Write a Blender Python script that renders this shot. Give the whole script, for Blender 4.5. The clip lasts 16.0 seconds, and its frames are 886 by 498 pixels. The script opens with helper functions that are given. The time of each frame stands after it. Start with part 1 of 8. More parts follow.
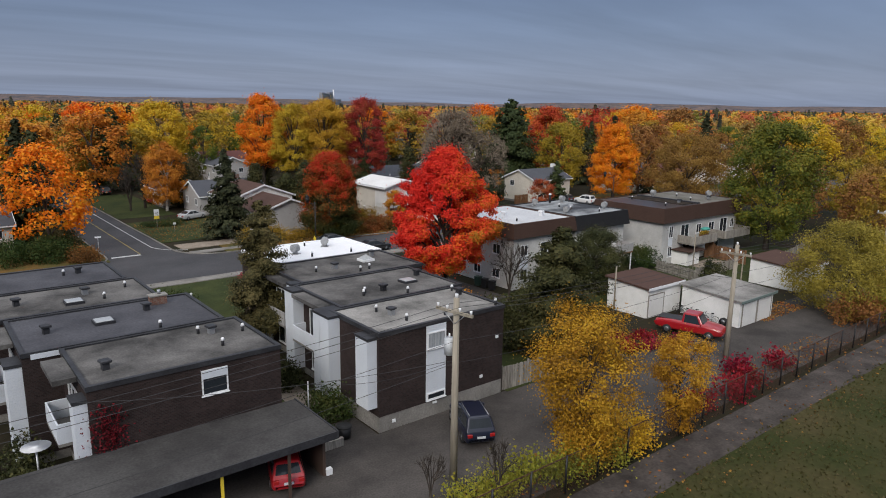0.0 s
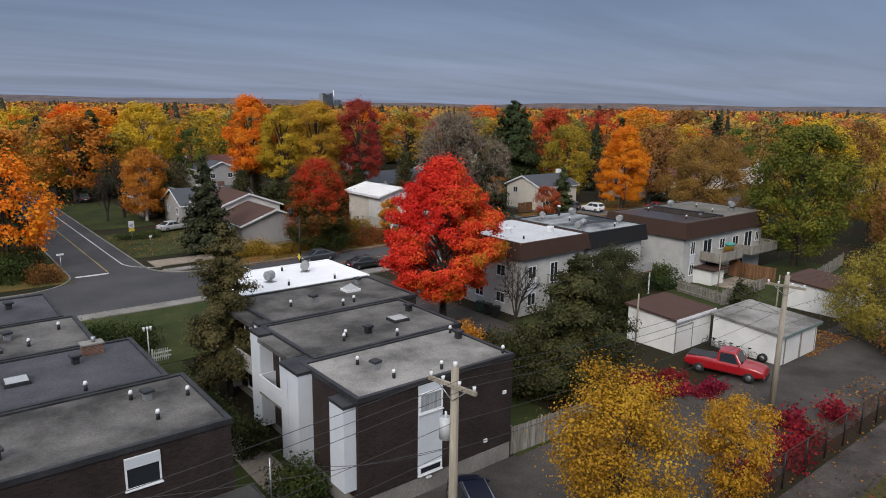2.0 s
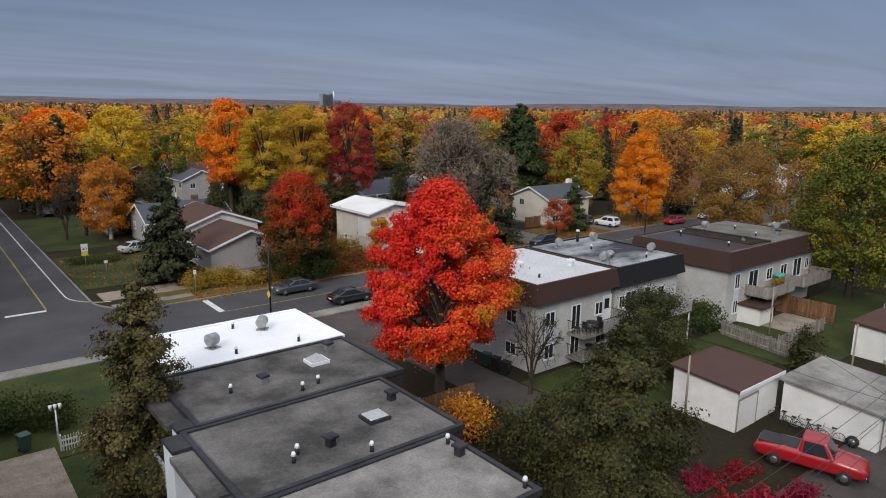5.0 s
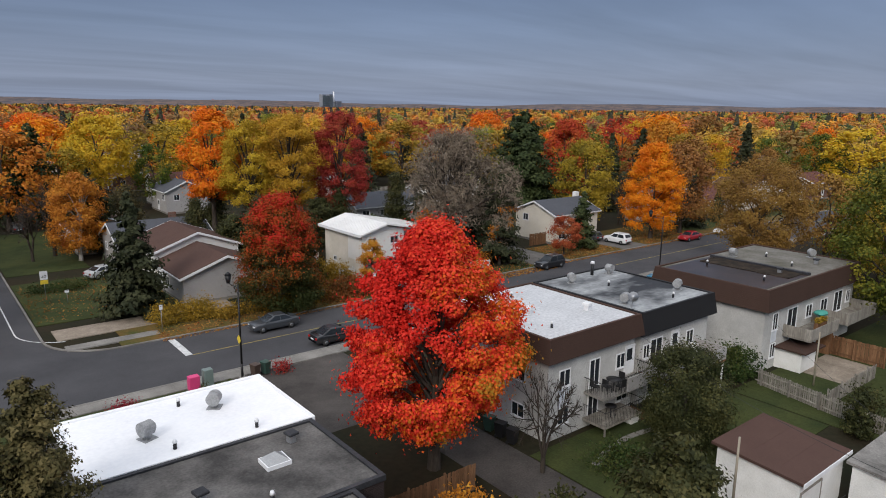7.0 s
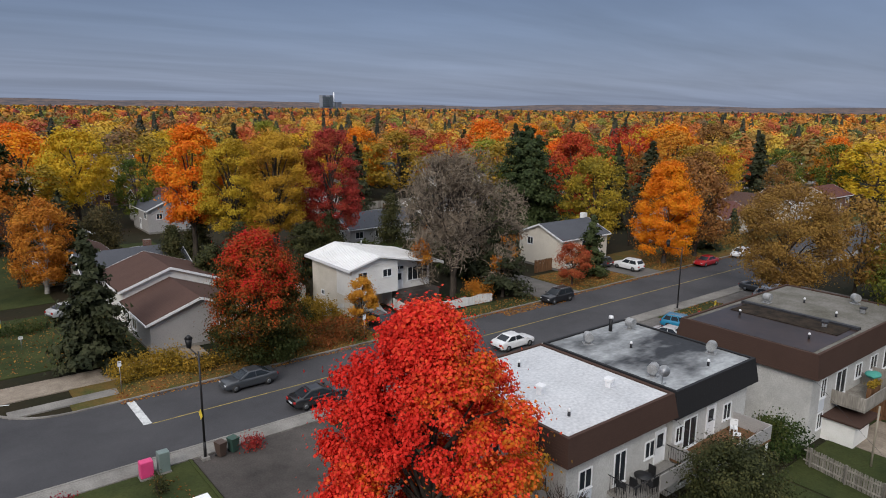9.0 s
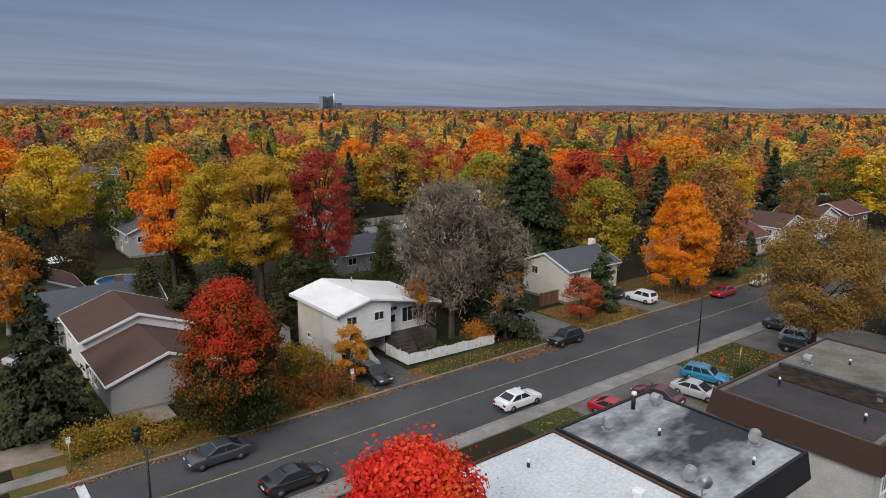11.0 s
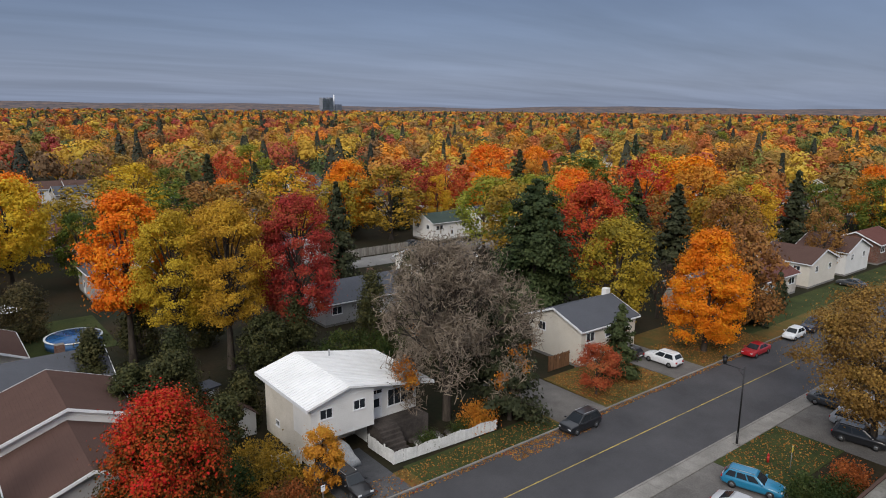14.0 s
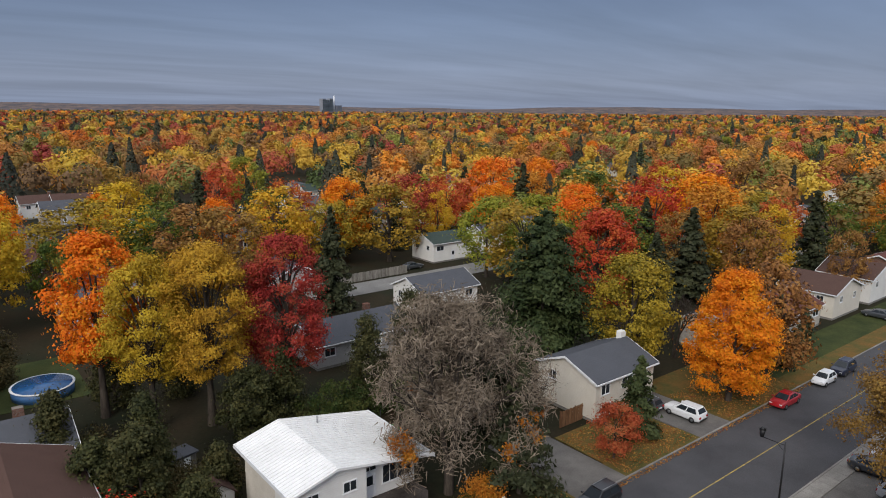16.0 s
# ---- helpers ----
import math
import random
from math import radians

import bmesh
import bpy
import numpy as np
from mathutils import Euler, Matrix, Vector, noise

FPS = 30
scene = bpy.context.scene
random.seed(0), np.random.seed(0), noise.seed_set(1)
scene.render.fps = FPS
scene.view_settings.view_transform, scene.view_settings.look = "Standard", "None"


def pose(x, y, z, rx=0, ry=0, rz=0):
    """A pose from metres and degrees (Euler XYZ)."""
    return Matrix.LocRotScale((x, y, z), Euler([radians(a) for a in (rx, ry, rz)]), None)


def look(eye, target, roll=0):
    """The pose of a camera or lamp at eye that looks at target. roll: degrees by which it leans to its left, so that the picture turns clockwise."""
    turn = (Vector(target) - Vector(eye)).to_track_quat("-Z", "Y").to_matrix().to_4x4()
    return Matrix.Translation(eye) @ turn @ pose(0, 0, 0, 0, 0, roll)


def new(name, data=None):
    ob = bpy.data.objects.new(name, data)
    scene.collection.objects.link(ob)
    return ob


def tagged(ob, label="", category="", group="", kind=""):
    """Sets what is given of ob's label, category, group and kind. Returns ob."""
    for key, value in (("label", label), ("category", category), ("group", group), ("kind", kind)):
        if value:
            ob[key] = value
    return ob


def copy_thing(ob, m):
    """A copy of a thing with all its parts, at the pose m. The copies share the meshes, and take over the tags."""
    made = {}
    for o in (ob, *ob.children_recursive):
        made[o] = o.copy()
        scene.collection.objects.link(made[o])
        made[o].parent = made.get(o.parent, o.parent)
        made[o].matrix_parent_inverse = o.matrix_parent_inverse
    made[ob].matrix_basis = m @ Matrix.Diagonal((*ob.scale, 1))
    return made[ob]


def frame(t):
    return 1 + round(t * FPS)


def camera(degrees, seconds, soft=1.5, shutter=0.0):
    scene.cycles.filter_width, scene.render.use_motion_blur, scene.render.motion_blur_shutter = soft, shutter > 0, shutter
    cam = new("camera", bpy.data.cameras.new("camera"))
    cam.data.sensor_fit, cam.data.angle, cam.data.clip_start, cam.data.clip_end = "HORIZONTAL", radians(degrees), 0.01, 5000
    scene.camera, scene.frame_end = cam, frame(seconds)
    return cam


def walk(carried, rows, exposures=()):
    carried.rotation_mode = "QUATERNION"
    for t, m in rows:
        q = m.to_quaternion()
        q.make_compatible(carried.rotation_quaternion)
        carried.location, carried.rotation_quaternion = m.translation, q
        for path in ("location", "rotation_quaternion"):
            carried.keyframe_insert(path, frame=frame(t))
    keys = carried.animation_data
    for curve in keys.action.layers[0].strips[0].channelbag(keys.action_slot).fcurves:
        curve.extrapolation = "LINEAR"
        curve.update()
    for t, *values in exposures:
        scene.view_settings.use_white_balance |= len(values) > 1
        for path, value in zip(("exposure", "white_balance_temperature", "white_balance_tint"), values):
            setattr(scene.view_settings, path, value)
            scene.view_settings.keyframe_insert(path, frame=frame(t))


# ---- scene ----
cam = camera(66.5, 16.0, 1.0)
# seconds, eye x y z, yaw, pitch, roll
PATH = [
    (0.0, 0.000, -0.000, 18.903, -38.726, -11.968, 0.830),
    (0.5, 1.280, 1.553, 18.992, -38.717, -11.960, 0.818),
    (1.0, 2.543, 3.087, 19.082, -38.708, -11.953, 0.807),
    (1.5, 3.844, 4.616, 19.153, -38.699, -11.946, 0.796),
    (2.0, 5.178, 6.139, 19.237, -38.691, -11.939, 0.785),
    (2.5, 6.493, 7.691, 19.316, -38.682, -11.932, 0.774),
    (3.0, 7.832, 9.287, 19.381, -38.673, -11.925, 0.763),
    (3.5, 9.117, 10.861, 19.427, -38.664, -11.917, 0.752),
    (4.0, 10.401, 12.418, 19.506, -38.655, -11.910, 0.741),
    (4.2, 10.903, 13.046, 19.563, -38.652, -11.907, 0.736),
    (6.3, 16.570, 19.696, 20.564, -38.615, -11.877, 0.689),
    (6.5, 17.100, 20.322, 20.720, -38.612, -11.874, 0.685),
    (7.0, 18.407, 21.859, 21.129, -38.603, -11.867, 0.674),
    (7.5, 19.723, 23.402, 21.572, -38.594, -11.860, 0.663),
    (8.0, 21.057, 24.976, 22.125, -38.585, -11.853, 0.652),
    (8.5, 22.377, 26.534, 22.776, -38.577, -11.846, 0.641),
    (9.0, 23.709, 28.099, 23.441, -38.568, -11.839, 0.629),
    (9.2, 24.234, 28.712, 23.763, -38.564, -11.836, 0.625),
    (11.3, 29.558, 34.969, 26.523, -38.527, -11.806, 0.578),
    (11.5, 30.080, 35.605, 26.808, -38.524, -11.803, 0.574),
    (12.0, 31.438, 37.148, 27.482, -38.515, -11.796, 0.563),
    (12.5, 32.877, 38.706, 28.171, -38.506, -11.788, 0.552),
    (13.0, 34.303, 40.291, 28.843, -38.498, -11.781, 0.540),
    (13.5, 35.710, 41.856, 29.541, -38.489, -11.774, 0.529),
    (14.0, 37.062, 43.382, 30.272, -38.480, -11.767, 0.518),
    (14.5, 38.370, 44.881, 31.027, -38.471, -11.760, 0.507),
    (15.0, 39.606, 46.379, 31.804, -38.462, -11.753, 0.496),
    (15.5, 40.742, 47.956, 32.647, -38.454, -11.745, 0.485),
    (16.0, 41.813, 49.578, 33.502, -38.445, -11.738, 0.474),
]
walk(cam, [(t, pose(x, y, z, 0, 0, yaw) @ pose(0, 0, 0, 90 + pitch) @ pose(0, 0, 0, 0, 0, roll)) for t, x, y, z, yaw, pitch, roll in PATH])

# ---------------------------------------------------------------- light
SUN_AZ, SUN_EL = radians(236), radians(33)
world = bpy.data.worlds.new("overcast_sky")
scene.world = world
world.use_nodes = True
wn, wl = world.node_tree.nodes, world.node_tree.links
wn.clear()
w_out = wn.new("ShaderNodeOutputWorld")
w_bg = wn.new("ShaderNodeBackground")
w_co = wn.new("ShaderNodeTexCoord")
w_sep = wn.new("ShaderNodeSeparateXYZ")
wl.new(w_co.outputs["Generated"], w_sep.inputs[0])
w_sky = wn.new("ShaderNodeTexSky")
w_sky.sky_type, w_sky.sun_disc = "NISHITA", False
w_sky.sun_elevation, w_sky.sun_rotation = SUN_EL, SUN_AZ
w_dim = wn.new("ShaderNodeVectorMath")
w_dim.operation = "SCALE"
w_dim.inputs["Scale"].default_value = 0.06
wl.new(w_sky.outputs[0], w_dim.inputs[0])
# cloud deck: plane projection so that streaks flatten towards the horizon
w_den = wn.new("ShaderNodeMath")
w_den.operation = "ADD"
w_den.inputs[1].default_value = 0.06
w_abs = wn.new("ShaderNodeMath")
w_abs.operation = "ABSOLUTE"
wl.new(w_sep.outputs[2], w_abs.inputs[0])
wl.new(w_abs.outputs[0], w_den.inputs[0])
w_px = wn.new("ShaderNodeMath")
w_py = wn.new("ShaderNodeMath")
w_px.operation = w_py.operation = "DIVIDE"
wl.new(w_sep.outputs[0], w_px.inputs[0])
wl.new(w_den.outputs[0], w_px.inputs[1])
wl.new(w_sep.outputs[1], w_py.inputs[0])
wl.new(w_den.outputs[0], w_py.inputs[1])
w_com = wn.new("ShaderNodeCombineXYZ")
wl.new(w_px.outputs[0], w_com.inputs[0])
wl.new(w_py.outputs[0], w_com.inputs[1])
w_map = wn.new("ShaderNodeMapping")
w_map.inputs["Rotation"].default_value = (0, 0, radians(38))
w_map.inputs["Scale"].default_value = (0.3, 0.95, 1)
wl.new(w_com.outputs[0], w_map.inputs[0])
w_noise = wn.new("ShaderNodeTexNoise")
w_noise.inputs["Scale"].default_value = 0.6
w_noise.inputs["Detail"].default_value = 5
w_noise.inputs["Roughness"].default_value = 0.55
w_noise.inputs["Distortion"].default_value = 0.25
wl.new(w_map.outputs[0], w_noise.inputs["Vector"])
w_rng = wn.new("ShaderNodeMapRange")
w_rng.inputs["From Min"].default_value = 0.36
w_rng.inputs["From Max"].default_value = 0.72
w_rng.inputs["To Min"].default_value = 0.90
w_rng.inputs["To Max"].default_value = 1.26
wl.new(w_noise.outputs[0], w_rng.inputs[0])
w_ramp = wn.new("ShaderNodeValToRGB")
for p, c in ((0.0, (0.262, 0.318, 0.455)), (0.035, (0.275, 0.33, 0.465)), (0.10, (0.22, 0.286, 0.43)), (0.20, (0.158, 0.23, 0.385)), (0.38, (0.48, 0.55, 0.7))):
    e = w_ramp.color_ramp.elements.new(p)
    e.color = (*c, 1)
els = w_ramp.color_ramp.elements
els.remove(els[0])
els[-1].color = (1.6, 1.62, 1.68, 1)
wl.new(w_sep.outputs[2], w_ramp.inputs[0])
w_mul = wn.new("ShaderNodeVectorMath")
w_mul.operation = "SCALE"
wl.new(w_ramp.outputs[0], w_mul.inputs[0])
wl.new(w_rng.outputs[0], w_mul.inputs["Scale"])
w_mix = wn.new("ShaderNodeMix")
w_mix.data_type = "RGBA"
w_mix.inputs["Factor"].default_value = 0.9
wl.new(w_dim.outputs[0], w_mix.inputs["A"])
wl.new(w_mul.outputs[0], w_mix.inputs["B"])
wl.new(w_mix.outputs["Result"], w_bg.inputs[0])
w_bg.inputs[1].default_value = 1.0
wl.new(w_bg.outputs[0], w_out.inputs[0])

sun_data = bpy.data.lights.new("sun", "SUN")
sun_data.energy, sun_data.angle, sun_data.color = 2.3, radians(24), (1.0, 0.94, 0.86)
sun = new("sun", sun_data)
sun.matrix_world = look((math.sin(SUN_AZ) * 60, math.cos(SUN_AZ) * 60, 60 * math.tan(SUN_EL)), (0, 0, 0))
scene.view_settings.exposure = -0.22

# ---------------------------------------------------------------- materials
MATS = {}
LEAFCOLS = {}


def nmat(name):
    m = bpy.data.materials.new(name)
    m.use_nodes = True
    MATS[name] = m
    return m, m.node_tree.nodes, m.node_tree.links, m.node_tree.nodes["Principled BSDF"]


def surf(name, c1, c2, scale=1.0, rough=0.8, metal=0.0, bump=0.3, fine=18.0, stretch=(1, 1, 1), c3=None, spec=0.15, blot=0.5, jitter=0.0):
    """Two scales of colour variation and fine relief, in metres of the world."""
    m, n, l, b = nmat(name)
    geo = n.new("ShaderNodeNewGeometry")
    mp = n.new("ShaderNodeMapping")
    mp.inputs["Scale"].default_value = stretch
    l.new(geo.outputs["Position"], mp.inputs[0])
    big = n.new("ShaderNodeTexNoise")
    big.inputs["Scale"].default_value, big.inputs["Detail"].default_value = scale, 5
    big.inputs["Roughness"].default_value = 0.62
    sm = n.new("ShaderNodeTexNoise")
    sm.inputs["Scale"].default_value, sm.inputs["Detail"].default_value = fine, 4
    l.new(mp.outputs[0], big.inputs["Vector"])
    l.new(mp.outputs[0], sm.inputs["Vector"])
    r = n.new("ShaderNodeValToRGB")
    r.color_ramp.elements[0].position, r.color_ramp.elements[1].position = 0.5 - blot * 0.36, 0.5 + blot * 0.36
    r.color_ramp.elements[0].color, r.color_ramp.elements[1].color = (*c1, 1), (*c2, 1)
    if c3:
        e = r.color_ramp.elements.new(0.9)
        e.color = (*c3, 1)
    l.new(big.outputs[0], r.inputs[0])
    mx = n.new("ShaderNodeMix")
    mx.data_type, mx.blend_type = "RGBA", "OVERLAY"
    mx.inputs["Factor"].default_value = 0.45
    l.new(r.outputs[0], mx.inputs["A"])
    l.new(sm.outputs[0], mx.inputs["B"])
    last = mx.outputs["Result"]
    if jitter:
        oi = n.new("ShaderNodeObjectInfo")
        mr = n.new("ShaderNodeMapRange")
        mr.inputs["To Min"].default_value, mr.inputs["To Max"].default_value = 1 - jitter, 1 + jitter
        l.new(oi.outputs["Random"], mr.inputs[0])
        hs = n.new("ShaderNodeHueSaturation")
        l.new(mr.outputs[0], hs.inputs["Value"])
        l.new(last, hs.inputs["Color"])
        last = hs.outputs[0]
    l.new(last, b.inputs["Base Color"])
    bp = n.new("ShaderNodeBump")
    bp.inputs["Strength"].default_value, bp.inputs["Distance"].default_value = bump, 0.02
    l.new(sm.outputs[0], bp.inputs["Height"])
    l.new(bp.outputs[0], b.inputs["Normal"])
    b.inputs["Roughness"].default_value, b.inputs["Metallic"].default_value = rough, metal
    b.inputs["Specular IOR Level"].default_value = spec
    return m


def plain(name, c, rough=0.4, metal=0.0, coat=0.0):
    return surf(name, tuple(v * 0.93 for v in c), tuple(min(1, v * 1.05) for v in c), 2.0, rough, metal, 0.03, 40.0, spec=0.5)


def paint(name, c, coat=0.6):
    m = surf(name, tuple(v * 0.9 for v in c), c, 3.0, 0.32, 0.0, 0.02, 60.0, spec=0.5)
    m.node_tree.nodes["Principled BSDF"].inputs["Coat Weight"].default_value = coat
    return m


def brickwork(name, c1, c2, mortar, w=0.21, h=0.075):
    m, n, l, b = nmat(name)
    geo = n.new("ShaderNodeNewGeometry")
    sep = n.new("ShaderNodeSeparateXYZ")
    l.new(geo.outputs["Position"], sep.inputs[0])
    ad = n.new("ShaderNodeMath")
    ad.operation = "ADD"
    l.new(sep.outputs[0], ad.inputs[0])
    l.new(sep.outputs[1], ad.inputs[1])
    co = n.new("ShaderNodeCombineXYZ")
    l.new(ad.outputs[0], co.inputs[0])
    l.new(sep.outputs[2], co.inputs[1])
    br = n.new("ShaderNodeTexBrick")
    br.inputs["Scale"].default_value = 1.0
    br.inputs["Brick Width"].default_value, br.inputs["Row Height"].default_value = w, h
    br.inputs["Mortar Size"].default_value = 0.008
    br.inputs["Color1"].default_value, br.inputs["Color2"].default_value, br.inputs["Mortar"].default_value = (*c1, 1), (*c2, 1), (*mortar, 1)
    l.new(co.outputs[0], br.inputs["Vector"])
    ns = n.new("ShaderNodeTexNoise")
    ns.inputs["Scale"].default_value, ns.inputs["Detail"].default_value = 0.7, 6
    l.new(geo.outputs["Position"], ns.inputs["Vector"])
    mx = n.new("ShaderNodeMix")
    mx.data_type, mx.blend_type = "RGBA", "OVERLAY"
    mx.inputs["Factor"].default_value = 0.5
    l.new(br.outputs["Color"], mx.inputs["A"])
    l.new(ns.outputs[0], mx.inputs["B"])
    l.new(mx.outputs["Result"], b.inputs["Base Color"])
    bp = n.new("ShaderNodeBump")
    bp.invert = True
    bp.inputs["Strength"].default_value, bp.inputs["Distance"].default_value = 0.6, 0.01
    l.new(br.outputs["Fac"], bp.inputs["Height"])
    l.new(bp.outputs[0], b.inputs["Normal"])
    b.inputs["Roughness"].default_value = 0.85
    b.inputs["Specular IOR Level"].default_value = 0.15
    return m


def lapped(name, c, pitch=0.12, axis=2, rough=0.55, depth=0.02):
    """Sheets or boards with a regular joint along one axis."""
    m = surf(name, tuple(v * 0.9 for v in c), c, 0.6, rough, 0.0, 0.1, 25.0)
    n, l = m.node_tree.nodes, m.node_tree.links
    b = n["Principled BSDF"]
    geo = n.new("ShaderNodeNewGeometry")
    sep = n.new("ShaderNodeSeparateXYZ")
    l.new(geo.outputs["Position"], sep.inputs[0])
    dv = n.new("ShaderNodeMath")
    dv.operation = "DIVIDE"
    dv.inputs[1].default_value = pitch
    l.new(sep.outputs[axis], dv.inputs[0])
    fr = n.new("ShaderNodeMath")
    fr.operation = "FRACT"
    l.new(dv.outputs[0], fr.inputs[0])
    bp = n.new("ShaderNodeBump")
    bp.inputs["Strength"].default_value, bp.inputs["Distance"].default_value = 1.0, depth
    l.new(fr.outputs[0], bp.inputs["Height"])
    l.new(bp.outputs[0], b.inputs["Normal"])
    return m


def leafmat(name, cols, trans=0.35, scale=0.35, jit=0.012, leafy=0.5, lean=None):
    """Foliage: hue by clump and by leaf, some light passing through. lean: a way (x, y, z, start) in which the tree has turned further."""
    LEAFCOLS[name] = cols
    m, n, l, b = nmat(name)
    geo = n.new("ShaderNodeNewGeometry")
    ns = n.new("ShaderNodeTexNoise")
    ns.inputs["Scale"].default_value, ns.inputs["Detail"].default_value = scale, 2
    l.new(geo.outputs["Position"], ns.inputs["Vector"])
    mr = n.new("ShaderNodeMapRange")
    mr.inputs["From Min"].default_value, mr.inputs["From Max"].default_value = 0.32, 0.68
    l.new(ns.outputs[0], mr.inputs[0])
    ad = n.new("ShaderNodeMix")
    ad.inputs["Factor"].default_value = leafy
    l.new(mr.outputs[0], ad.inputs["A"])
    l.new(geo.outputs["Random Per Island"], ad.inputs["B"])
    r = n.new("ShaderNodeValToRGB")
    els = r.color_ramp.elements
    k = len(cols)
    for i, c in enumerate(cols):
        p = 0.15 + 0.7 * i / max(1, k - 1)
        e = els[i] if i < 2 else els.new(p)
        e.position, e.color = p, (*c, 1)
    turned = ad.outputs["Result"]
    if lean:
        tc = n.new("ShaderNodeTexCoord")
        dt = n.new("ShaderNodeVectorMath")
        dt.operation = "DOT_PRODUCT"
        dt.inputs[1].default_value = lean[:3]
        l.new(tc.outputs["Object"], dt.inputs[0])
        sm = n.new("ShaderNodeMath")
        sm.operation = "ADD"
        sm.inputs[1].default_value = lean[3]
        l.new(dt.outputs["Value"], sm.inputs[0])
        sn = n.new("ShaderNodeMath")
        sn.operation = "ADD"
        l.new(sm.outputs[0], sn.inputs[0])
        l.new(turned, sn.inputs[1])
        turned = sn.outputs[0]
    l.new(turned, r.inputs[0])
    oi = n.new("ShaderNodeObjectInfo")
    hm = n.new("ShaderNodeMapRange")
    hm.inputs["To Min"].default_value, hm.inputs["To Max"].default_value = 0.5 - jit, 0.5 + jit
    l.new(oi.outputs["Random"], hm.inputs[0])
    hs = n.new("ShaderNodeHueSaturation")
    l.new(hm.outputs[0], hs.inputs["Hue"])
    l.new(r.outputs[0], hs.inputs["Color"])
    l.new(hs.outputs[0], b.inputs["Base Color"])
    b.inputs["Roughness"].default_value = 0.6
    b.inputs["Specular IOR Level"].default_value = 0.12
    tr = n.new("ShaderNodeBsdfTranslucent")
    l.new(hs.outputs[0], tr.inputs[0])
    mx = n.new("ShaderNodeMixShader")
    mx.inputs[0].default_value = trans * 0.62
    l.new(b.outputs[0], mx.inputs[1])
    l.new(tr.outputs[0], mx.inputs[2])
    l.new(mx.outputs[0], n["Material Output"].inputs[0])
    return m


GROUND = surf("leaf_littered_soil", (0.014, 0.018, 0.009), (0.032, 0.022, 0.012), 0.09, 0.95, 0, 0.6, 2.5, c3=(0.07, 0.038, 0.016))
GRASS = surf("lawn_grass", (0.024, 0.036, 0.012), (0.056, 0.064, 0.02), 0.25, 0.95, 0, 0.9, 7.0, c3=(0.12, 0.085, 0.028))
LEAFY = surf("leaf_covered_grass", (0.06, 0.07, 0.022), (0.16, 0.085, 0.025), 0.35, 0.95, 0, 0.9, 6.0, c3=(0.2, 0.11, 0.03))
ROUGHGRASS = surf("rough_field_grass", (0.026, 0.034, 0.008), (0.06, 0.05, 0.02), 0.2, 0.95, 0, 1.0, 4.0, c3=(0.042, 0.03, 0.018))
ASPHALT = surf("road_asphalt", (0.05, 0.05, 0.055), (0.08, 0.079, 0.085), 0.12, 0.85, 0, 0.4, 20.0)
OLDASPHALT = surf("worn_lane_asphalt", (0.042, 0.038, 0.036), (0.094, 0.084, 0.078), 0.22, 0.9, 0, 0.5, 9.0)
DRIVE = surf("driveway_asphalt", (0.045, 0.047, 0.052), (0.1, 0.1, 0.105), 0.3, 0.88, 0, 0.4, 14.0)
CONCRETE = surf("pavement_concrete", (0.15, 0.142, 0.132), (0.27, 0.258, 0.24), 0.35, 0.9, 0, 0.3, 10.0)
GRAVEL = surf("grey_gravel", (0.036, 0.031, 0.028), (0.092, 0.078, 0.071), 0.5, 0.95, 0, 1.0, 6.0)
PAVER = surf("beige_pavers", (0.2, 0.165, 0.13), (0.32, 0.27, 0.22), 0.8, 0.9, 0, 0.4, 9.0)
LINEWHITE = surf("worn_white_road_paint", (0.42, 0.43, 0.44), (0.7, 0.71, 0.71), 1.5, 0.7, 0, 0.2, 12.0)
LINEYELLOW = surf("worn_yellow_road_paint", (0.16, 0.135, 0.07), (0.42, 0.33, 0.09), 1.5, 0.7, 0, 0.2, 12.0)
BRICK = brickwork("dark_brown_brick", (0.026, 0.0175, 0.0165), (0.044, 0.029, 0.027), (0.042, 0.037, 0.036))
BRICKRED = brickwork("red_brown_brick", (0.12, 0.055, 0.04), (0.19, 0.085, 0.06), (0.2, 0.18, 0.16))
BRICKBEIGE = brickwork("pale_beige_brick", (0.46, 0.41, 0.35), (0.56, 0.51, 0.45), (0.45, 0.43, 0.4))
SIDING = lapped("white_lap_siding", (0.74, 0.78, 0.84), 0.15)
SIDINGGREY = lapped("grey_lap_siding", (0.42, 0.41, 0.41), 0.15)
SIDINGCREAM = lapped("cream_lap_siding", (0.74, 0.69, 0.61), 0.15)
SIDINGWARM = lapped("warm_white_siding", (0.82, 0.81, 0.79), 0.18)
STUCCO = surf("white_painted_wall", (0.66, 0.66, 0.64), (0.82, 0.815, 0.8), 0.5, 0.8, 0, 0.3, 14.0)
STUCCOGREY = surf("dull_off_white_render", (0.4, 0.395, 0.385), (0.55, 0.545, 0.53), 0.5, 0.85, 0, 0.3, 14.0)
STUCCOBEIGE = surf("beige_stucco", (0.55, 0.51, 0.44), (0.67, 0.62, 0.55), 0.5, 0.85, 0, 0.3, 14.0)
TARROOF = surf("grey_tar_gravel_roof", (0.05, 0.048, 0.047), (0.15, 0.143, 0.138), 0.3, 0.9, 0, 0.6, 9.0, c3=(0.19, 0.182, 0.175), blot=0.35)
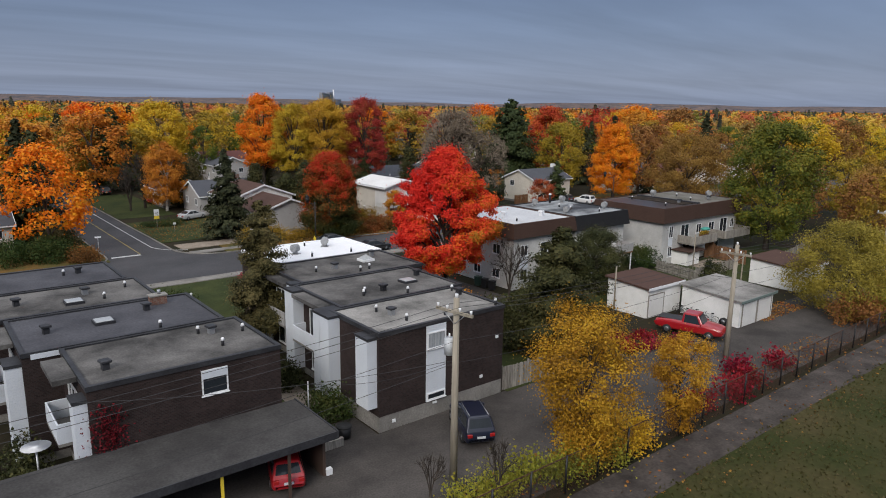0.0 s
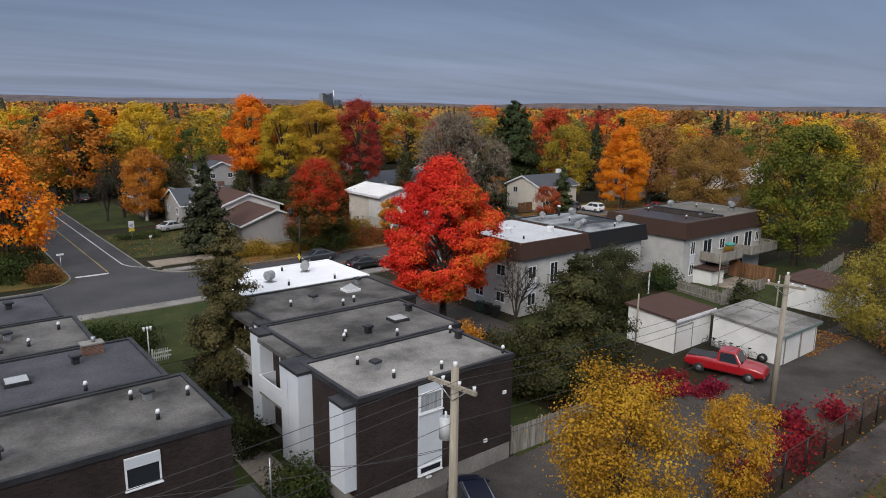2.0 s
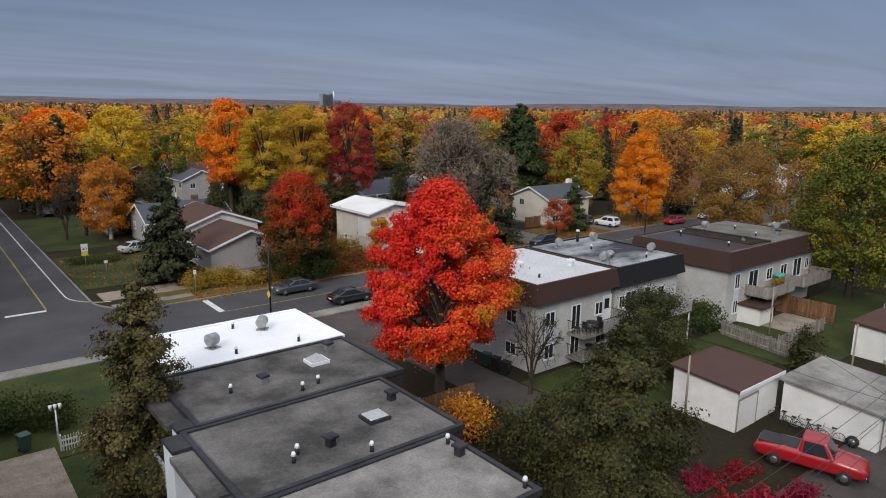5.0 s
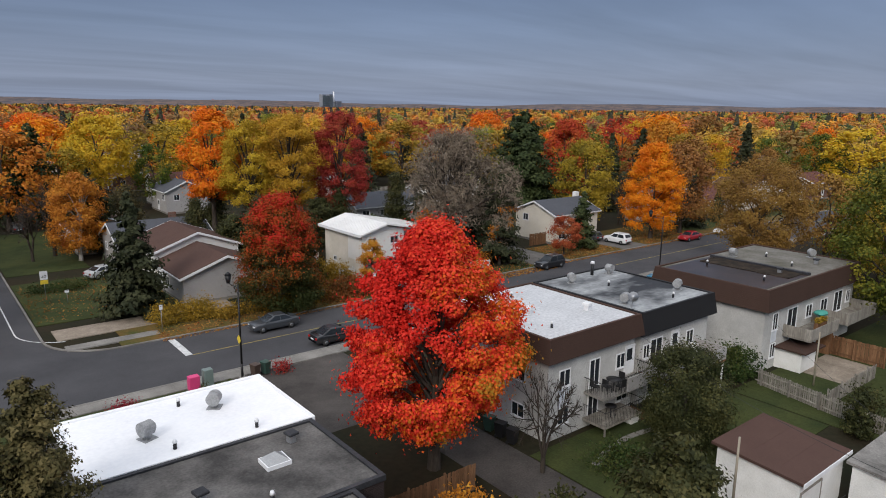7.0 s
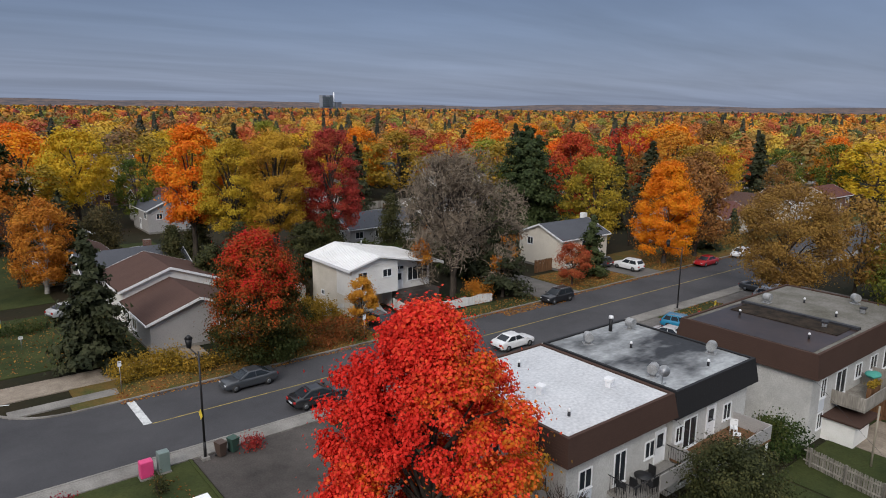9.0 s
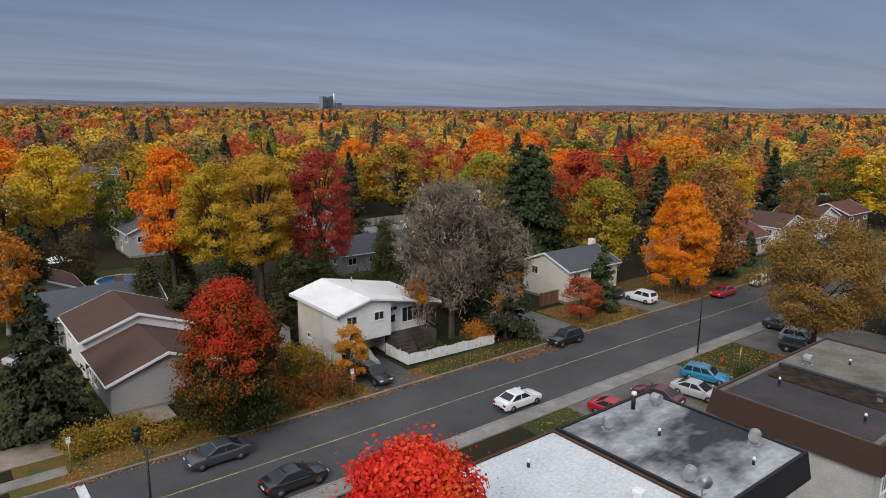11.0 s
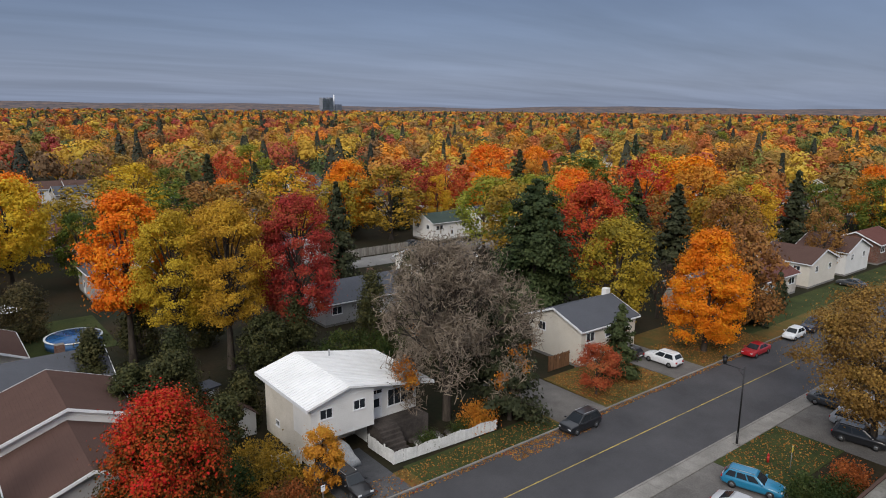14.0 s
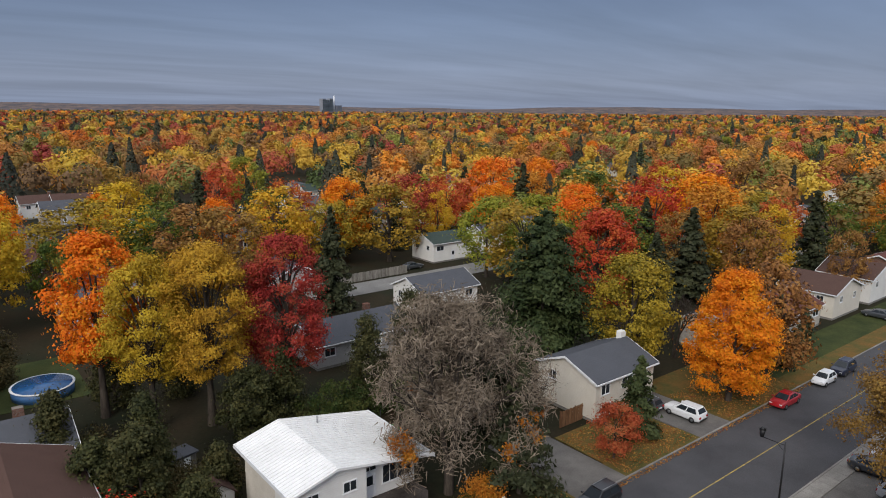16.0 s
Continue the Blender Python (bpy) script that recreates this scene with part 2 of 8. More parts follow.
TARROOFLIGHT = surf("pale_grey_gravel_roof", (0.11, 0.106, 0.1), (0.3, 0.287, 0.272), 0.25, 0.9, 0, 0.6, 9.0, c3=(0.35, 0.335, 0.318), blot=0.35)
TARDARK = surf("dark_membrane_roof", (0.048, 0.048, 0.056), (0.09, 0.09, 0.102), 0.35, 0.75, 0, 0.4, 7.0)
WHITEROOF = surf("white_coated_roof", (0.78, 0.79, 0.82), (0.88, 0.89, 0.91), 0.25, 0.55, 0, 0.15, 5.0)
STAINROOF = surf("stained_grey_membrane", (0.035, 0.037, 0.042), (0.36, 0.375, 0.385), 0.13, 0.6, 0, 0.2, 3.0, stretch=(0.7, 1.2, 1), blot=0.22)
PALEROOF = surf("pale_coated_roof", (0.47, 0.48, 0.5), (0.58, 0.59, 0.61), 0.3, 0.6, 0, 0.15, 5.0)
WETROOF = surf("wet_brown_membrane", (0.012, 0.009, 0.008), (0.05, 0.03, 0.025), 0.25, 0.28, 0, 0.05, 2.0, spec=0.25)
ROOFSCRUB = surf("dark_weedy_gravel", (0.012, 0.01, 0.008), (0.05, 0.036, 0.026), 1.4, 0.95, 0, 1.0, 9.0, c3=(0.1, 0.07, 0.05))
MOSSROOF = surf("mossy_gravel_roof", (0.1, 0.095, 0.075), (0.19, 0.18, 0.165), 0.5, 0.9, 0, 0.6, 6.0, c3=(0.15, 0.1, 0.05))
COPING = surf("dark_metal_coping", (0.03, 0.03, 0.034), (0.055, 0.056, 0.062), 0.8, 0.5, 0.2, 0.1, 9.0)
FASCIABROWN = lapped("brown_shingle_fascia", (0.074, 0.044, 0.035), 0.16, 2, 0.85)
FASCIABLACK = lapped("black_metal_fascia", (0.022, 0.022, 0.024), 0.3, 0, 0.55)
SHINGLEBROWN = lapped("brown_asphalt_shingles", (0.09, 0.053, 0.044), 0.1, 2, 0.92, 0.012)
SHINGLEGREY = lapped("grey_asphalt_shingles", (0.085, 0.09, 0.105), 0.1, 2, 0.92, 0.012)
SHINGLERED = lapped("reddish_asphalt_shingles", (0.125, 0.054, 0.047), 0.1, 2, 0.92, 0.012)
SHINGLEGREEN = lapped("dark_green_shingles", (0.05, 0.07, 0.062), 0.1, 2, 0.92, 0.012)
METALWHITE = surf("white_enamelled_sheet", (0.7, 0.7, 0.7), (0.8, 0.8, 0.8), 0.4, 0.35, 0, 0.05, 12.0)
TRIM = plain("white_trim_paint", (0.75, 0.76, 0.78), 0.5)
BROWNTRIM = plain("brown_trim_paint", (0.07, 0.045, 0.035), 0.6)
GLASS = plain("dark_window_glass", (0.022, 0.027, 0.033), 0.05)
GLASS.node_tree.nodes["Principled BSDF"].inputs["Specular IOR Level"].default_value = 0.3
CURTAIN = surf("pale_curtain_behind_glass", (0.2, 0.22, 0.24), (0.42, 0.44, 0.46), 1.5, 0.12, 0, 0.0, 9.0, stretch=(6, 6, 0.3))
STEEL = plain("galvanised_steel", (0.42, 0.43, 0.45), 0.42, 0.7)
VENTGREY = surf("dull_galvanised_sheet", (0.26, 0.265, 0.27), (0.4, 0.405, 0.41), 3.0, 0.6, 0.3, 0.1, 20.0)
DARKSTEEL = plain("black_painted_steel", (0.02, 0.02, 0.022), 0.5, 0.3)
RUST = surf("rusty_brown_steel", (0.05, 0.03, 0.022), (0.1, 0.05, 0.035), 3, 0.85, 0.2, 0.3, 20)
WOODPOLE = surf("weathered_pole_wood", (0.24, 0.21, 0.16), (0.38, 0.34, 0.28), 1.2, 0.9, 0, 0.6, 12, (1, 1, 0.08))
WOODGREY = surf("grey_weathered_wood", (0.16, 0.145, 0.125), (0.3, 0.28, 0.25), 1.5, 0.9, 0, 0.5, 12, (1, 1, 0.15), jitter=0.2)
WOODBROWN = surf("brown_stained_wood", (0.12, 0.06, 0.03), (0.22, 0.12, 0.065), 1.5, 0.85, 0, 0.5, 12, (1, 1, 0.15), jitter=0.2)
BARK = surf("grey_brown_bark", (0.032, 0.026, 0.021), (0.085, 0.07, 0.058), 2.0, 0.95, 0, 1.0, 9, (1, 1, 0.25))
BIRCHBARK = surf("pale_birch_bark", (0.28, 0.26, 0.23), (0.5, 0.48, 0.45), 2.0, 0.9, 0, 0.6, 9, (1, 1, 2))
TWIG = surf("bare_grey_twigs", (0.14, 0.108, 0.08), (0.29, 0.235, 0.18), 0.6, 0.95, 0, 0.2, 9)
RUBBER = plain("tyre_rubber", (0.018, 0.018, 0.019), 0.85)
RIM = plain("alloy_wheel", (0.26, 0.27, 0.28), 0.4, 0.8)
LAMPRED = plain("red_tail_lens", (0.35, 0.015, 0.015), 0.2)
LAMPCLEAR = plain("clear_headlamp_lens", (0.55, 0.57, 0.6), 0.12)
PLATE = plain("pale_number_plate", (0.6, 0.62, 0.65), 0.5)
WIRE = plain("black_cable", (0.03, 0.03, 0.032), 0.7)
WATER = surf("blue_pool_water", (0.018, 0.075, 0.2), (0.03, 0.11, 0.27), 0.6, 0.08, 0, 0.1, 3, spec=0.5)
BIRDBLUE = plain("blue_vinyl", (0.06, 0.16, 0.36), 0.5)
TEAL = plain("teal_fabric", (0.06, 0.3, 0.25), 0.8)
ORANGE = plain("orange_safety_plastic", (0.75, 0.12, 0.03), 0.5)
YELLOW = plain("yellow_sign_sheet", (0.75, 0.55, 0.05), 0.5)
PINK = plain("pink_magenta_wrap", (0.65, 0.06, 0.2), 0.5)
BINGREEN = plain("dark_green_plastic", (0.03, 0.07, 0.055), 0.5)
GREENGREY = plain("grey_green_enamel", (0.16, 0.21, 0.2), 0.5)
REDPAINT = plain("red_enamel", (0.5, 0.03, 0.025), 0.45)

RED = leafmat("scarlet_maple_leaves", [(0.66, 0.02, 0.034), (0.8, 0.036, 0.036), (0.78, 0.07, 0.03), (0.7, 0.15, 0.02), (0.34, 0.17, 0.02)], 0.4, 0.3, lean=(0.042, -0.034, -0.035, 0.15))
DKRED = leafmat("crimson_green_leaves", [(0.03, 0.042, 0.012), (0.1, 0.07, 0.014), (0.4, 0.1, 0.014), (0.5, 0.05, 0.014)], 0.3, 0.3, leafy=0.42, lean=(0, 0, 0.055, -0.42))
WINE = leafmat("wine_red_leaves", [(0.2, 0.018, 0.02), (0.38, 0.038, 0.035), (0.3, 0.07, 0.03)], 0.3)
ORANGEL = leafmat("orange_maple_leaves", [(0.62, 0.13, 0.01), (0.8, 0.21, 0.014), (0.75, 0.32, 0.02)], 0.38)
GOLD = leafmat("golden_yellow_leaves", [(0.46, 0.26, 0.018), (0.66, 0.42, 0.03), (0.5, 0.38, 0.035)], 0.38)
OLIVE = leafmat("olive_yellow_leaves", [(0.16, 0.12, 0.02), (0.32, 0.21, 0.026), (0.46, 0.3, 0.035)], 0.3)
AMBER = leafmat("amber_leaves", [(0.34, 0.13, 0.018), (0.54, 0.22, 0.025), (0.58, 0.31, 0.04)], 0.33)
RUSSET = leafmat("russet_brown_leaves", [(0.15, 0.078, 0.028), (0.27, 0.13, 0.036), (0.34, 0.19, 0.05)], 0.25)
GREEN = leafmat("green_leaves", [(0.04, 0.07, 0.014), (0.09, 0.125, 0.02), (0.22, 0.2, 0.03)], 0.28)
LIME = leafmat("yellow_green_leaves", [(0.14, 0.17, 0.025), (0.26, 0.27, 0.035), (0.36, 0.32, 0.04)], 0.35)
NEEDLE = leafmat("dark_conifer_needles", [(0.02, 0.026, 0.013), (0.038, 0.044, 0.021), (0.058, 0.062, 0.03)], 0.12)
PINEM = leafmat("pine_needles", [(0.024, 0.038, 0.014), (0.044, 0.06, 0.022), (0.07, 0.086, 0.031)], 0.15)
CEDAR = leafmat("cedar_foliage", [(0.022, 0.026, 0.01), (0.046, 0.05, 0.018), (0.086, 0.08, 0.028)], 0.15, 0.6)
DRYCON = leafmat("dull_olive_conifer", [(0.036, 0.034, 0.015), (0.085, 0.072, 0.028), (0.15, 0.115, 0.05)], 0.15, 0.6)
HEDGE = leafmat("hedge_leaves", [(0.02, 0.038, 0.011), (0.045, 0.068, 0.018), (0.085, 0.09, 0.025)], 0.22)
FALLEN = leafmat("fallen_leaves", [(0.12, 0.05, 0.018), (0.26, 0.11, 0.025), (0.36, 0.2, 0.045), (0.2, 0.04, 0.02)], 0.1)
SUMAC = leafmat("crimson_sumac_leaves", [(0.1, 0.008, 0.014), (0.24, 0.012, 0.03), (0.34, 0.03, 0.04)], 0.3)
SUBRED = leafmat("red_orange_leaves", [(0.3, 0.035, 0.02), (0.48, 0.07, 0.025), (0.5, 0.14, 0.03)], 0.3)
ELMGOLD = leafmat("ochre_elm_leaves", [(0.22, 0.12, 0.014), (0.42, 0.23, 0.018), (0.54, 0.35, 0.03)], 0.33, 0.5)
OLDGOLD = leafmat("old_gold_leaves", [(0.28, 0.165, 0.018), (0.5, 0.3, 0.026), (0.58, 0.39, 0.04)], 0.33)
PALEELM = leafmat("pale_yellow_elm_leaves", [(0.14, 0.12, 0.022), (0.3, 0.25, 0.04), (0.44, 0.36, 0.06)], 0.35)
LEAFGREEN = leafmat("pale_green_ash_leaves", [(0.05, 0.07, 0.013), (0.12, 0.135, 0.021), (0.25, 0.21, 0.028)], 0.3)
PARKING = surf("pale_parking_asphalt", (0.085, 0.08, 0.076), (0.16, 0.15, 0.143), 0.25, 0.9, 0, 0.5, 9.0)

# ---------------------------------------------------------------- building helpers


def box(bm, x0, x1, y0, y1, z0, z1):
    v = [bm.verts.new(p) for p in ((x0, y0, z0), (x1, y0, z0), (x1, y1, z0), (x0, y1, z0), (x0, y0, z1), (x1, y0, z1), (x1, y1, z1), (x0, y1, z1))]
    for f in ((3, 2, 1, 0), (4, 5, 6, 7), (0, 1, 5, 4), (1, 2, 6, 5), (2, 3, 7, 6), (3, 0, 4, 7)):
        bm.faces.new([v[i] for i in f])


def tube(bm, p0, p1, r0, r1, n=8, cap=True):
    p0, p1 = Vector(p0), Vector(p1)
    q = (p1 - p0).to_track_quat("Z", "Y")
    a = [bm.verts.new(p0 + q @ Vector((r0 * math.cos(i * math.tau / n), r0 * math.sin(i * math.tau / n), 0))) for i in range(n)]
    b = [bm.verts.new(p1 + q @ Vector((r1 * math.cos(i * math.tau / n), r1 * math.sin(i * math.tau / n), 0))) for i in range(n)]
    for i in range(n):
        bm.faces.new((a[i], a[(i + 1) % n], b[(i + 1) % n], b[i]))
    if cap:
        bm.faces.new(a[::-1])
        bm.faces.new(b)


def prism(bm, pts, off):
    """A flat outline (3D points) pushed along the vector off."""
    off = Vector(off)
    a = [bm.verts.new(p) for p in pts]
    b = [bm.verts.new(Vector(p) + off) for p in pts]
    n = len(a)
    bm.faces.new(a[::-1])
    bm.faces.new(b)
    for i in range(n):
        bm.faces.new((a[i], a[(i + 1) % n], b[(i + 1) % n], b[i]))
    bmesh.ops.recalc_face_normals(bm, faces=bm.faces)


def finish(bm, name, material, smooth=False):
    me = bpy.data.meshes.new(name)
    bmesh.ops.recalc_face_normals(bm, faces=bm.faces)
    bm.to_mesh(me)
    bm.free()
    me.materials.append(material)
    if smooth:
        me.polygons.foreach_set("use_smooth", [True] * len(me.polygons))
    return me


def part(name, bm, material, parent, label="", smooth=False, bevel=0.0):
    if bevel:
        bmesh.ops.recalc_face_normals(bm, faces=bm.faces)
        bmesh.ops.bevel(bm, geom=bm.edges[:], offset=bevel, segments=1, affect="EDGES", profile=0.5)
    ob = new(name, finish(bm, name, material, smooth))
    ob.parent = parent
    if label:
        tagged(ob, label)
    return ob


def boxes(name, parent, material, *bs, label="", bevel=0.0):
    bm = bmesh.new()
    for b in bs:
        box(bm, *b)
    return part(name, bm, material, parent, label, bevel=bevel)


def tubes(name, parent, material, *ts, label="", n=8):
    bm = bmesh.new()
    for t in ts:
        tube(bm, *t, n=n)
    return part(name, bm, material, parent, label, smooth=True)


def thing(name, x, y, z=0.0, turn=0.0, label="", category="", group="", kind=""):
    ob = new(name)
    ob.matrix_basis = pose(x, y, z, 0, 0, turn)
    return tagged(ob, label, category, group, kind)


def structure(name, material, label, *bs):
    bm = bmesh.new()
    for b in bs:
        box(bm, *b)
    return tagged(new(name, finish(bm, name, material)), label, name.split("_")[0], kind="structure")


FACE = {"S": ((1, 0), (0, -1)), "N": ((-1, 0), (0, 1)), "E": ((0, 1), (1, 0)), "W": ((0, -1), (-1, 0))}


def panel(bm, side, cx, cy, z0, z1, u0, u1, d0, d1):
    (ux, uy), (nx, ny) = FACE[side]
    xs = sorted((cx + ux * u0 + nx * d0, cx + ux * u1 + nx * d1))
    ys = sorted((cy + uy * u0 + ny * d0, cy + uy * u1 + ny * d1))
    if ux:
        ys = sorted((cy + ny * d0, cy + ny * d1))
        xs = sorted((cx + ux * u0, cx + ux * u1))
    else:
        xs = sorted((cx + nx * d0, cx + nx * d1))
        ys = sorted((cy + uy * u0, cy + uy * u1))
    box(bm, *xs, *ys, z0, z1)


def window(parent, side, cx, cy, z0, w, h, pane=None, bars=1, frame_mat=None, name="window"):
    """A window on a wall: frame with sill proud of the wall, and panes behind it. cx, cy on the wall's face, z0 the sill."""
    fm = frame_mat or TRIM
    bm = bmesh.new()
    t = 0.07
    for u0, u1, a, b in ((-w / 2, w / 2, 0, t), (-w / 2, w / 2, h - t, h), (-w / 2, -w / 2 + t, t, h - t), (w / 2 - t, w / 2, t, h - t)):
        panel(bm, side, cx, cy, z0 + a, z0 + b, u0, u1, -0.05, 0.06)
    for i in range(bars):
        u = -w / 2 + w * (i + 1) / (bars + 1)
        panel(bm, side, cx, cy, z0 + t, z0 + h - t, u - 0.025, u + 0.025, -0.02, 0.045)
    fr = part(name, bm, fm, parent)
    bm = bmesh.new()
    panel(bm, side, cx, cy, z0 + t * 0.6, z0 + h - t * 0.6, -w / 2 + t * 0.6, w / 2 - t * 0.6, -0.04, 0.012)
    part("pane", bm, pane or GLASS, fr)
    bm = bmesh.new()
    panel(bm, side, cx, cy, z0 - 0.05, z0 - 0.003, -w / 2 - 0.05, w / 2 + 0.05, -0.03, 0.1)
    part("sill", bm, fm, fr)
    return fr


def door(parent, side, cx, cy, z0, w=0.95, h=2.05, mat=None):
    bm = bmesh.new()
    for u0, u1, a, b in ((-w / 2 - 0.08, -w / 2, 0, h + 0.08), (w / 2, w / 2 + 0.08, 0, h + 0.08), (-w / 2, w / 2, h, h + 0.08)):
        panel(bm, side, cx, cy, z0 + a, z0 + b, u0, u1, -0.05, 0.06)
    panel(bm, side, cx, cy, z0, z0 + h, -w / 2, w / 2, -0.05, 0.02)
    d = part("door", bm, mat or TRIM, parent)
    bm = bmesh.new()
    panel(bm, side, cx, cy, z0 + 1.0, z0 + h - 0.2, -w / 2 + 0.18, w / 2 - 0.18, 0.0, 0.03)
    part("pane", bm, GLASS, d)
    bm = bmesh.new()
    panel(bm, side, cx, cy, z0 + 0.95, z0 + 1.05, w / 2 - 0.13, w / 2 - 0.06, 0.02, 0.07)
    part("handle", bm, STEEL, d)
    return d


# ---------------------------------------------------------------- trees
RNG = np.random.default_rng(7)


def quads(name, centres, size, material, rng, flat=0.0, long=1.0, droop=0.0, out=None, wide=0.42, tri=True, scatter=0.85):
    """Many small bent leaves (two triangles on a fold) as one mesh."""
    n = len(centres)
    a = rng.normal(size=(n, 3))
    a[:, 2] *= 1 - flat
    a[:, 2] -= droop
    a /= np.linalg.norm(a, axis=1)[:, None] + 1e-9
    b = rng.normal(size=(n, 3))
    b -= (a * b).sum(1)[:, None] * a
    b /= np.linalg.norm(b, axis=1)[:, None] + 1e-9
    if out is not None:
        # leaves turn their faces outwards and upwards, with some scatter
        f = out + rng.normal(size=(n, 3)) * scatter
        f /= np.linalg.norm(f, axis=1)[:, None] + 1e-9
        a -= (a * f).sum(1)[:, None] * f
        a /= np.linalg.norm(a, axis=1)[:, None] + 1e-9
        b = np.cross(f, a)
    s = (size * rng.uniform(0.65, 1.35, n))[:, None]
    nrm = np.cross(a, b)
    p0 = centres - a * s * 0.5 * long
    p2 = centres + a * s * 0.5 * long
    p1 = centres + b * s * wide + nrm * s * 0.14
    p3 = centres - b * s * wide + nrm * s * 0.14
    k = 3 if tri else 4
    if tri:
        v = np.stack([p0, centres + a * s * 0.3 * long + b * s * wide * 1.15, centres + a * s * 0.3 * long - b * s * wide * 1.15], 1).reshape(-1, 3)
    else:
        v = np.stack([p0, p1, p2, p3], 1).reshape(-1, 3)
    me = bpy.data.meshes.new(name)
    me.vertices.add(k * n)
    me.vertices.foreach_set("co", v.astype(np.float32).ravel())
    me.loops.add(k * n)
    me.loops.foreach_set("vertex_index", np.arange(k * n, dtype=np.int32))
    me.polygons.add(n)
    me.polygons.foreach_set("loop_start", np.arange(0, k * n, k, dtype=np.int32))
    me.update(calc_edges=True)
    me.validate()
    me.materials.append(material)
    return me


def crown_points(rng, n, radius, base, top, shape="round", clumps=60, spread=0.16, fill=0.5, loose=0.4):
    """Leaf places: boughs bulge out of an uneven crown, and each carries rounded clumps of leaves with gaps between."""
    h = top - base
    th = rng.uniform(0, math.tau, clumps)
    zz = rng.uniform(0, 1, clumps)
    if shape == "cone":
        zz = zz ** 1.35
        prof = (1 - zz) * 0.95 + 0.05
    elif shape == "oval":
        prof = np.sqrt(np.clip(1 - (2 * zz - 0.86) ** 2 / 1.32, 0.03, 1))
    elif shape == "maple":
        zz = zz ** 1.15
        prof = np.where(zz > 0.28, 1.0 - 0.93 * (np.clip(zz - 0.28, 0, 1) / 0.72) ** 1.9, 0.62 + 0.38 * np.clip(zz / 0.28, 0, 1) ** 0.6)
    elif shape == "egg":
        prof = np.clip(1 - ((zz - 0.38) / np.where(zz > 0.38, 0.67, 0.52)) ** 2, 0.03, 1) ** np.where(zz > 0.38, 0.85, 0.55)
    elif shape == "vase":
        prof = 0.35 + 0.65 * np.sin(np.clip(zz, 0, 1) * 2.2) ** 1.2
    else:
        prof = np.sqrt(np.clip(1 - (2 * zz - 0.9) ** 2 / 1.25, 0.04, 1))
    boughs = 16
    bt, bz = rng.uniform(0, math.tau, boughs), rng.uniform(0, 1, boughs)
    gap = ((th[:, None] - bt + math.pi) % math.tau - math.pi) ** 2 / 0.16 + (zz[:, None] - bz) ** 2 / 0.02
    lump = 0.84 + 0.24 * np.exp(-0.5 * gap.min(1)) + rng.normal(0, 0.04, clumps)
    rr = radius * prof * lump * rng.uniform(fill, 1, clumps) ** 0.6
    cen = np.c_[rr * np.cos(th), rr * np.sin(th), base + h * zz]
    w = rng.uniform(0.5, 1.5, clumps)
    k = rng.choice(clumps, n, p=w / w.sum())
    sg = radius * spread * (0.6 + 0.4 * w[k])[:, None]
    way = rng.normal(size=(n, 3))
    way /= np.linalg.norm(way, axis=1)[:, None] + 1e-9
    loc = way * (1.75 * rng.uniform(0.25, 1, (n, 1)) ** 0.6 + 0.35 * rng.exponential(0.5, (n, 1)) * (rng.random((n, 1)) < 0.25))
    loc = np.where(rng.random((n, 1)) < loose, rng.normal(size=(n, 3)) * 1.35, loc)
    pts = cen[k] + loc * sg * np.array([1, 1, 0.7])
    mid = np.array([0, 0, base + 0.38 * h])
    out = (pts - mid) / np.array([radius, radius, h * 0.5])
    out = out * 0.55 + loc * 0.55 + np.array([0, 0, 0.35])
    ok = pts[:, 2] > base * 0.55
    return cen, pts[ok], out[ok]


def trunk_mesh(rng, top, base, r, cen, material, limbs=14, fork=0.75):
    bm = bmesh.new()
    lean = rng.normal(size=2) * 0.12
    lx = lambda z: (lean[0] * z / max(top, 1) * 2, lean[1] * z / max(top, 1) * 2, z)
    zs = np.linspace(0, top * fork, 5)
    for i in range(4):
        tube(bm, lx(zs[i]), lx(zs[i + 1]), r * (1 - 0.2 * i) * (1.25 if i == 0 else 1), r * (1 - 0.2 * (i + 1)), 8, False)
    for c in cen[rng.permutation(len(cen))[:limbs]]:
        z0 = min(max(base * 0.8, c[2] * rng.uniform(0.45, 0.75)), top * fork)
        mid = (Vector(lx(z0)) * 0.5 + Vector(c) * 0.5) + Vector((0, 0, 0.06 * top))
        tube(bm, lx(z0), mid, r * 0.4, r * 0.22, 5, False)
        tube(bm, mid, c, r * 0.22, r * 0.05, 5, False)
    return finish(bm, "trunk", material, True)


def tree(name, x, y, height, radius, base, mat, n=3000, leaf=0.35, shape="round", seed=1, label="", z=0.0, bark=None, clumps=70, spread=0.15, limbs=14, group="", fill=0.5, r=None, category="tree", fork=0.75, flat=0.0, fine=False, loose=0.4):
    rng = np.random.default_rng(seed)
    ob = thing(name, x, y, z, 0, label, category, group)
    cen, pts, out = crown_points(rng, n, radius, base, height, shape, clumps, spread, fill, loose)
    t = new("trunk", trunk_mesh(rng, height, base, r or height * 0.022, cen, bark or BARK, limbs, fork))
    t.parent = ob
    c = new("crown", quads("crown", pts, leaf, mat, rng, flat, out=out, scatter=0.6, tri=not fine))
    c.parent = ob
    return ob


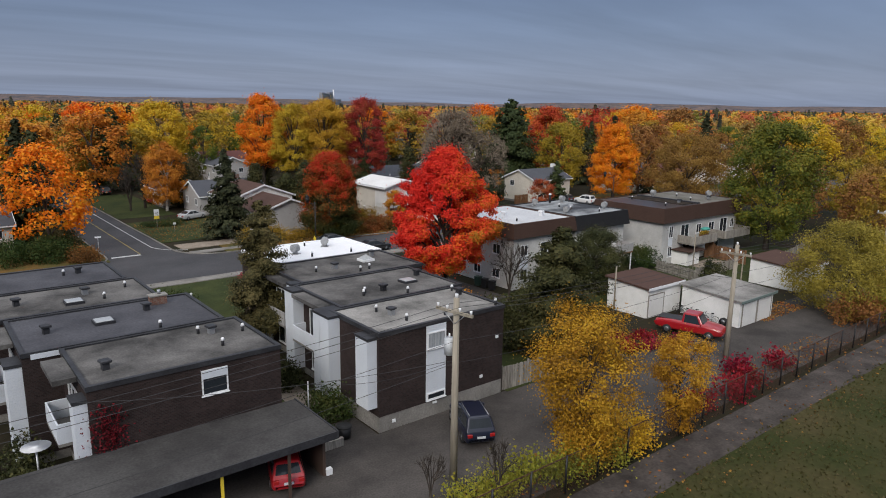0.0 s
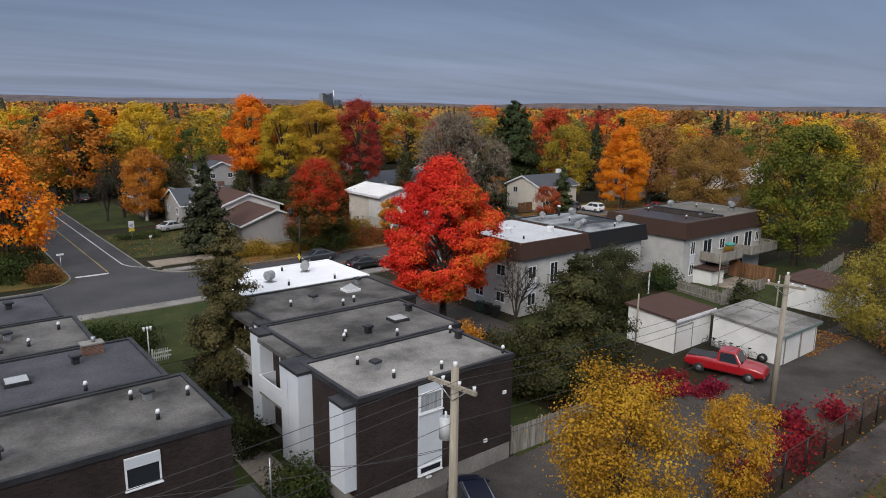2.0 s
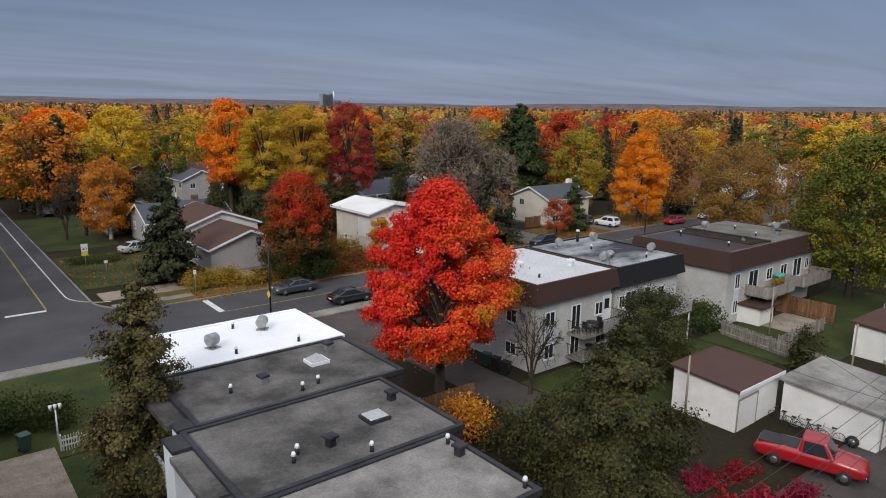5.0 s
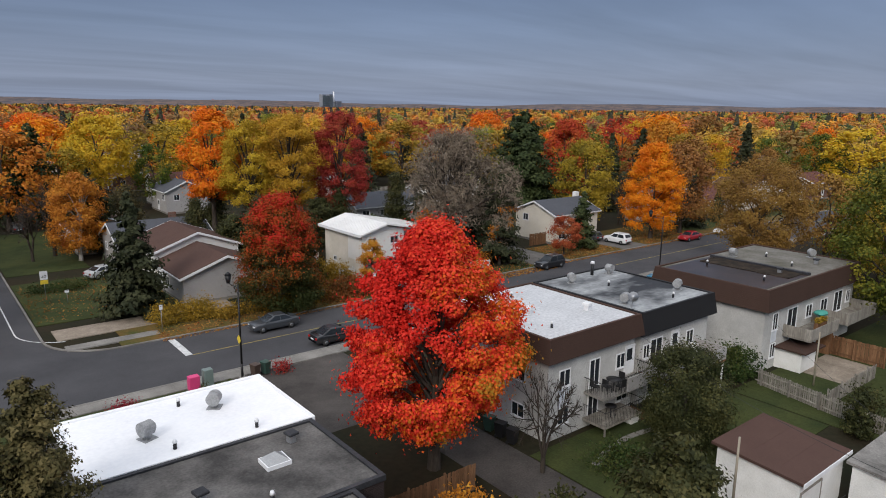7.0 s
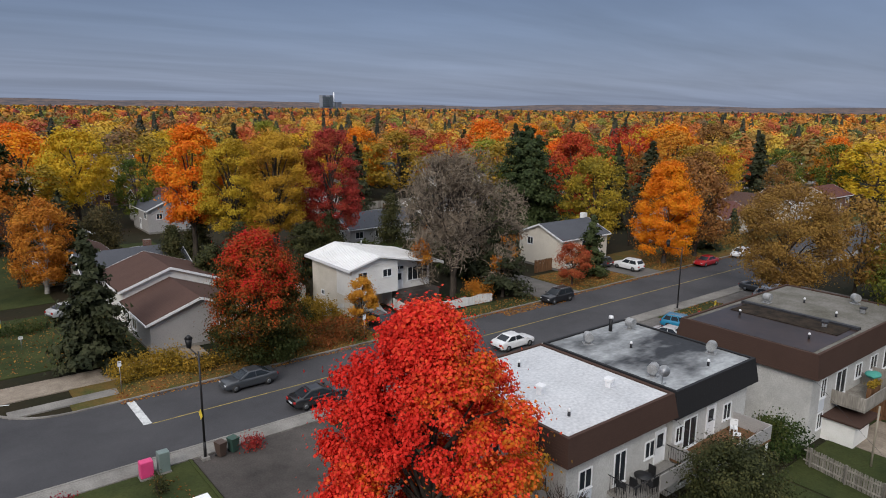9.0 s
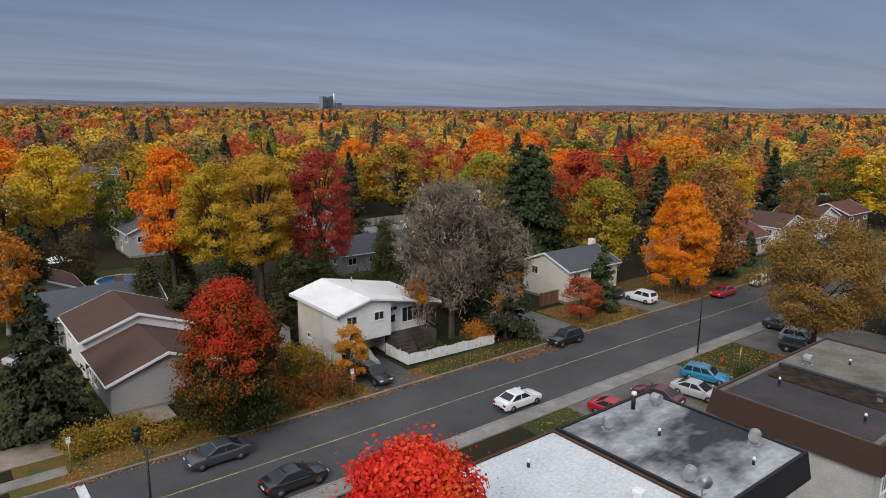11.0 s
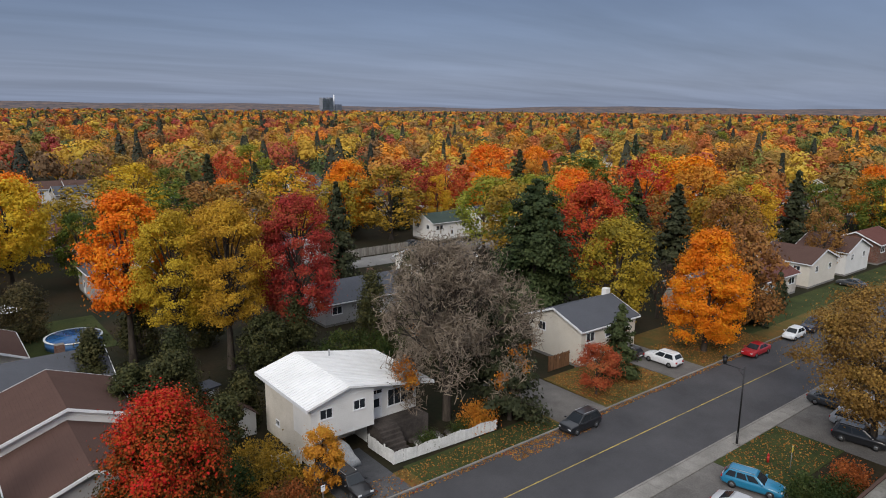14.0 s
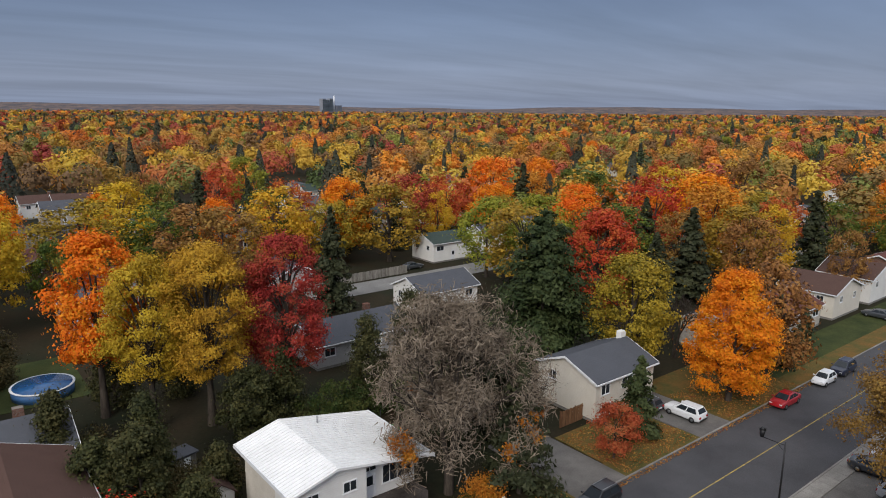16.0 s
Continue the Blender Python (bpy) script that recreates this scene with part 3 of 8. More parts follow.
def conifer(name, x, y, height, radius, mat, n=5000, leaf=0.4, seed=1, label="", z=0.0, base=0.8, group="", ragged=0.25, power=0.9):
    """A conifer: whorls of drooping boughs with sprays of needles."""
    rng = np.random.default_rng(seed)
    ob = thing(name, x, y, z, 0, label, "conifer", group)
    bm = bmesh.new()
    tube(bm, (0, 0, 0), (0, 0, height * 0.96), height * 0.02, 0.02, 8, False)
    pts, outs = [], []
    nb = int(height * 11)
    for i in range(nb):
        f = (i + rng.uniform(0, 1)) / nb
        zb = base + (height - base) * f
        ln = radius * ((1 - f) ** power) * rng.uniform(1 - ragged, 1 + ragged) + 0.15
        th = rng.uniform(0, math.tau)
        d = np.array([math.cos(th), math.sin(th), -0.22 + 0.5 * f])
        tube(bm, (0, 0, zb), tuple(np.array([0, 0, zb]) + d * ln), 0.05, 0.012, 4, False)
        k = max(6, int(n / nb * (ln / radius) * 1.9))
        s = rng.uniform(0.12, 1.05, k)
        off = rng.normal(size=(k, 3)) * np.array([0.16, 0.16, 0.13]) * (0.5 + ln * 0.45)
        pts.append(np.array([0, 0, zb]) + d * (ln * s)[:, None] + off)
        outs.append(np.array([d[0], d[1], 0.9]) + off * 1.2 / (0.2 + ln * 0.2))
    t = new("trunk", finish(bm, "trunk", BARK, True))
    t.parent = ob
    c = new("crown", quads("crown", np.concatenate(pts), leaf, mat, rng, 0.45, 1.5, out=np.concatenate(outs), scatter=0.55))
    c.parent = ob
    return ob


def shrub(name, x, y, sx, sy, h, mat, n=1500, leaf=0.14, seed=1, label="", z=0.0, category="shrub", turn=0.0, kind="", clumps=40):
    """A hedge or bush: stems and leaves through an uneven rounded block."""
    rng = np.random.default_rng(seed)
    ob = thing(name, x, y, z, turn, label, category, kind=kind)
    u = rng.uniform(-1, 1, (clumps, 3))
    u[:, 2] = rng.uniform(0.12, 1, clumps)
    sc = np.array([sx, sy, h])
    cen = u * sc * (1 - 0.1 * rng.random((clumps, 1)))
    edge = 1 - 0.28 * np.clip(np.abs(u[:, 0]) ** 4 + np.abs(u[:, 1]) ** 4, 0, 1)
    cen[:, 2] *= edge
    k = rng.integers(0, clumps, n)
    pts = cen[k] + rng.normal(size=(n, 3)) * np.minimum(0.35, 0.35 * min(sx, sy, h) + 0.06)
    pts[:, 2] = np.abs(pts[:, 2])
    bm = bmesh.new()
    for c in cen[:10]:
        tube(bm, (c[0] * 0.5, c[1] * 0.5, 0), tuple(c), 0.03, 0.008, 4, False)
    t = new("woody_base", finish(bm, "woody_base", BARK, True))
    t.parent = ob
    c = new("foliage", quads("foliage", pts, leaf, mat, rng))
    c.parent = ob
    return ob


def bare_tree(name, x, y, height, radius, seed, label, leaves=None, n=0, depth=5, z=0.0, twig=None, cards=0):
    """A leafless tree: forked limbs down to twigs, with a few leaves left."""
    rng = np.random.default_rng(seed)
    ob = thing(name, x, y, z, 0, label, "tree")
    bm = bmesh.new()
    ends = []

    def grow(p, d, ln, r, k):
        q = p + d * ln
        tube(bm, p, q, r, r * 0.68, 6 if k > 3 else 4 if k > 1 else 3, False)
        if k == 0:
            ends.append(q)
            return
        for _ in range(3 if k > 1 else 4):
            e = (d + Vector(rng.normal(size=3)) * 0.46 + Vector((0, 0, 0.12))).normalized()
            grow(q, e, ln * rng.uniform(0.62, 0.86), r * 0.6, k - 1)

    for i in range(5):
        d = Vector((math.cos(i * 1.6 + seed), math.sin(i * 1.6 + seed), 0)) * 0.34 + Vector((0, 0, 1))
        grow(Vector((0, 0, height * 0.1)), d.normalized(), height * 0.21, height * 0.016, depth)
    tube(bm, (0, 0, 0), (0, 0, height * 0.12), height * 0.03, height * 0.026, 8, False)
    pts = np.array([list(e) for e in ends])
    # scale the fork work to the wanted size
    k = radius / np.percentile(np.hypot(pts[:, 0], pts[:, 1]), 92)
    kz = height / np.percentile(pts[:, 2], 98)
    for v in bm.verts:
        v.co.x, v.co.y, v.co.z = v.co.x * k, v.co.y * k, v.co.z * kz
    t = new("trunk", finish(bm, "trunk", BARK, True))
    t.parent = ob
    pts = pts * np.array([k, k, kz])
    if n:
        low = pts[pts[:, 2] < height * 0.45] if leaves else pts
        src = low[rng.integers(0, len(low), n)] + rng.normal(size=(n, 3)) * 0.25
        c = new("crown", quads("crown", src, 0.22, leaves, rng))
        c.parent = ob
    if cards:
        src = pts[rng.integers(0, len(pts), cards)] * np.where(rng.random(cards) < 0.4, 0.58, 1.0)[:, None] ** np.array([0.25, 0.25, 1]) + rng.normal(size=(cards, 3)) * np.array([0.45, 0.45, 0.4])
        c = new("crown", quads("crown", src, 0.8, twig or TWIG, rng, long=1.2, wide=0.045, droop=-0.3))
        c.parent = ob
    return ob

# ---------------------------------------------------------------- ground and roads
bm = bmesh.new()
N_RING = 64
rings = (0, 60, 150, 300, 600, 1200, 2400, 4800)
prev = None
for ri, rad in enumerate(rings):
    if rad == 0:
        cur = [bm.verts.new((40, 60, 0))]
    else:
        cur = [bm.verts.new((40 + rad * math.cos(i * math.tau / N_RING), 60 + rad * math.sin(i * math.tau / N_RING), 0)) for i in range(N_RING)]
    if prev and len(prev) == 1:
        for i in range(N_RING):
            bm.faces.new((prev[0], cur[i], cur[(i + 1) % N_RING]))
    elif prev:
        for i in range(N_RING):
            bm.faces.new((prev[i], cur[i], cur[(i + 1) % N_RING], prev[(i + 1) % N_RING]))
    prev = cur
tagged(new("ground", finish(bm, "ground", GROUND)), "dark soil and grass strewn with autumn leaves", "ground", kind="structure")

Y_S, Y_C, Y_N = 72.8, 78.2, 83.6   # kerbs and middle of the main road
X_L, X_R = 18.4, 26.2              # kerbs of the side street
structure("road_main", ASPHALT, "grey asphalt residential street with worn paint", (-120, 420, Y_S, Y_N, -0.3, 0.015))
bm = bmesh.new()
box(bm, X_L, X_R, Y_N, 260, -0.3, 0.015)
for cx, sx in ((X_R, 1), (X_L, -1)):
    # flared corners of the junction
    pts = [(cx, Y_N - 0.02, 0)]
    R = 5.5
    for i in range(9):
        a = math.radians(i * 90 / 8)
        pts.append((cx + sx * (R - R * math.cos(math.pi / 2 - a)), Y_N + R - R * math.sin(math.pi / 2 - a), 0))
    prism(bm, [(p[0], p[1], -0.3) for p in pts], (0, 0, 0.311))
tagged(new("road_side", finish(bm, "road_side", ASPHALT)), "grey asphalt side street joining at a junction", "road", kind="structure")


def stripe(name, mat, label, *bs):
    return structure(name, mat, label, *[(a, b, c, d, 0.0, 0.021) for a, b, c, d in bs])


stripe("marking_centre", LINEYELLOW, "worn yellow centre line on asphalt", (36, 400, Y_C - 0.06, Y_C + 0.06), (-110, 12, Y_C - 0.06, Y_C + 0.06))
stripe("marking_side_centre", LINEYELLOW, "worn yellow centre line on asphalt", (22.2, 22.34, 88.8, 230))
stripe("marking_stop_bars", LINEWHITE, "worn white stop bars painted on asphalt", (35.4, 36.0, Y_C + 0.1, Y_N - 0.4), (18.8, 22.2, 88.2, 88.75), (12.6, 13.2, Y_S + 0.4, Y_C - 0.1))
bm = bmesh.new()
for i in range(40):
    y = 93 + i * 2.0
    box(bm, 24.5, 24.62, y, y + 2.0, 0, 0.021)
for i in range(8):
    a0, a1 = math.radians(i * 9), math.radians(i * 9 + 9)
    p = [(24.5 + 5 - 5 * math.cos(a), 93 - 5 * math.sin(a)) for a in (a0, a1)]
    q = [(24.62 + 4.88 - 4.88 * math.cos(a), 93 - 4.88 * math.sin(a)) for a in (a0, a1)]
    prism(bm, [(p[0][0], p[0][1], 0), (p[1][0], p[1][1], 0), (q[1][0], q[1][1], 0), (q[0][0], q[0][1], 0)], (0, 0, 0.021))
tagged(new("marking_cycle_lane", finish(bm, "marking_cycle_lane", LINEWHITE)), "white cycle lane edge line on side street", "marking", kind="structure")

structure("kerb_south", CONCRETE, "pale concrete kerb beside the street", (-120, 420, Y_S - 0.18, Y_S, -0.2, 0.13))
structure("kerb_north", CONCRETE, "pale concrete kerb beside the street", (X_R + 5.5, 420, Y_N, Y_N + 0.18, -0.2, 0.12), (-120, X_L - 5.5, Y_N, Y_N + 0.18, -0.2, 0.12))
structure("kerb_side", CONCRETE, "pale concrete kerb beside the side street", (X_R, X_R + 0.18, Y_N + 5.5, 250, -0.2, 0.12), (X_L - 0.18, X_L, Y_N + 5.5, 250, -0.2, 0.12))
for nm, cx, sx in (("kerb_corner_1", X_R, 1), ("kerb_corner_2", X_L, -1)):
    bm = bmesh.new()
    for i in range(8):
        a0, a1 = math.radians(i * 90 / 8), math.radians((i + 1) * 90 / 8)
        q = []
        for a, rr in ((a0, 5.5), (a1, 5.5), (a1, 5.3), (a0, 5.3)):
            q.append((cx + sx * (5.5 - rr * math.cos(a)), Y_N + 5.5 - rr * math.sin(a), -0.2))
        prism(bm, q, (0, 0, 0.32))
    tagged(new(nm, finish(bm, nm, CONCRETE)), "curved pale concrete kerb at the junction", "kerb", kind="structure")

# south pavement, one slab after another
pave = structure("pavement_south", CONCRETE, "concrete pavement of square slabs beside the street", (-120, 420, Y_S - 1.75, Y_S - 0.2, -0.2, 0.105))
structure("verge_north", LEAFY, "grass verge strewn with fallen leaves", (X_R + 5.5, 400, Y_N + 0.19, Y_N + 3.0, -0.2, 0.1))
structure("pavement_corner", CONCRETE, "concrete pavement corner with driveway apron", (27.6, 35.4, 85.2, 86.6, -0.2, 0.112))

# back lane, fence strip and field
structure("road_lane", OLDASPHALT, "cracked worn asphalt back lane", (-40, 95, 20.6, 29.8, -0.3, 0.012), (15.6, 42.6, 29.8, 30.79, -0.3, 0.012))
structure("road_lane_yard", OLDASPHALT, "worn asphalt parking yard beside the lane", (15.6, 20.0, 30.8, 33.5, -0.3, 0.011), (-30, 15.6, 27.0, 32.2, -0.3, 0.0105))
structure("gravel_strip", GRAVEL, "grey gravel strip along the fence", (-60, 130, 17.0, 19.6, -0.3, 0.03))
structure("ground_field", ROUGHGRASS, "rough grass field with bare patches", (-80, 160, -60, 17.0, -0.3, 0.045))
structure("driveway_mid", OLDASPHALT, "asphalt driveway between townhouses and apartments", (42.6, 46.6, 36, Y_S - 1.76, -0.3, 0.013), (36.6, 42.6, 58.5, Y_S - 1.76, -0.3, 0.0125))
structure("lawn_corner", GRASS, "green lawn beside the white-roofed townhouse", (14.8, 33.4, 56.4, Y_S - 1.76, -0.2, 0.05), (33.4, 36.3, 48, Y_S - 1.76, -0.2, 0.05), (36.3, 36.5, 58, Y_S - 1.76, -0.2, 0.12))
structure("lawn_court", GRASS, "shaded lawn court between the townhouse rows", (15.2, 20.0, 33.6, 56.3, -0.2, 0.045))
structure("lawn_yards", GRASS, "small back lawn behind the townhouses", (30.3, 36.0, 30.6, 48, -0.2, 0.04))
structure("lawn_apartments", GRASS, "green backyard lawn of the apartments", (46.7, 66, 38.8, 48.4, -0.2, 0.045), (66.2, 96, 36.0, 46.0, -0.2, 0.047))
structure("patio_apartment", PAVER, "pale paved patio behind the apartment building", (74.5, 80.5, 41.0, 45.0, -0.1, 0.07))
structure("lawn_front", GRASS, "front lawn between parking areas and street", (66.6, 72.6, 60, Y_S - 1.76, -0.2, 0.06), (89.6, 101, 64.8, Y_S - 1.76, -0.2, 0.06))
structure("parking_apartments", PARKING, "asphalt parking in front of the apartments", (72.6, 89.6, 59, Y_S - 1.76, -0.3, 0.03), (101, 118, 59, Y_S - 1.76, -0.3, 0.03))
structure("lawn_brown_house", GRASS, "green front lawn of the brown-roofed house", (26.5, 41, 94.4, 113, -0.2, 0.08))
structure("driveway_brown_house", PAVER, "pale paver driveway leading to the house", (27.4, 41.2, 88.6, 92.0, -0.2, 0.09), (41.0, 44.5, 90.0, 95.5, -0.2, 0.091))
structure("verge_corner", LEAFY, "leaf strewn grass corner by the kerb", (32.2, 60.8, 86.61, 88.5, -0.2, 0.095))
structure("driveway_white_house", DRIVE, "dark asphalt driveway of the white house", (60.6, 66.2, 83.8, 92.0, -0.2, 0.11))
structure("driveway_grey_house", PARKING, "worn grey driveway with concrete edges", (84.5, 91.0, 83.8, 96, -0.2, 0.112), (103.5, 109.5, 83.8, 94, -0.2, 0.112))
structure("lawn_grey_house", LEAFY, "lawn covered with fallen orange leaves", (91.3, 103.3, 83.8, 93, -0.2, 0.108), (109.7, 126, 83.8, 96, -0.2, 0.106))
structure("lawn_white_house", GRASS, "narrow lawn outside the white fence", (67.5, 84.2, 83.8, 86.9, -0.2, 0.109))
structure("road_back", surf("pale_back_street_asphalt", (0.16, 0.155, 0.15), (0.24, 0.235, 0.225), 0.2, 0.9), "pale asphalt street behind the houses", (96, 260, 152.5, 160, -0.2, 0.02))
structure("road_cross", ASPHALT, "grey asphalt street glimpsed between the gardens", (40, 96, 250, 258, -0.2, 0.02))
structure("lawn_left_far", GRASS, "green lawn across the side street", (-40, X_L - 0.2, 96, 150, -0.2, 0.04), (26.6, 36, 118, 150, -0.2, 0.045), (38, 56, 134, 150, -0.2, 0.045))
structure("bed_corner", LEAFY, "leaf covered planted corner by the junction", (-30, X_L - 0.2, 86.2, 96, -0.2, 0.07))
structure("lawn_right_far", GRASS, "front lawns along the street", (126, 200, 84.2, 92, -0.2, 0.06))

# ---------------------------------------------------------------- townhouses


def vents(spots, z, group="roof vents"):
    for i, (x, y, k) in enumerate(spots):
        if k == "box" and "white" in group:
            v = thing("roof_vent", x, y, z, 8, "square white metal roof vent with hood", "roof vent", group)
            boxes("base", v, TRIM, (-0.18, 0.18, -0.18, 0.18, 0, 0.34))
            boxes("hood", v, TRIM, (-0.27, 0.27, -0.27, 0.27, 0.34, 0.58), bevel=0.04)
        elif k == "box":
            v = thing("roof_vent", x, y, z, 8, "square grey metal roof vent with cap", "roof vent", group)
            boxes("base", v, STEEL if i % 2 else COPING, (-0.16, 0.16, -0.16, 0.16, 0, 0.36))
            boxes("cap", v, COPING, (-0.26, 0.26, -0.26, 0.26, 0.36, 0.5), bevel=0.03)
        elif k == "pipe":
            v = thing("vent_pipe", x, y, z, 0, "short roof vent pipe with pale cap", "vent pipe", group)
            tubes("pipe", v, COPING, ((0, 0, 0), (0, 0, 0.3), 0.09, 0.08))
            tubes("cap", v, TRIM, ((0, 0, 0.3), (0, 0, 0.45), 0.12, 0.07))
        elif k == "dome":
            v = thing("hooded_vent", x, y, z, 20 + 35 * (i % 3), "grey galvanised roof vent with rounded hood", "roof vent", group)
            tubes("neck", v, VENTGREY, ((0, 0, 0), (0, 0, 0.4), 0.2, 0.2), n=12)
            boxes("flashing", v, VENTGREY, (-0.34, 0.34, -0.34, 0.34, 0, 0.03))
            bm = bmesh.new()
            tube(bm, (-0.32, 0, 0.52), (0.24, 0, 0.52), 0.34, 0.34, 16)
            tube(bm, (0.24, 0, 0.52), (0.34, 0, 0.52), 0.34, 0.24, 16)
            part("hood", bm, VENTGREY, v, smooth=False)
        elif k == "sky":
            v = thing("skylight", x, y, z, 0, "pyramid skylight with pale glazing bars", "skylight", group)
            boxes("curb", v, TRIM, (-0.55, 0.55, -0.5, 0.5, 0, 0.18))
            bm = bmesh.new()
            b = [bm.verts.new(p) for p in ((-0.5, -0.45, 0.18), (0.5, -0.45, 0.18), (0.5, 0.45, 0.18), (-0.5, 0.45, 0.18))]
            t = bm.verts.new((0, 0, 0.55))
            for j in range(4):
                bm.faces.new((b[j], b[(j + 1) % 4], t))
            bm.faces.new(b[::-1])
            part("glazing", bm, plain("acrylic_glazing", (0.35, 0.36, 0.37), 0.15) if "acrylic_glazing" not in MATS else MATS["acrylic_glazing"], v)
        elif k == "flat":
            v = thing("skylight", x, y, z, 0, "flat square skylight on low curb", "skylight", group)
            boxes("curb", v, COPING, (-0.55, 0.55, -0.5, 0.5, 0, 0.16))
            boxes("glazing", v, plain("pale_acrylic", (0.4, 0.41, 0.42), 0.2) if "pale_acrylic" not in MATS else MATS["pale_acrylic"], (-0.48, 0.48, -0.43, 0.43, 0.16, 0.22), bevel=0.03)
        elif k == "chim":
            v = thing("chimney", x, y, z, 0, "low brick chimney with small flue", "chimney", group)
            boxes("chimney_shaft", v, BRICKRED, (-0.5, 0.5, -0.3, 0.3, 0, 0.55))
            boxes("crown", v, CONCRETE, (-0.56, 0.56, -0.36, 0.36, 0.55, 0.63))
            tubes("flue", v, STEEL, ((0.1, 0, 0.63), (0.1, 0, 0.9), 0.1, 0.12))


def flat_house(name, x0, x1, y0, y1, h, roof, wall, label, coping=None, found=0.5):
    """A flat-roofed house shell: foundation, walls, roof deck and a raised coping round it."""
    ob = thing(name, 0, 0, 0, 0, label, "house", "townhouses")
    boxes("foundation", ob, CONCRETE, (x0 + 0.02, x1 - 0.02, y0 + 0.02, y1 - 0.02, -0.3, found))
    boxes("wall", ob, wall, (x0, x1, y0, y1, found, h - 0.12))
    boxes("roof", ob, roof, (x0 + 0.12, x1 - 0.12, y0 + 0.12, y1 - 0.12, h - 0.12, h))
    c = 0.16
    for cb in ((x0 - 0.06, x1 + 0.06, y0 - 0.06, y0 + c, h - 0.16, h + 0.09), (x0 - 0.06, x1 + 0.06, y1 - c, y1 + 0.06, h - 0.16, h + 0.09), (x0 - 0.06, x0 + c, y0 + c, y1 - c, h - 0.16, h + 0.09), (x1 - c, x1 + 0.06, y0 + c, y1 - c, h - 0.16, h + 0.09)):
        boxes("coping", ob, coping or COPING, cb)
    return ob


# second row, beside the lane
T1 = flat_house("townhouse", 20.1, 29.9, 30.8, 36.3, 6.1, TARROOFLIGHT, BRICK, "dark brown brick townhouse with pale grey flat roof", found=1.0)
T2 = flat_house("townhouse", 20.9, 30.9, 36.4, 43.0, 6.15, TARROOF, BRICK, "brown brick townhouse with dark grey flat roof")
T3 = flat_house("townhouse", 21.6, 32.4, 43.1, 49.5, 6.2, TARROOF, BRICK, "brown brick townhouse with weathered grey flat roof")
T4 = flat_house("townhouse", 22.4, 32.6, 49.6, 56.1, 6.25, WHITEROOF, BRICK, "end townhouse with bright white coated flat roof", WHITEROOF)
# first row
S1 = flat_house("townhouse", 5.35, 14.8, 32.4, 38.6, 6.1, TARROOF, BRICK, "dark brick townhouse with grey flat roof behind a carport")
S2 = flat_house("townhouse", 3.6, 14.1, 38.7, 45.4, 6.15, TARDARK, BRICK, "brick townhouse with blue-grey flat roof")
S3 = flat_house("townhouse", 2.2, 12.4, 45.5, 51.6, 6.2, TARROOF, BRICK, "brick townhouse with pale grey gravel roof")
S4 = flat_house("townhouse", 1.4, 11.8, 51.7, 58.0, 6.25, TARDARK, BRICK, "brick townhouse with dark flat roof")

# ---------------------------------------------------------------- apartments


def apartment(name, x0, x1, y0, y1, h, roof, fascia, wall, label, drop=1.5):
    ob = thing(name, 0, 0, 0, 0, label, "apartment building", "apartment buildings")
    boxes("wall", ob, wall, (x0 + 0.35, x1 - 0.35, y0 + 0.35, y1 - 0.35, -0.3, h - drop + 0.1))
    bm = bmesh.new()
    o = [(x0 + 0.1, y0 + 0.1), (x1 - 0.1, y0 + 0.1), (x1 - 0.1, y1 - 0.1), (x0 + 0.1, y1 - 0.1)]
    lo = [bm.verts.new((px + (-0.25 if px == o[0][0] else 0.25) * 0.0, py, h - drop)) for px, py in ((x0 - 0.15, y0 - 0.15), (x1 + 0.15, y0 - 0.15), (x1 + 0.15, y1 + 0.15), (x0 - 0.15, y1 + 0.15))]
    hi = [bm.verts.new((px, py, h + 0.08)) for px, py in o]
    ii = [bm.verts.new((px, py, h + 0.08)) for px, py in ((x0 + 0.3, y0 + 0.3), (x1 - 0.3, y0 + 0.3), (x1 - 0.3, y1 - 0.3), (x0 + 0.3, y1 - 0.3))]
    dn = [bm.verts.new((v.co.x, v.co.y, h - 0.1)) for v in ii]
    for i in range(4):
        j = (i + 1) % 4
        bm.faces.new((lo[i], lo[j], hi[j], hi[i]))
        bm.faces.new((hi[i], hi[j], ii[j], ii[i]))
        bm.faces.new((ii[i], ii[j], dn[j], dn[i]))
    bm.faces.new(lo[::-1])
    part("fascia", bm, fascia, ob)
    boxes("roof", ob, roof, (x0 + 0.28, x1 - 0.28, y0 + 0.28, y1 - 0.28, h - 0.25, h - 0.02))
    return ob


APA = apartment("apartment_building", 48.3, 57.85, 48.6, 59.6, 7.0, PALEROOF, FASCIABROWN, STUCCOGREY, "white two-storey apartment building with brown mansard fascia", 1.45)
APB = apartment("apartment_building", 57.9, 67.4, 48.6, 59.6, 7.0, STAINROOF, FASCIABLACK, STUCCOGREY, "apartment building with black fascia and stained grey roof", 1.6)
APC = apartment("apartment_building", 71.2, 89.3, 46.2, 57.0, 7.0, MOSSROOF, FASCIABROWN, STUCCOGREY, "long apartment building with brown fascia and mossy roof", 1.7)

# ---------------------------------------------------------------- gabled houses


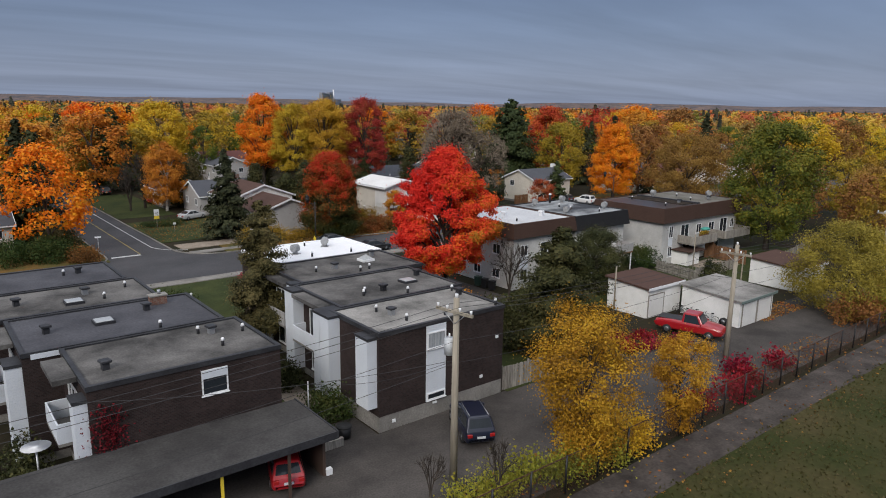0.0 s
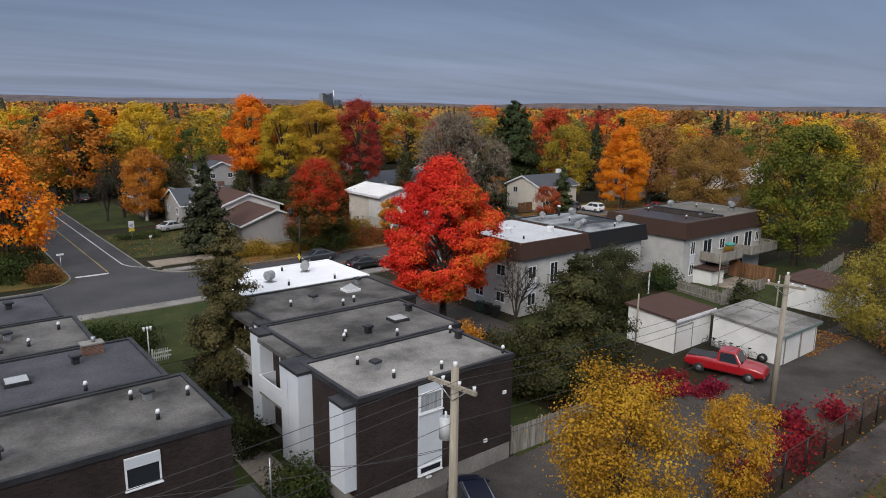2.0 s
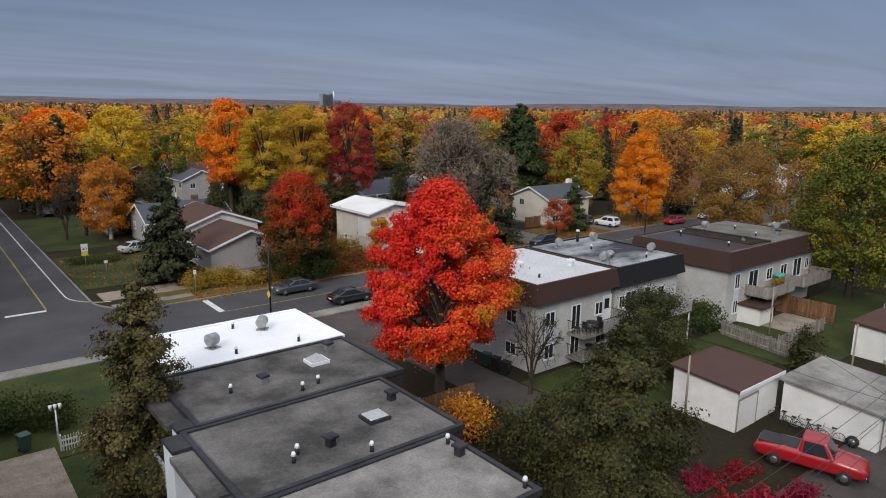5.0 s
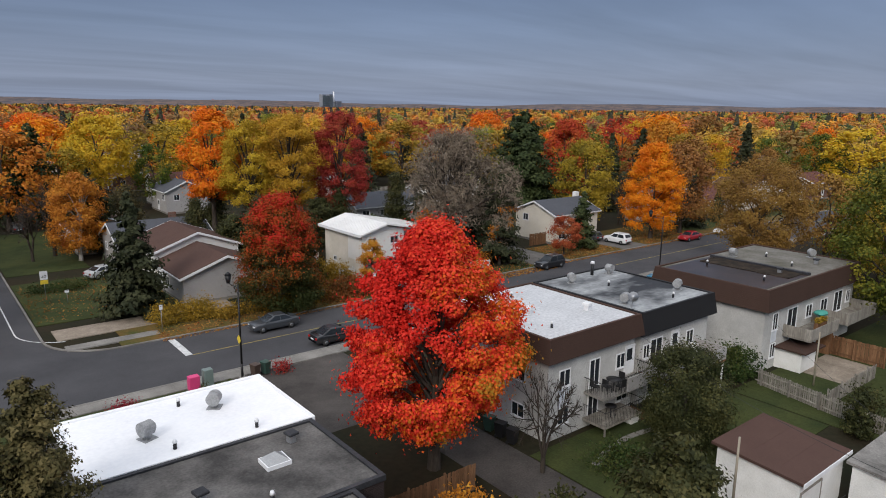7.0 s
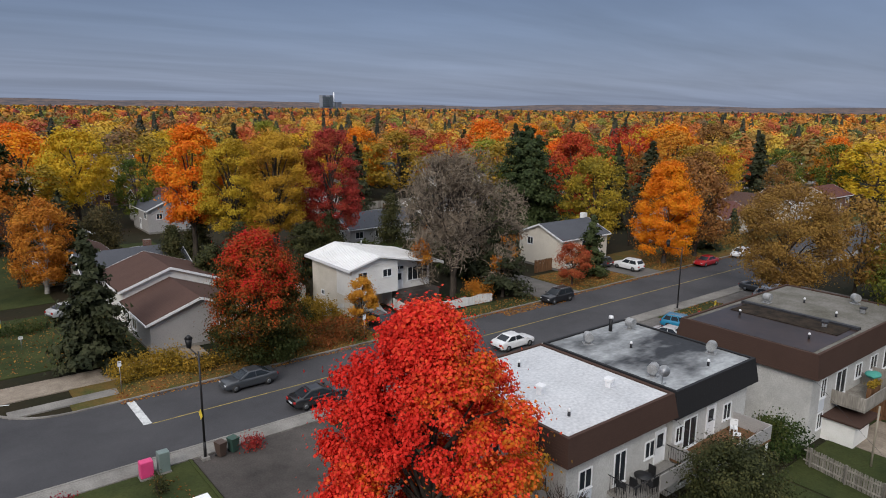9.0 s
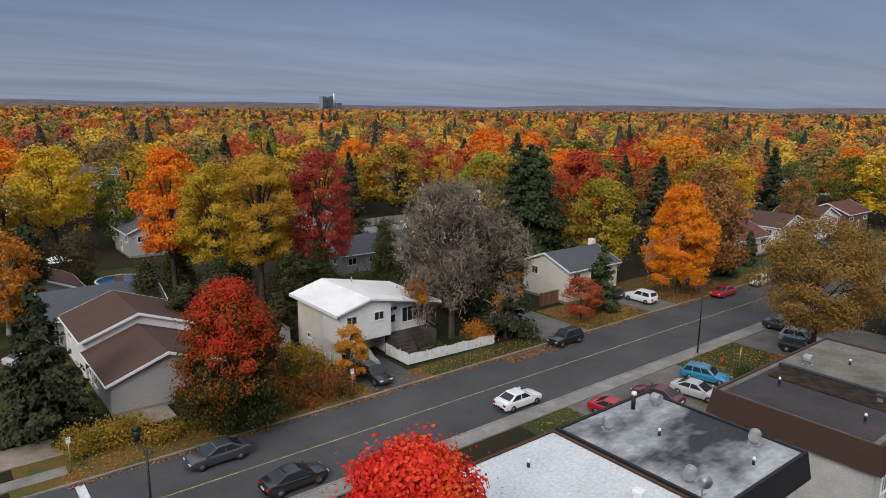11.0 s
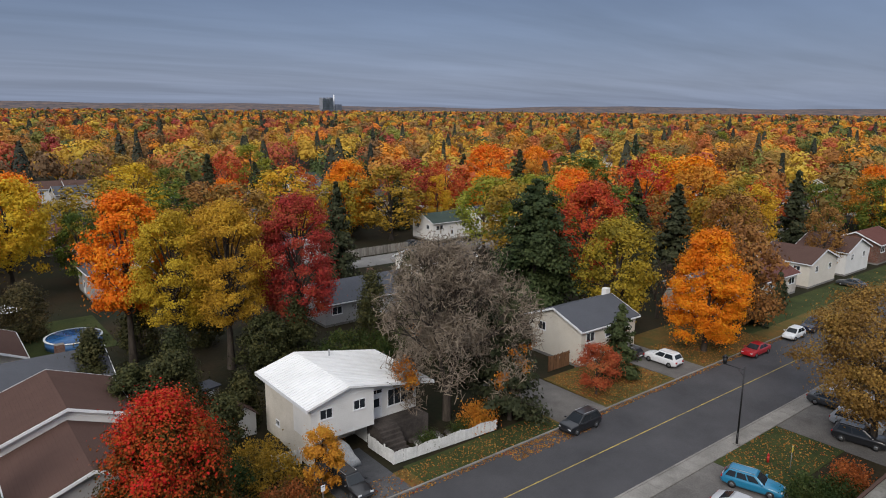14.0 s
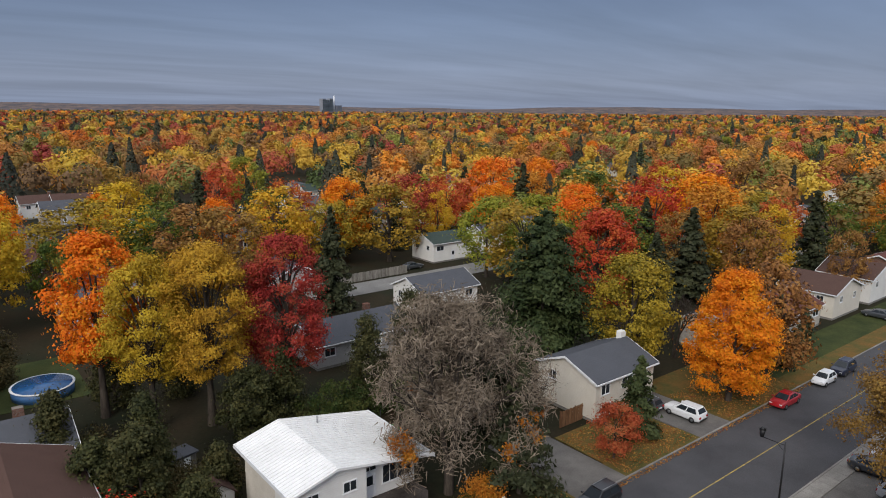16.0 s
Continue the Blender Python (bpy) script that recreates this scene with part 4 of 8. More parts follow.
def gable_house(name, x, y, turn, L, W, h, rise, wall, roof, label, over=0.4, front=None, group="suburban houses", chimney=None, gable_wall=None, seed=0):
    """A house whose ridge runs along its own x; base in the middle; eaves height h."""
    ob = thing(name, x, y, 0, turn, label, "house", group)
    a, b = L / 2, W / 2
    bm = bmesh.new()
    prism(bm, [(-a, -b, 0.35), (-a, b, 0.35), (-a, b, h), (-a, 0, h + rise), (-a, -b, h)], (L, 0, 0))
    part("wall", bm, wall, ob)
    boxes("foundation", ob, CONCRETE, (-a + 0.02, a - 0.02, -b + 0.02, b - 0.02, -0.3, 0.35))
    s = rise / b
    t = 0.2
    for sy in (1, -1):
        bm = bmesh.new()
        e = sy * (b + over)
        prism(bm, [(-a - over, 0, h + rise + 0.012), (-a - over, e, h - over * s + 0.012), (-a - over, e, h - over * s + t), (-a - over, 0, h + rise + t)], (L + 2 * over, 0, 0))
        part("roof", bm, roof, ob)
        boxes("gutter", ob, TRIM, (-a - over, a + over, min(e, e + sy * 0.1), max(e, e + sy * 0.1), h - over * s - 0.03, h - over * s + 0.12))
    for sx in (-1, 1):
        xx = sx * (a + over)
        bm = bmesh.new()
        for sy in (1, -1):
            e = sy * (b + over)
            prism(bm, [(xx, 0, h + rise - 0.05), (xx, e, h - over * s - 0.05), (xx, e, h - over * s + t + 0.01), (xx, 0, h + rise + t + 0.01)], (sx * 0.06, 0, 0))
        part("bargeboard", bm, TRIM, ob)
    if chimney:
        cx, cy, cm = chimney
        boxes("chimney", ob, cm, (cx - 0.45, cx + 0.45, cy - 0.35, cy + 0.35, h, h + rise + 0.9))
    rng = random.Random(seed)
    if front is None:
        for side, cy, ln in (("S", -b, L), ("N", b, L)):
            k = max(2, int(ln / 3.2))
            for i in range(k):
                u = -ln / 2 + ln * (i + 0.5) / k
                if i == k // 2:
                    door(ob, side, u, cy, 0.4)
                else:
                    window(ob, side, u, cy, max(1.2, h - 1.75), rng.choice((1.2, 1.6, 2.0)), 1.15)
        for side, cx in (("E", a), ("W", -a)):
            for u in (-W / 4, W / 4):
                window(ob, side, cx, u, max(1.2, h - 1.75), 1.1, 1.1)
    return ob


BH1 = gable_house("brown_roofed_house", 44.9, 97.6, 90, 9.2, 9.6, 3.1, 1.75, SIDINGGREY, SHINGLEBROWN, "low grey house wing with brown shingle roof", front=1)
BH2 = gable_house("brown_roofed_house", 45.0, 107.3, 90, 9.6, 10.0, 4.2, 1.8, SIDINGWARM, SHINGLEBROWN, "taller house wing with brown shingle gable roof", front=1)
window(BH1, "W", -4.6, -2.4, 1.0, 1.2, 1.2)
door(BH1, "N", 3.2, 4.8, 0.4)
window(BH1, "N", 1.0, 4.8, 1.0, 1.6, 1.3)
window(BH2, "N", 2.0, 5.0, 2.6, 1.8, 1.2)
window(BH2, "W", -4.8, 2.5, 2.5, 1.5, 1.1)
GH = gable_house("grey_roofed_house", 102.5, 97.0, 0, 10.4, 8.6, 4.7, 1.7, SIDINGCREAM, SHINGLEGREY, "cream house with grey shingle roof and white chimney", front=1, chimney=(5.0, 0.4, STUCCO))
window(GH, "S", -3.6, -4.3, 3.0, 1.5, 1.2)
window(GH, "S", 0.2, -4.3, 3.0, 1.9, 1.2)
window(GH, "S", -3.4, -4.3, 0.8, 1.6, 1.1)
door(GH, "S", 3.0, -4.3, 0.4)
window(GH, "W", -5.2, 2.0, 3.2, 1.2, 1.1)

# ---------------------------------------------------------------- trees that stand out
tree("maple_tree", 41.1, 50.9, 14.8, 5.7, 3.6, RED, 105000, 0.17, "maple", 11, "brilliant scarlet maple tree in full autumn colour", clumps=300, spread=0.074, limbs=40, fill=0.3, r=0.36, fork=0.62, fine=True, loose=0.1)
tree("maple_tree", 48.0, 86.2, 11.8, 4.8, 0.8, DKRED, 70000, 0.17, "egg", 12, "dense maple turning from green to dark red", clumps=360, spread=0.095, fill=0.3, loose=0.3, fine=True)
conifer("spruce", 35.2, 92.8, 12.5, 3.3, NEEDLE, 9000, 0.36, 13, "dark green spruce on the corner lawn")
tree("birch_tree", 35.9, 123.0, 11.6, 3.6, 1.8, AMBER, 18000, 0.22, "oval", 14, "birch with amber leaves and pale trunk", bark=BIRCHBARK, clumps=130, spread=0.12, fill=0.35)
tree("maple_tree", 48.3, 168, 18.5, 6.6, 4, GOLD, 14500, 0.4, "oval", 15, "tall yellow maple behind the houses", clumps=110, spread=0.11)
tree("maple_tree", 64.4, 117.6, 19.6, 5.2, 6.2, OLDGOLD, 42000, 0.2, "round", 16, "tall olive-gold maple behind the white house", clumps=210, spread=0.09, bark=BARK, limbs=34, fill=0.4)
tree("maple_tree", 59.2, 119.8, 18.6, 4.6, 6.4, OLDGOLD, 30000, 0.2, "round", 36, "golden maple standing beside a taller one", clumps=170, spread=0.095, limbs=28, fill=0.4)
tree("maple_tree", 72.8, 116.4, 20.0, 4.9, 5.5, WINE, 32000, 0.22, "oval", 17, "tall wine-red maple behind the gardens", clumps=150, spread=0.1, limbs=26, fill=0.4)
tree("maple_tree", 55.8, 126.5, 20.0, 4.6, 7, ORANGEL, 17400, 0.32, "round", 18, "vivid orange maple behind the gardens", clumps=120, spread=0.11)
bare_tree("willow_tree", 76.2, 91.8, 17.5, 7.2, 19, "large nearly leafless grey-brown tree by the street", AMBER, 3600, 5, cards=24000)
conifer("pine_tree", 107.0, 110.0, 20.4, 6.8, PINEM, 24000, 0.4, 20, "broad dark green pine tree with layered boughs", base=2.5, ragged=0.45, power=0.62)
tree("maple_tree", 114.5, 86.9, 15.6, 4.9, 2.2, ORANGEL, 36000, 0.24, "egg", 21, "glowing orange maple beside the street", clumps=280, spread=0.09, fill=0.28)
tree("oak_tree", 104.0, 63.6, 14.9, 6.3, 4.0, RUSSET, 46000, 0.2, "round", 22, "broad brown-leaved tree by the apartment parking", clumps=190, spread=0.1, fill=0.4)
tree("maple_tree", 122.3, 112.6, 18.6, 5.6, 4, SUBRED, 16500, 0.34, "round", 23, "bright red maple behind the grey-roofed house", clumps=120, spread=0.11)
tree("maple_tree", 112.4, 99.6, 15.6, 5.2, 2.6, OLIVE, 16500, 0.32, "round", 24, "thinning olive-yellow tree by the houses", clumps=120, spread=0.11, fill=0.3)
tree("ash_tree", 92.2, 43.6, 17.0, 6.2, 2.2, LEAFGREEN, 30000, 0.27, "round", 25, "large yellow-green tree behind the apartments", clumps=170, spread=0.1, fill=0.4)
conifer("spruce", 81.2, 88.0, 12.5, 3.4, NEEDLE, 8000, 0.36, 26, "dark drooping spruce by the driveway", ragged=0.4)
tree("ornamental_tree", 92.8, 86.6, 5.6, 2.2, 1.2, leafmat("rusty_orange_leaves", [(0.28, 0.06, 0.025), (0.42, 0.11, 0.035), (0.38, 0.17, 0.06)]), 7250, 0.18, "round", 27, "small rust-orange ornamental tree on the lawn", clumps=50)
tree("ornamental_tree", 60.0, 87.4, 5.6, 1.5, 0.6, AMBER, 7250, 0.18, "oval", 28, "small amber tree beside the driveway", clumps=50)
conifer("pine_tree", 98.6, 88.2, 8.8, 2.2, PINEM, 5000, 0.32, 29, "young green pine in front of the house", ragged=0.45)
conifer("spruce", 20.6, 48.0, 11.6, 2.1, DRYCON, 40000, 0.12, 30, "thin feathery olive conifer between the townhouses", base=1.6, ragged=0.5, power=0.5)
conifer("cedar_tree", 38.6, 33.6, 9.9, 3.7, CEDAR, 60000, 0.14, 31, "broad dark cedar clump behind the fence", base=0.4, ragged=0.4, power=0.6)
tree("elm_tree", 26.8, 21.2, 8.4, 2.8, 0.4, ELMGOLD, 42000, 0.105, "vase", 32, "young golden-yellow elm beside the lane fence", clumps=190, spread=0.125, fill=0.12, loose=0.5, limbs=44, r=0.1, fine=True)
tree("elm_tree", 34.3, 20.2, 6.2, 1.7, 0.4, ELMGOLD, 15000, 0.105, "vase", 33, "small golden elm beside the lane fence", clumps=90, spread=0.14, fill=0.15, loose=0.5, limbs=28, r=0.07, fine=True)
tree("elm_tree", 68.6, 24.6, 8.6, 5.0, 0.6, PALEELM, 36000, 0.15, "round", 34, "pale yellow-green tree at the lane's end", clumps=200, spread=0.1, fill=0.3)
tree("cedar_tree", 55.3, 43.4, 6.6, 2.8, 0.4, CEDAR, 42000, 0.12, "round", 35, "bushy olive-green tree behind the apartments", clumps=110, fill=0.35)
bare_tree("small_bare_tree", 45.9, 46.6, 6.2, 2.3, 37, "small leafless tree by the apartment corner", None, 0, 4)
tree("maple_tree", 118.8, 182.5, 17.6, 6.2, 3.4, ORANGEL, 11600, 0.4, "round", 38, "round orange maple by the back street", clumps=90, spread=0.12)
conifer("spruce", 95.5, 147, 17.5, 3.8, NEEDLE, 7000, 0.45, 39, "tall blue-green spruce by the back street")

for i, (x, y, h, r) in enumerate(((53.6, 103.5, 8.5, 2.6), (55.5, 108.5, 9.0, 2.8), (50.8, 106.5, 7.0, 2.2), (49.5, 116.0, 8.0, 2.6), (66.5, 112.5, 7.5, 2.8), (80.5, 112.0, 10.5, 3.2), (88.5, 114.0, 11.5, 3.4), (71.0, 113.5, 8.5, 3.0), (39.0, 126.5, 9.0, 2.4), (57.5, 130.0, 10.0, 3.0), (64.5, 128.0, 10.5, 3.2), (59.8, 102.8, 5.5, 2.0), (56.5, 99.0, 5.0, 1.9))):
    tree("garden_conifer", x, y, h, r, 0.4, CEDAR, 10150, 0.25, "cone" if i % 2 else "oval", 400 + i, "dark tangled evergreen in the back gardens", clumps=90, fill=0.2, limbs=8, category="conifer")

conifer("pine_tree", 35.6, 158.0, 17.5, 5.0, PINEM, 13000, 0.36, 171, "tall dark pine across the lawn", base=2.0, ragged=0.45, power=0.7)
tree("maple_tree", 29.4, 163.0, 13.5, 5.0, 2.6, OLIVE, 14000, 0.3, "round", 172, "olive-yellow maple with spreading crown", clumps=120, spread=0.11, fill=0.35)
conifer("cedar_tree", 14.6, 113.0, 14.5, 3.4, CEDAR, 14000, 0.28, 173, "tall dark cedar beside the side street", ragged=0.35, power=0.5)
conifer("cedar_tree", 12.4, 106.5, 11.5, 3.0, CEDAR, 11000, 0.28, 174, "dark cedar beside the side street", ragged=0.35, power=0.5)
tree("maple_tree", 4.6, 104.5, 13.0, 4.2, 3.0, ORANGEL, 15000, 0.28, "round", 175, "orange maple beside the side street", clumps=120, spread=0.11)
bare_tree("bare_tree", 33.6, 128.0, 10.0, 3.2, 176, "leafless pale tree beside the birch", None, 0, 4)
tree("garden_tree", 47.0, 143.0, 7.5, 3.0, 0.6, DRYCON, 9000, 0.24, "round", 177, "dull brown garden tree behind the bungalow", clumps=90, fill=0.3)
conifer("spruce", 40.6, 139.0, 11.0, 2.8, NEEDLE, 6000, 0.34, 178, "grey-green spruce behind the birch", ragged=0.4)

# ---------------------------------------------------------------- suburb beyond: houses
HOUSES = []


def far_house(x, y, turn, L, W, h, rise, wall, roof, label, ch=True):
    s = len(HOUSES) + 3
    HOUSES.append((x, y, max(L, W) / 2 + 2.5))
    return gable_house("house", x, y, turn, L, W, h, rise, wall, roof, label, chimney=(L * 0.2, 0.6, BRICKRED) if ch else None, seed=s)


SETTING = random.Random(21)
for x, y, turn, L, W, h, rise, wall, roof, label in (
    (44.8, 118.5, 0, 12, 9, 3.4, 2.0, SIDINGGREY, SHINGLEGREY, "bungalow with grey shingle roof and low walls"),
    (40.5, 131.5, 90, 10, 8.5, 3.2, 1.8, BRICKBEIGE, SHINGLEBROWN, "bungalow with reddish roof near a round pool"),
    (64.5, 172.0, 0, 11, 8.5, 4.8, 1.8, SIDINGWARM, SHINGLERED, "two-storey white house with reddish roof"),
    (61.5, 162.0, 90, 10, 8, 4.4, 1.8, SIDINGGREY, SHINGLEGREY, "small grey house among tall maples"),
    (88.0, 128.5, 0, 15, 8.5, 3.4, 1.9, SIDINGGREY, SHINGLEGREY, "long low bungalow with blue-grey shingle roof"),
    (112.0, 140.0, 0, 12, 8.5, 3.5, 1.9, SIDINGWARM, SHINGLEGREY, "white bungalow with chimney by the back street"),
    (96.0, 165.5, 90, 9, 7.5, 3.4, 1.8, SIDINGGREY, SHINGLEGREY, "small grey gabled house behind a board fence"),
    (136.0, 168.6, 0, 11, 8, 4.4, 1.6, SIDINGWARM, SHINGLEGREEN, "white house with dark green shingle roof"),
    (151.5, 168.6, 0, 11, 8, 4.6, 1.9, SIDINGWARM, SHINGLEGREY, "white house with grey shingle roof"),
    (168.0, 170.5, 0, 11, 8, 4.9, 1.9, SIDINGCREAM, SHINGLEGREY, "cream house with grey shingle roof"),
    (133.0, 97.5, 0, 11, 8.5, 4.2, 1.9, SIDINGCREAM, SHINGLEGREY, "cream house behind street trees"),
    (148.0, 97.5, 0, 11, 8.5, 3.6, 1.9, BRICKBEIGE, SHINGLERED, "beige brick house with reddish roof"),
    (163.0, 97.5, 90, 9, 10.5, 4.4, 1.9, SIDINGCREAM, SHINGLEBROWN, "cream house with brown gable roof facing the street"),
    (178.0, 97.5, 90, 9, 10.5, 4.6, 2.0, SIDINGWARM, SHINGLEBROWN, "white gabled house along the street"),
    (194.0, 97.5, 0, 11, 9, 4.2, 1.9, BRICKRED, SHINGLERED, "red brick house along the street"),
    (73.0, 287.0, 0, 12, 9, 4.8, 1.8, SIDINGWARM, SHINGLEBROWN, "white split house with brown roof across a street"),
    (62.0, 229.0, 90, 14, 9, 3.4, 1.8, SIDINGGREY, SHINGLEGREY, "grey bungalow with pale carport among trees"),
    (101.0, 241.0, 0, 11, 9, 3.4, 1.8, SIDINGCREAM, SHINGLEBROWN, "cream bungalow with brown hipped roof"),
    (122.0, 236.0, 90, 10, 8.5, 4.8, 1.9, SIDINGWARM, SHINGLEGREY, "white two-storey house with grey roof"),
    (135.0, 237.0, 0, 11, 8.5, 4.8, 1.9, SIDINGWARM, SHINGLEGREY, "white two-storey house with grey roof"),
    (258.0, 141.0, 0, 11, 8.5, 3.8, 1.9, SIDINGGREY, SHINGLEGREY, "grey house showing between autumn trees"),
    (308.0, 151.0, 0, 11, 8.5, 4.8, 1.9, SIDINGWARM, SHINGLEGREY, "white house showing between autumn trees"),
    (259.0, 125.0, 90, 11, 8.5, 3.8, 1.9, STUCCO, SHINGLERED, "white house with reddish roof among trees"),
    (5.0, 104.0, 0, 10, 8.5, 3.4, 1.8, BRICKBEIGE, SHINGLEGREY, "bungalow across the side street"),
    (4.0, 122.0, 90, 11, 8.5, 3.4, 1.8, SIDINGWARM, SHINGLEBROWN, "low white house across the side street"),
):
    far_house(x, y, turn, L, W, h, rise, wall, roof, label, SETTING.random() < 0.5)
WALLS = ((SIDINGWARM, "white"), (SIDINGCREAM, "cream"), (SIDINGGREY, "grey"), (BRICKBEIGE, "beige brick"), (BRICKRED, "red brick"))
ROOFS = ((SHINGLEGREY, "grey"), (SHINGLEBROWN, "brown"), (SHINGLERED, "reddish"), (SHINGLEGREEN, "dark green"))
for row_y in (205, 222, 268, 285):
    for k in range(14):
        x = 40 + k * 21 + SETTING.uniform(-3, 3) + (row_y - 200) * 0.2
        wall, wn_ = SETTING.choice(WALLS)
        roof, rn_ = SETTING.choice(ROOFS)
        if SETTING.random() < 0.72:
            far_house(x, row_y + SETTING.uniform(-2, 2), SETTING.choice((0, 0, 90)), 11, 8.5, SETTING.choice((3.4, 4.8)), 1.9, wall, roof, "%s house with %s roof among autumn trees" % (wn_, rn_), False)
for k in range(10):
    wall, wn_ = SETTING.choice(WALLS)
    roof, rn_ = SETTING.choice(ROOFS)
    far_house(190 + k * 6 + SETTING.uniform(-3, 3), 120 + (k % 5) * 17, SETTING.choice((0, 90)), 11, 8.5, 3.6, 1.9, wall, roof, "%s house with %s roof among autumn trees" % (wn_, rn_), False)

# ---------------------------------------------------------------- suburb beyond: trees
# trees that can be told apart: place, crown radius, leaf kind
KIND = {"amber": 0, "gold": 1, "orange": 2, "olive": 3, "russet": 4, "red": 5, "green": 6, "lime": 7, "wine": 8, "spruce": 11}
KNOWN = {
    "amber": ((80, 417, 11), (166, 367, 7), (412, 197, 16), (467, 530, 16), (508, 283, 12), (175, 125, 6.8)),
    "gold": ((96, 363, 12), (185, 297, 6), (244, 306, 7.6), (146, 183, 3.8), (247, 216, 7.7), (259, 208, 6.4), (247, 692, 16), (479, 665, 18), (51, 186, 4.5), (177, 113, 5)),
    "orange": ((211, 293, 4.4), (238, 256, 7.2), (210, 210, 6.4), (345, 264, 8.7), (324, 212, 4.5), (245, 115, 5.4), (77, 229, 3.5), (92, 190, 4.6)),
    "olive": ((152, 360, 8), (210, 245, 8.2), (154, 167, 4.2), (336, 232, 6.9), (453, 270, 14), (86, 239, 5.3), (152, 624, 13)),
    "russet": ((128, 429, 9), (237, 151, 8.5), (172, 97, 3.6)),
    "red": ((179, 574, 14), (118, 312, 11), (264, 534, 23), (267, 476, 17), (239, 227, 6.7), (226, 171, 7.2), (177, 141, 7.5)),
    "green": ((160, 270, 6.3), (58, 166, 3.9), (89, 221, 5), (130, 738, 12), (457, 392, 13), (480, 370, 11), (407, 175, 9.6)),
    "lime": ((126, 257, 6.9), (163, 213, 4.4), (334, 476, 11)),
    "spruce": ((178, 266, 5.0), (221, 275, 3.2), (96, 212, 4.2), (107, 209, 3.4), (265, 150, 4.2)),
}
KNOWN_ALL = [(x, y, r, kind) for kind, rows in KNOWN.items() for x, y, r in rows]
TAKEN = [(x, y, min(r, 7)) for x, y, r, _ in KNOWN_ALL] + [(64.4, 117.6, 6), (107, 110, 7), (118.8, 182.5, 6), (48.3, 168, 6), (92.2, 43.6, 6), (40.6, 50.9, 7), (47.2, 87, 6), (35.2, 92.8, 5), (34.9, 123, 5), (59.5, 111, 7), (63, 117.5, 5), (73.4, 118.3, 6), (54.5, 126, 6), (76.2, 91.8, 8), (102.5, 107, 6), (113.4, 87.6, 6), (102.5, 62.5, 8), (124.3, 113, 6), (117, 102.5, 6), (103.2, 48.5, 8), (43.3, 146, 6), (106, 166, 6), (95.5, 147, 4), (67, 96, 9), (44.3, 97, 9), (102.5, 97, 9), (52, 130, 5)] + HOUSES


def free(x, y, pad):
    if 66 < y < 86.5 or 15.5 < x < 29 and y > 80 or (150 < y < 162.5 and x > 94):
        return False
    if y < 88 and x < 93 or y < 100 and 25 < x < 110:
        return False
    if y < 70 and x < 108 and y > 30 or y < 30:
        return False
    if 48 < x < 100 and y < 126:
        return False
    if 25 < x < 60 and y < 140 or 74 < x < 128 and 108 < y < 164:
        return False
    if 126 < x < 205 and y < 107 or 57 < x < 92 and 212 < y < 292 or 95 < x < 142 and 220 < y < 238:
        return False
    if 40 < x < 76 and 118 < y < 182 or 29 < x < 44 and 120 < y < 150:
        return False
    return all((x - a) ** 2 + (y - b) ** 2 > (r + pad) ** 2 for a, b, r in TAKEN)


PROTO = []
for i, (mat, shp, lab, wgt) in enumerate((
    (AMBER, "round", "amber-leaved suburban tree in autumn", 12), (GOLD, "oval", "golden-yellow suburban tree in autumn", 13), (ORANGEL, "round", "bright orange suburban maple in autumn", 11),
    (OLIVE, "round", "olive-yellow suburban tree losing leaves", 16), (RUSSET, "round", "russet-brown suburban tree in autumn", 15), (SUBRED, "oval", "red-leaved suburban maple in autumn", 7),
    (GREEN, "round", "suburban tree with still green leaves", 14), (LIME, "oval", "yellow-green suburban tree in autumn", 6), (WINE, "round", "wine-red suburban maple in autumn", 3),
    (OLIVE, "oval", "thinning olive-brown suburban tree", 6), (AMBER, "oval", "tall amber suburban tree", 7), (None, "", "dark green spruce among the houses", 22))):
    if mat is None:
        p = conifer("suburban_spruce", 300 + i * 30, 310, 15, 3.2, NEEDLE, 3000, 0.5, 200 + i, lab, group="suburban trees")
    else:
        p = tree("suburban_tree", 300 + i * 30, 310, 15, 5.4, 3.0, mat, 4700, 0.44, shp, 200 + i, lab, clumps=84, spread=0.12, limbs=9, group="suburban trees", fill=0.55)
    PROTO.append((p, wgt))
wts = [w for _, w in PROTO]
spots = []
TRY = random.Random(5)
for x, y, r, kind in KNOWN_ALL:
    if math.hypot(x - 18, y - 18) < 275 and r < 9:
        k = r / (3.2 if kind == "spruce" else 5.6)
        kz = min(1.25, 0.45 + 0.6 * k)
        copy_thing(PROTO[KIND[kind]][0], pose(x, y, 0, 0, 0, TRY.uniform(0, 360)) @ Matrix.Diagonal((k, k, kz, 1)))


def wedge(d0, d1):
    """A place between two distances ahead of the flight."""
    d = math.sqrt(TRY.uniform(d0 * d0, d1 * d1))
    a = radians(38 + TRY.uniform(-42, 40))
    return 18 + d * math.sin(a), 18 + d * math.cos(a), d


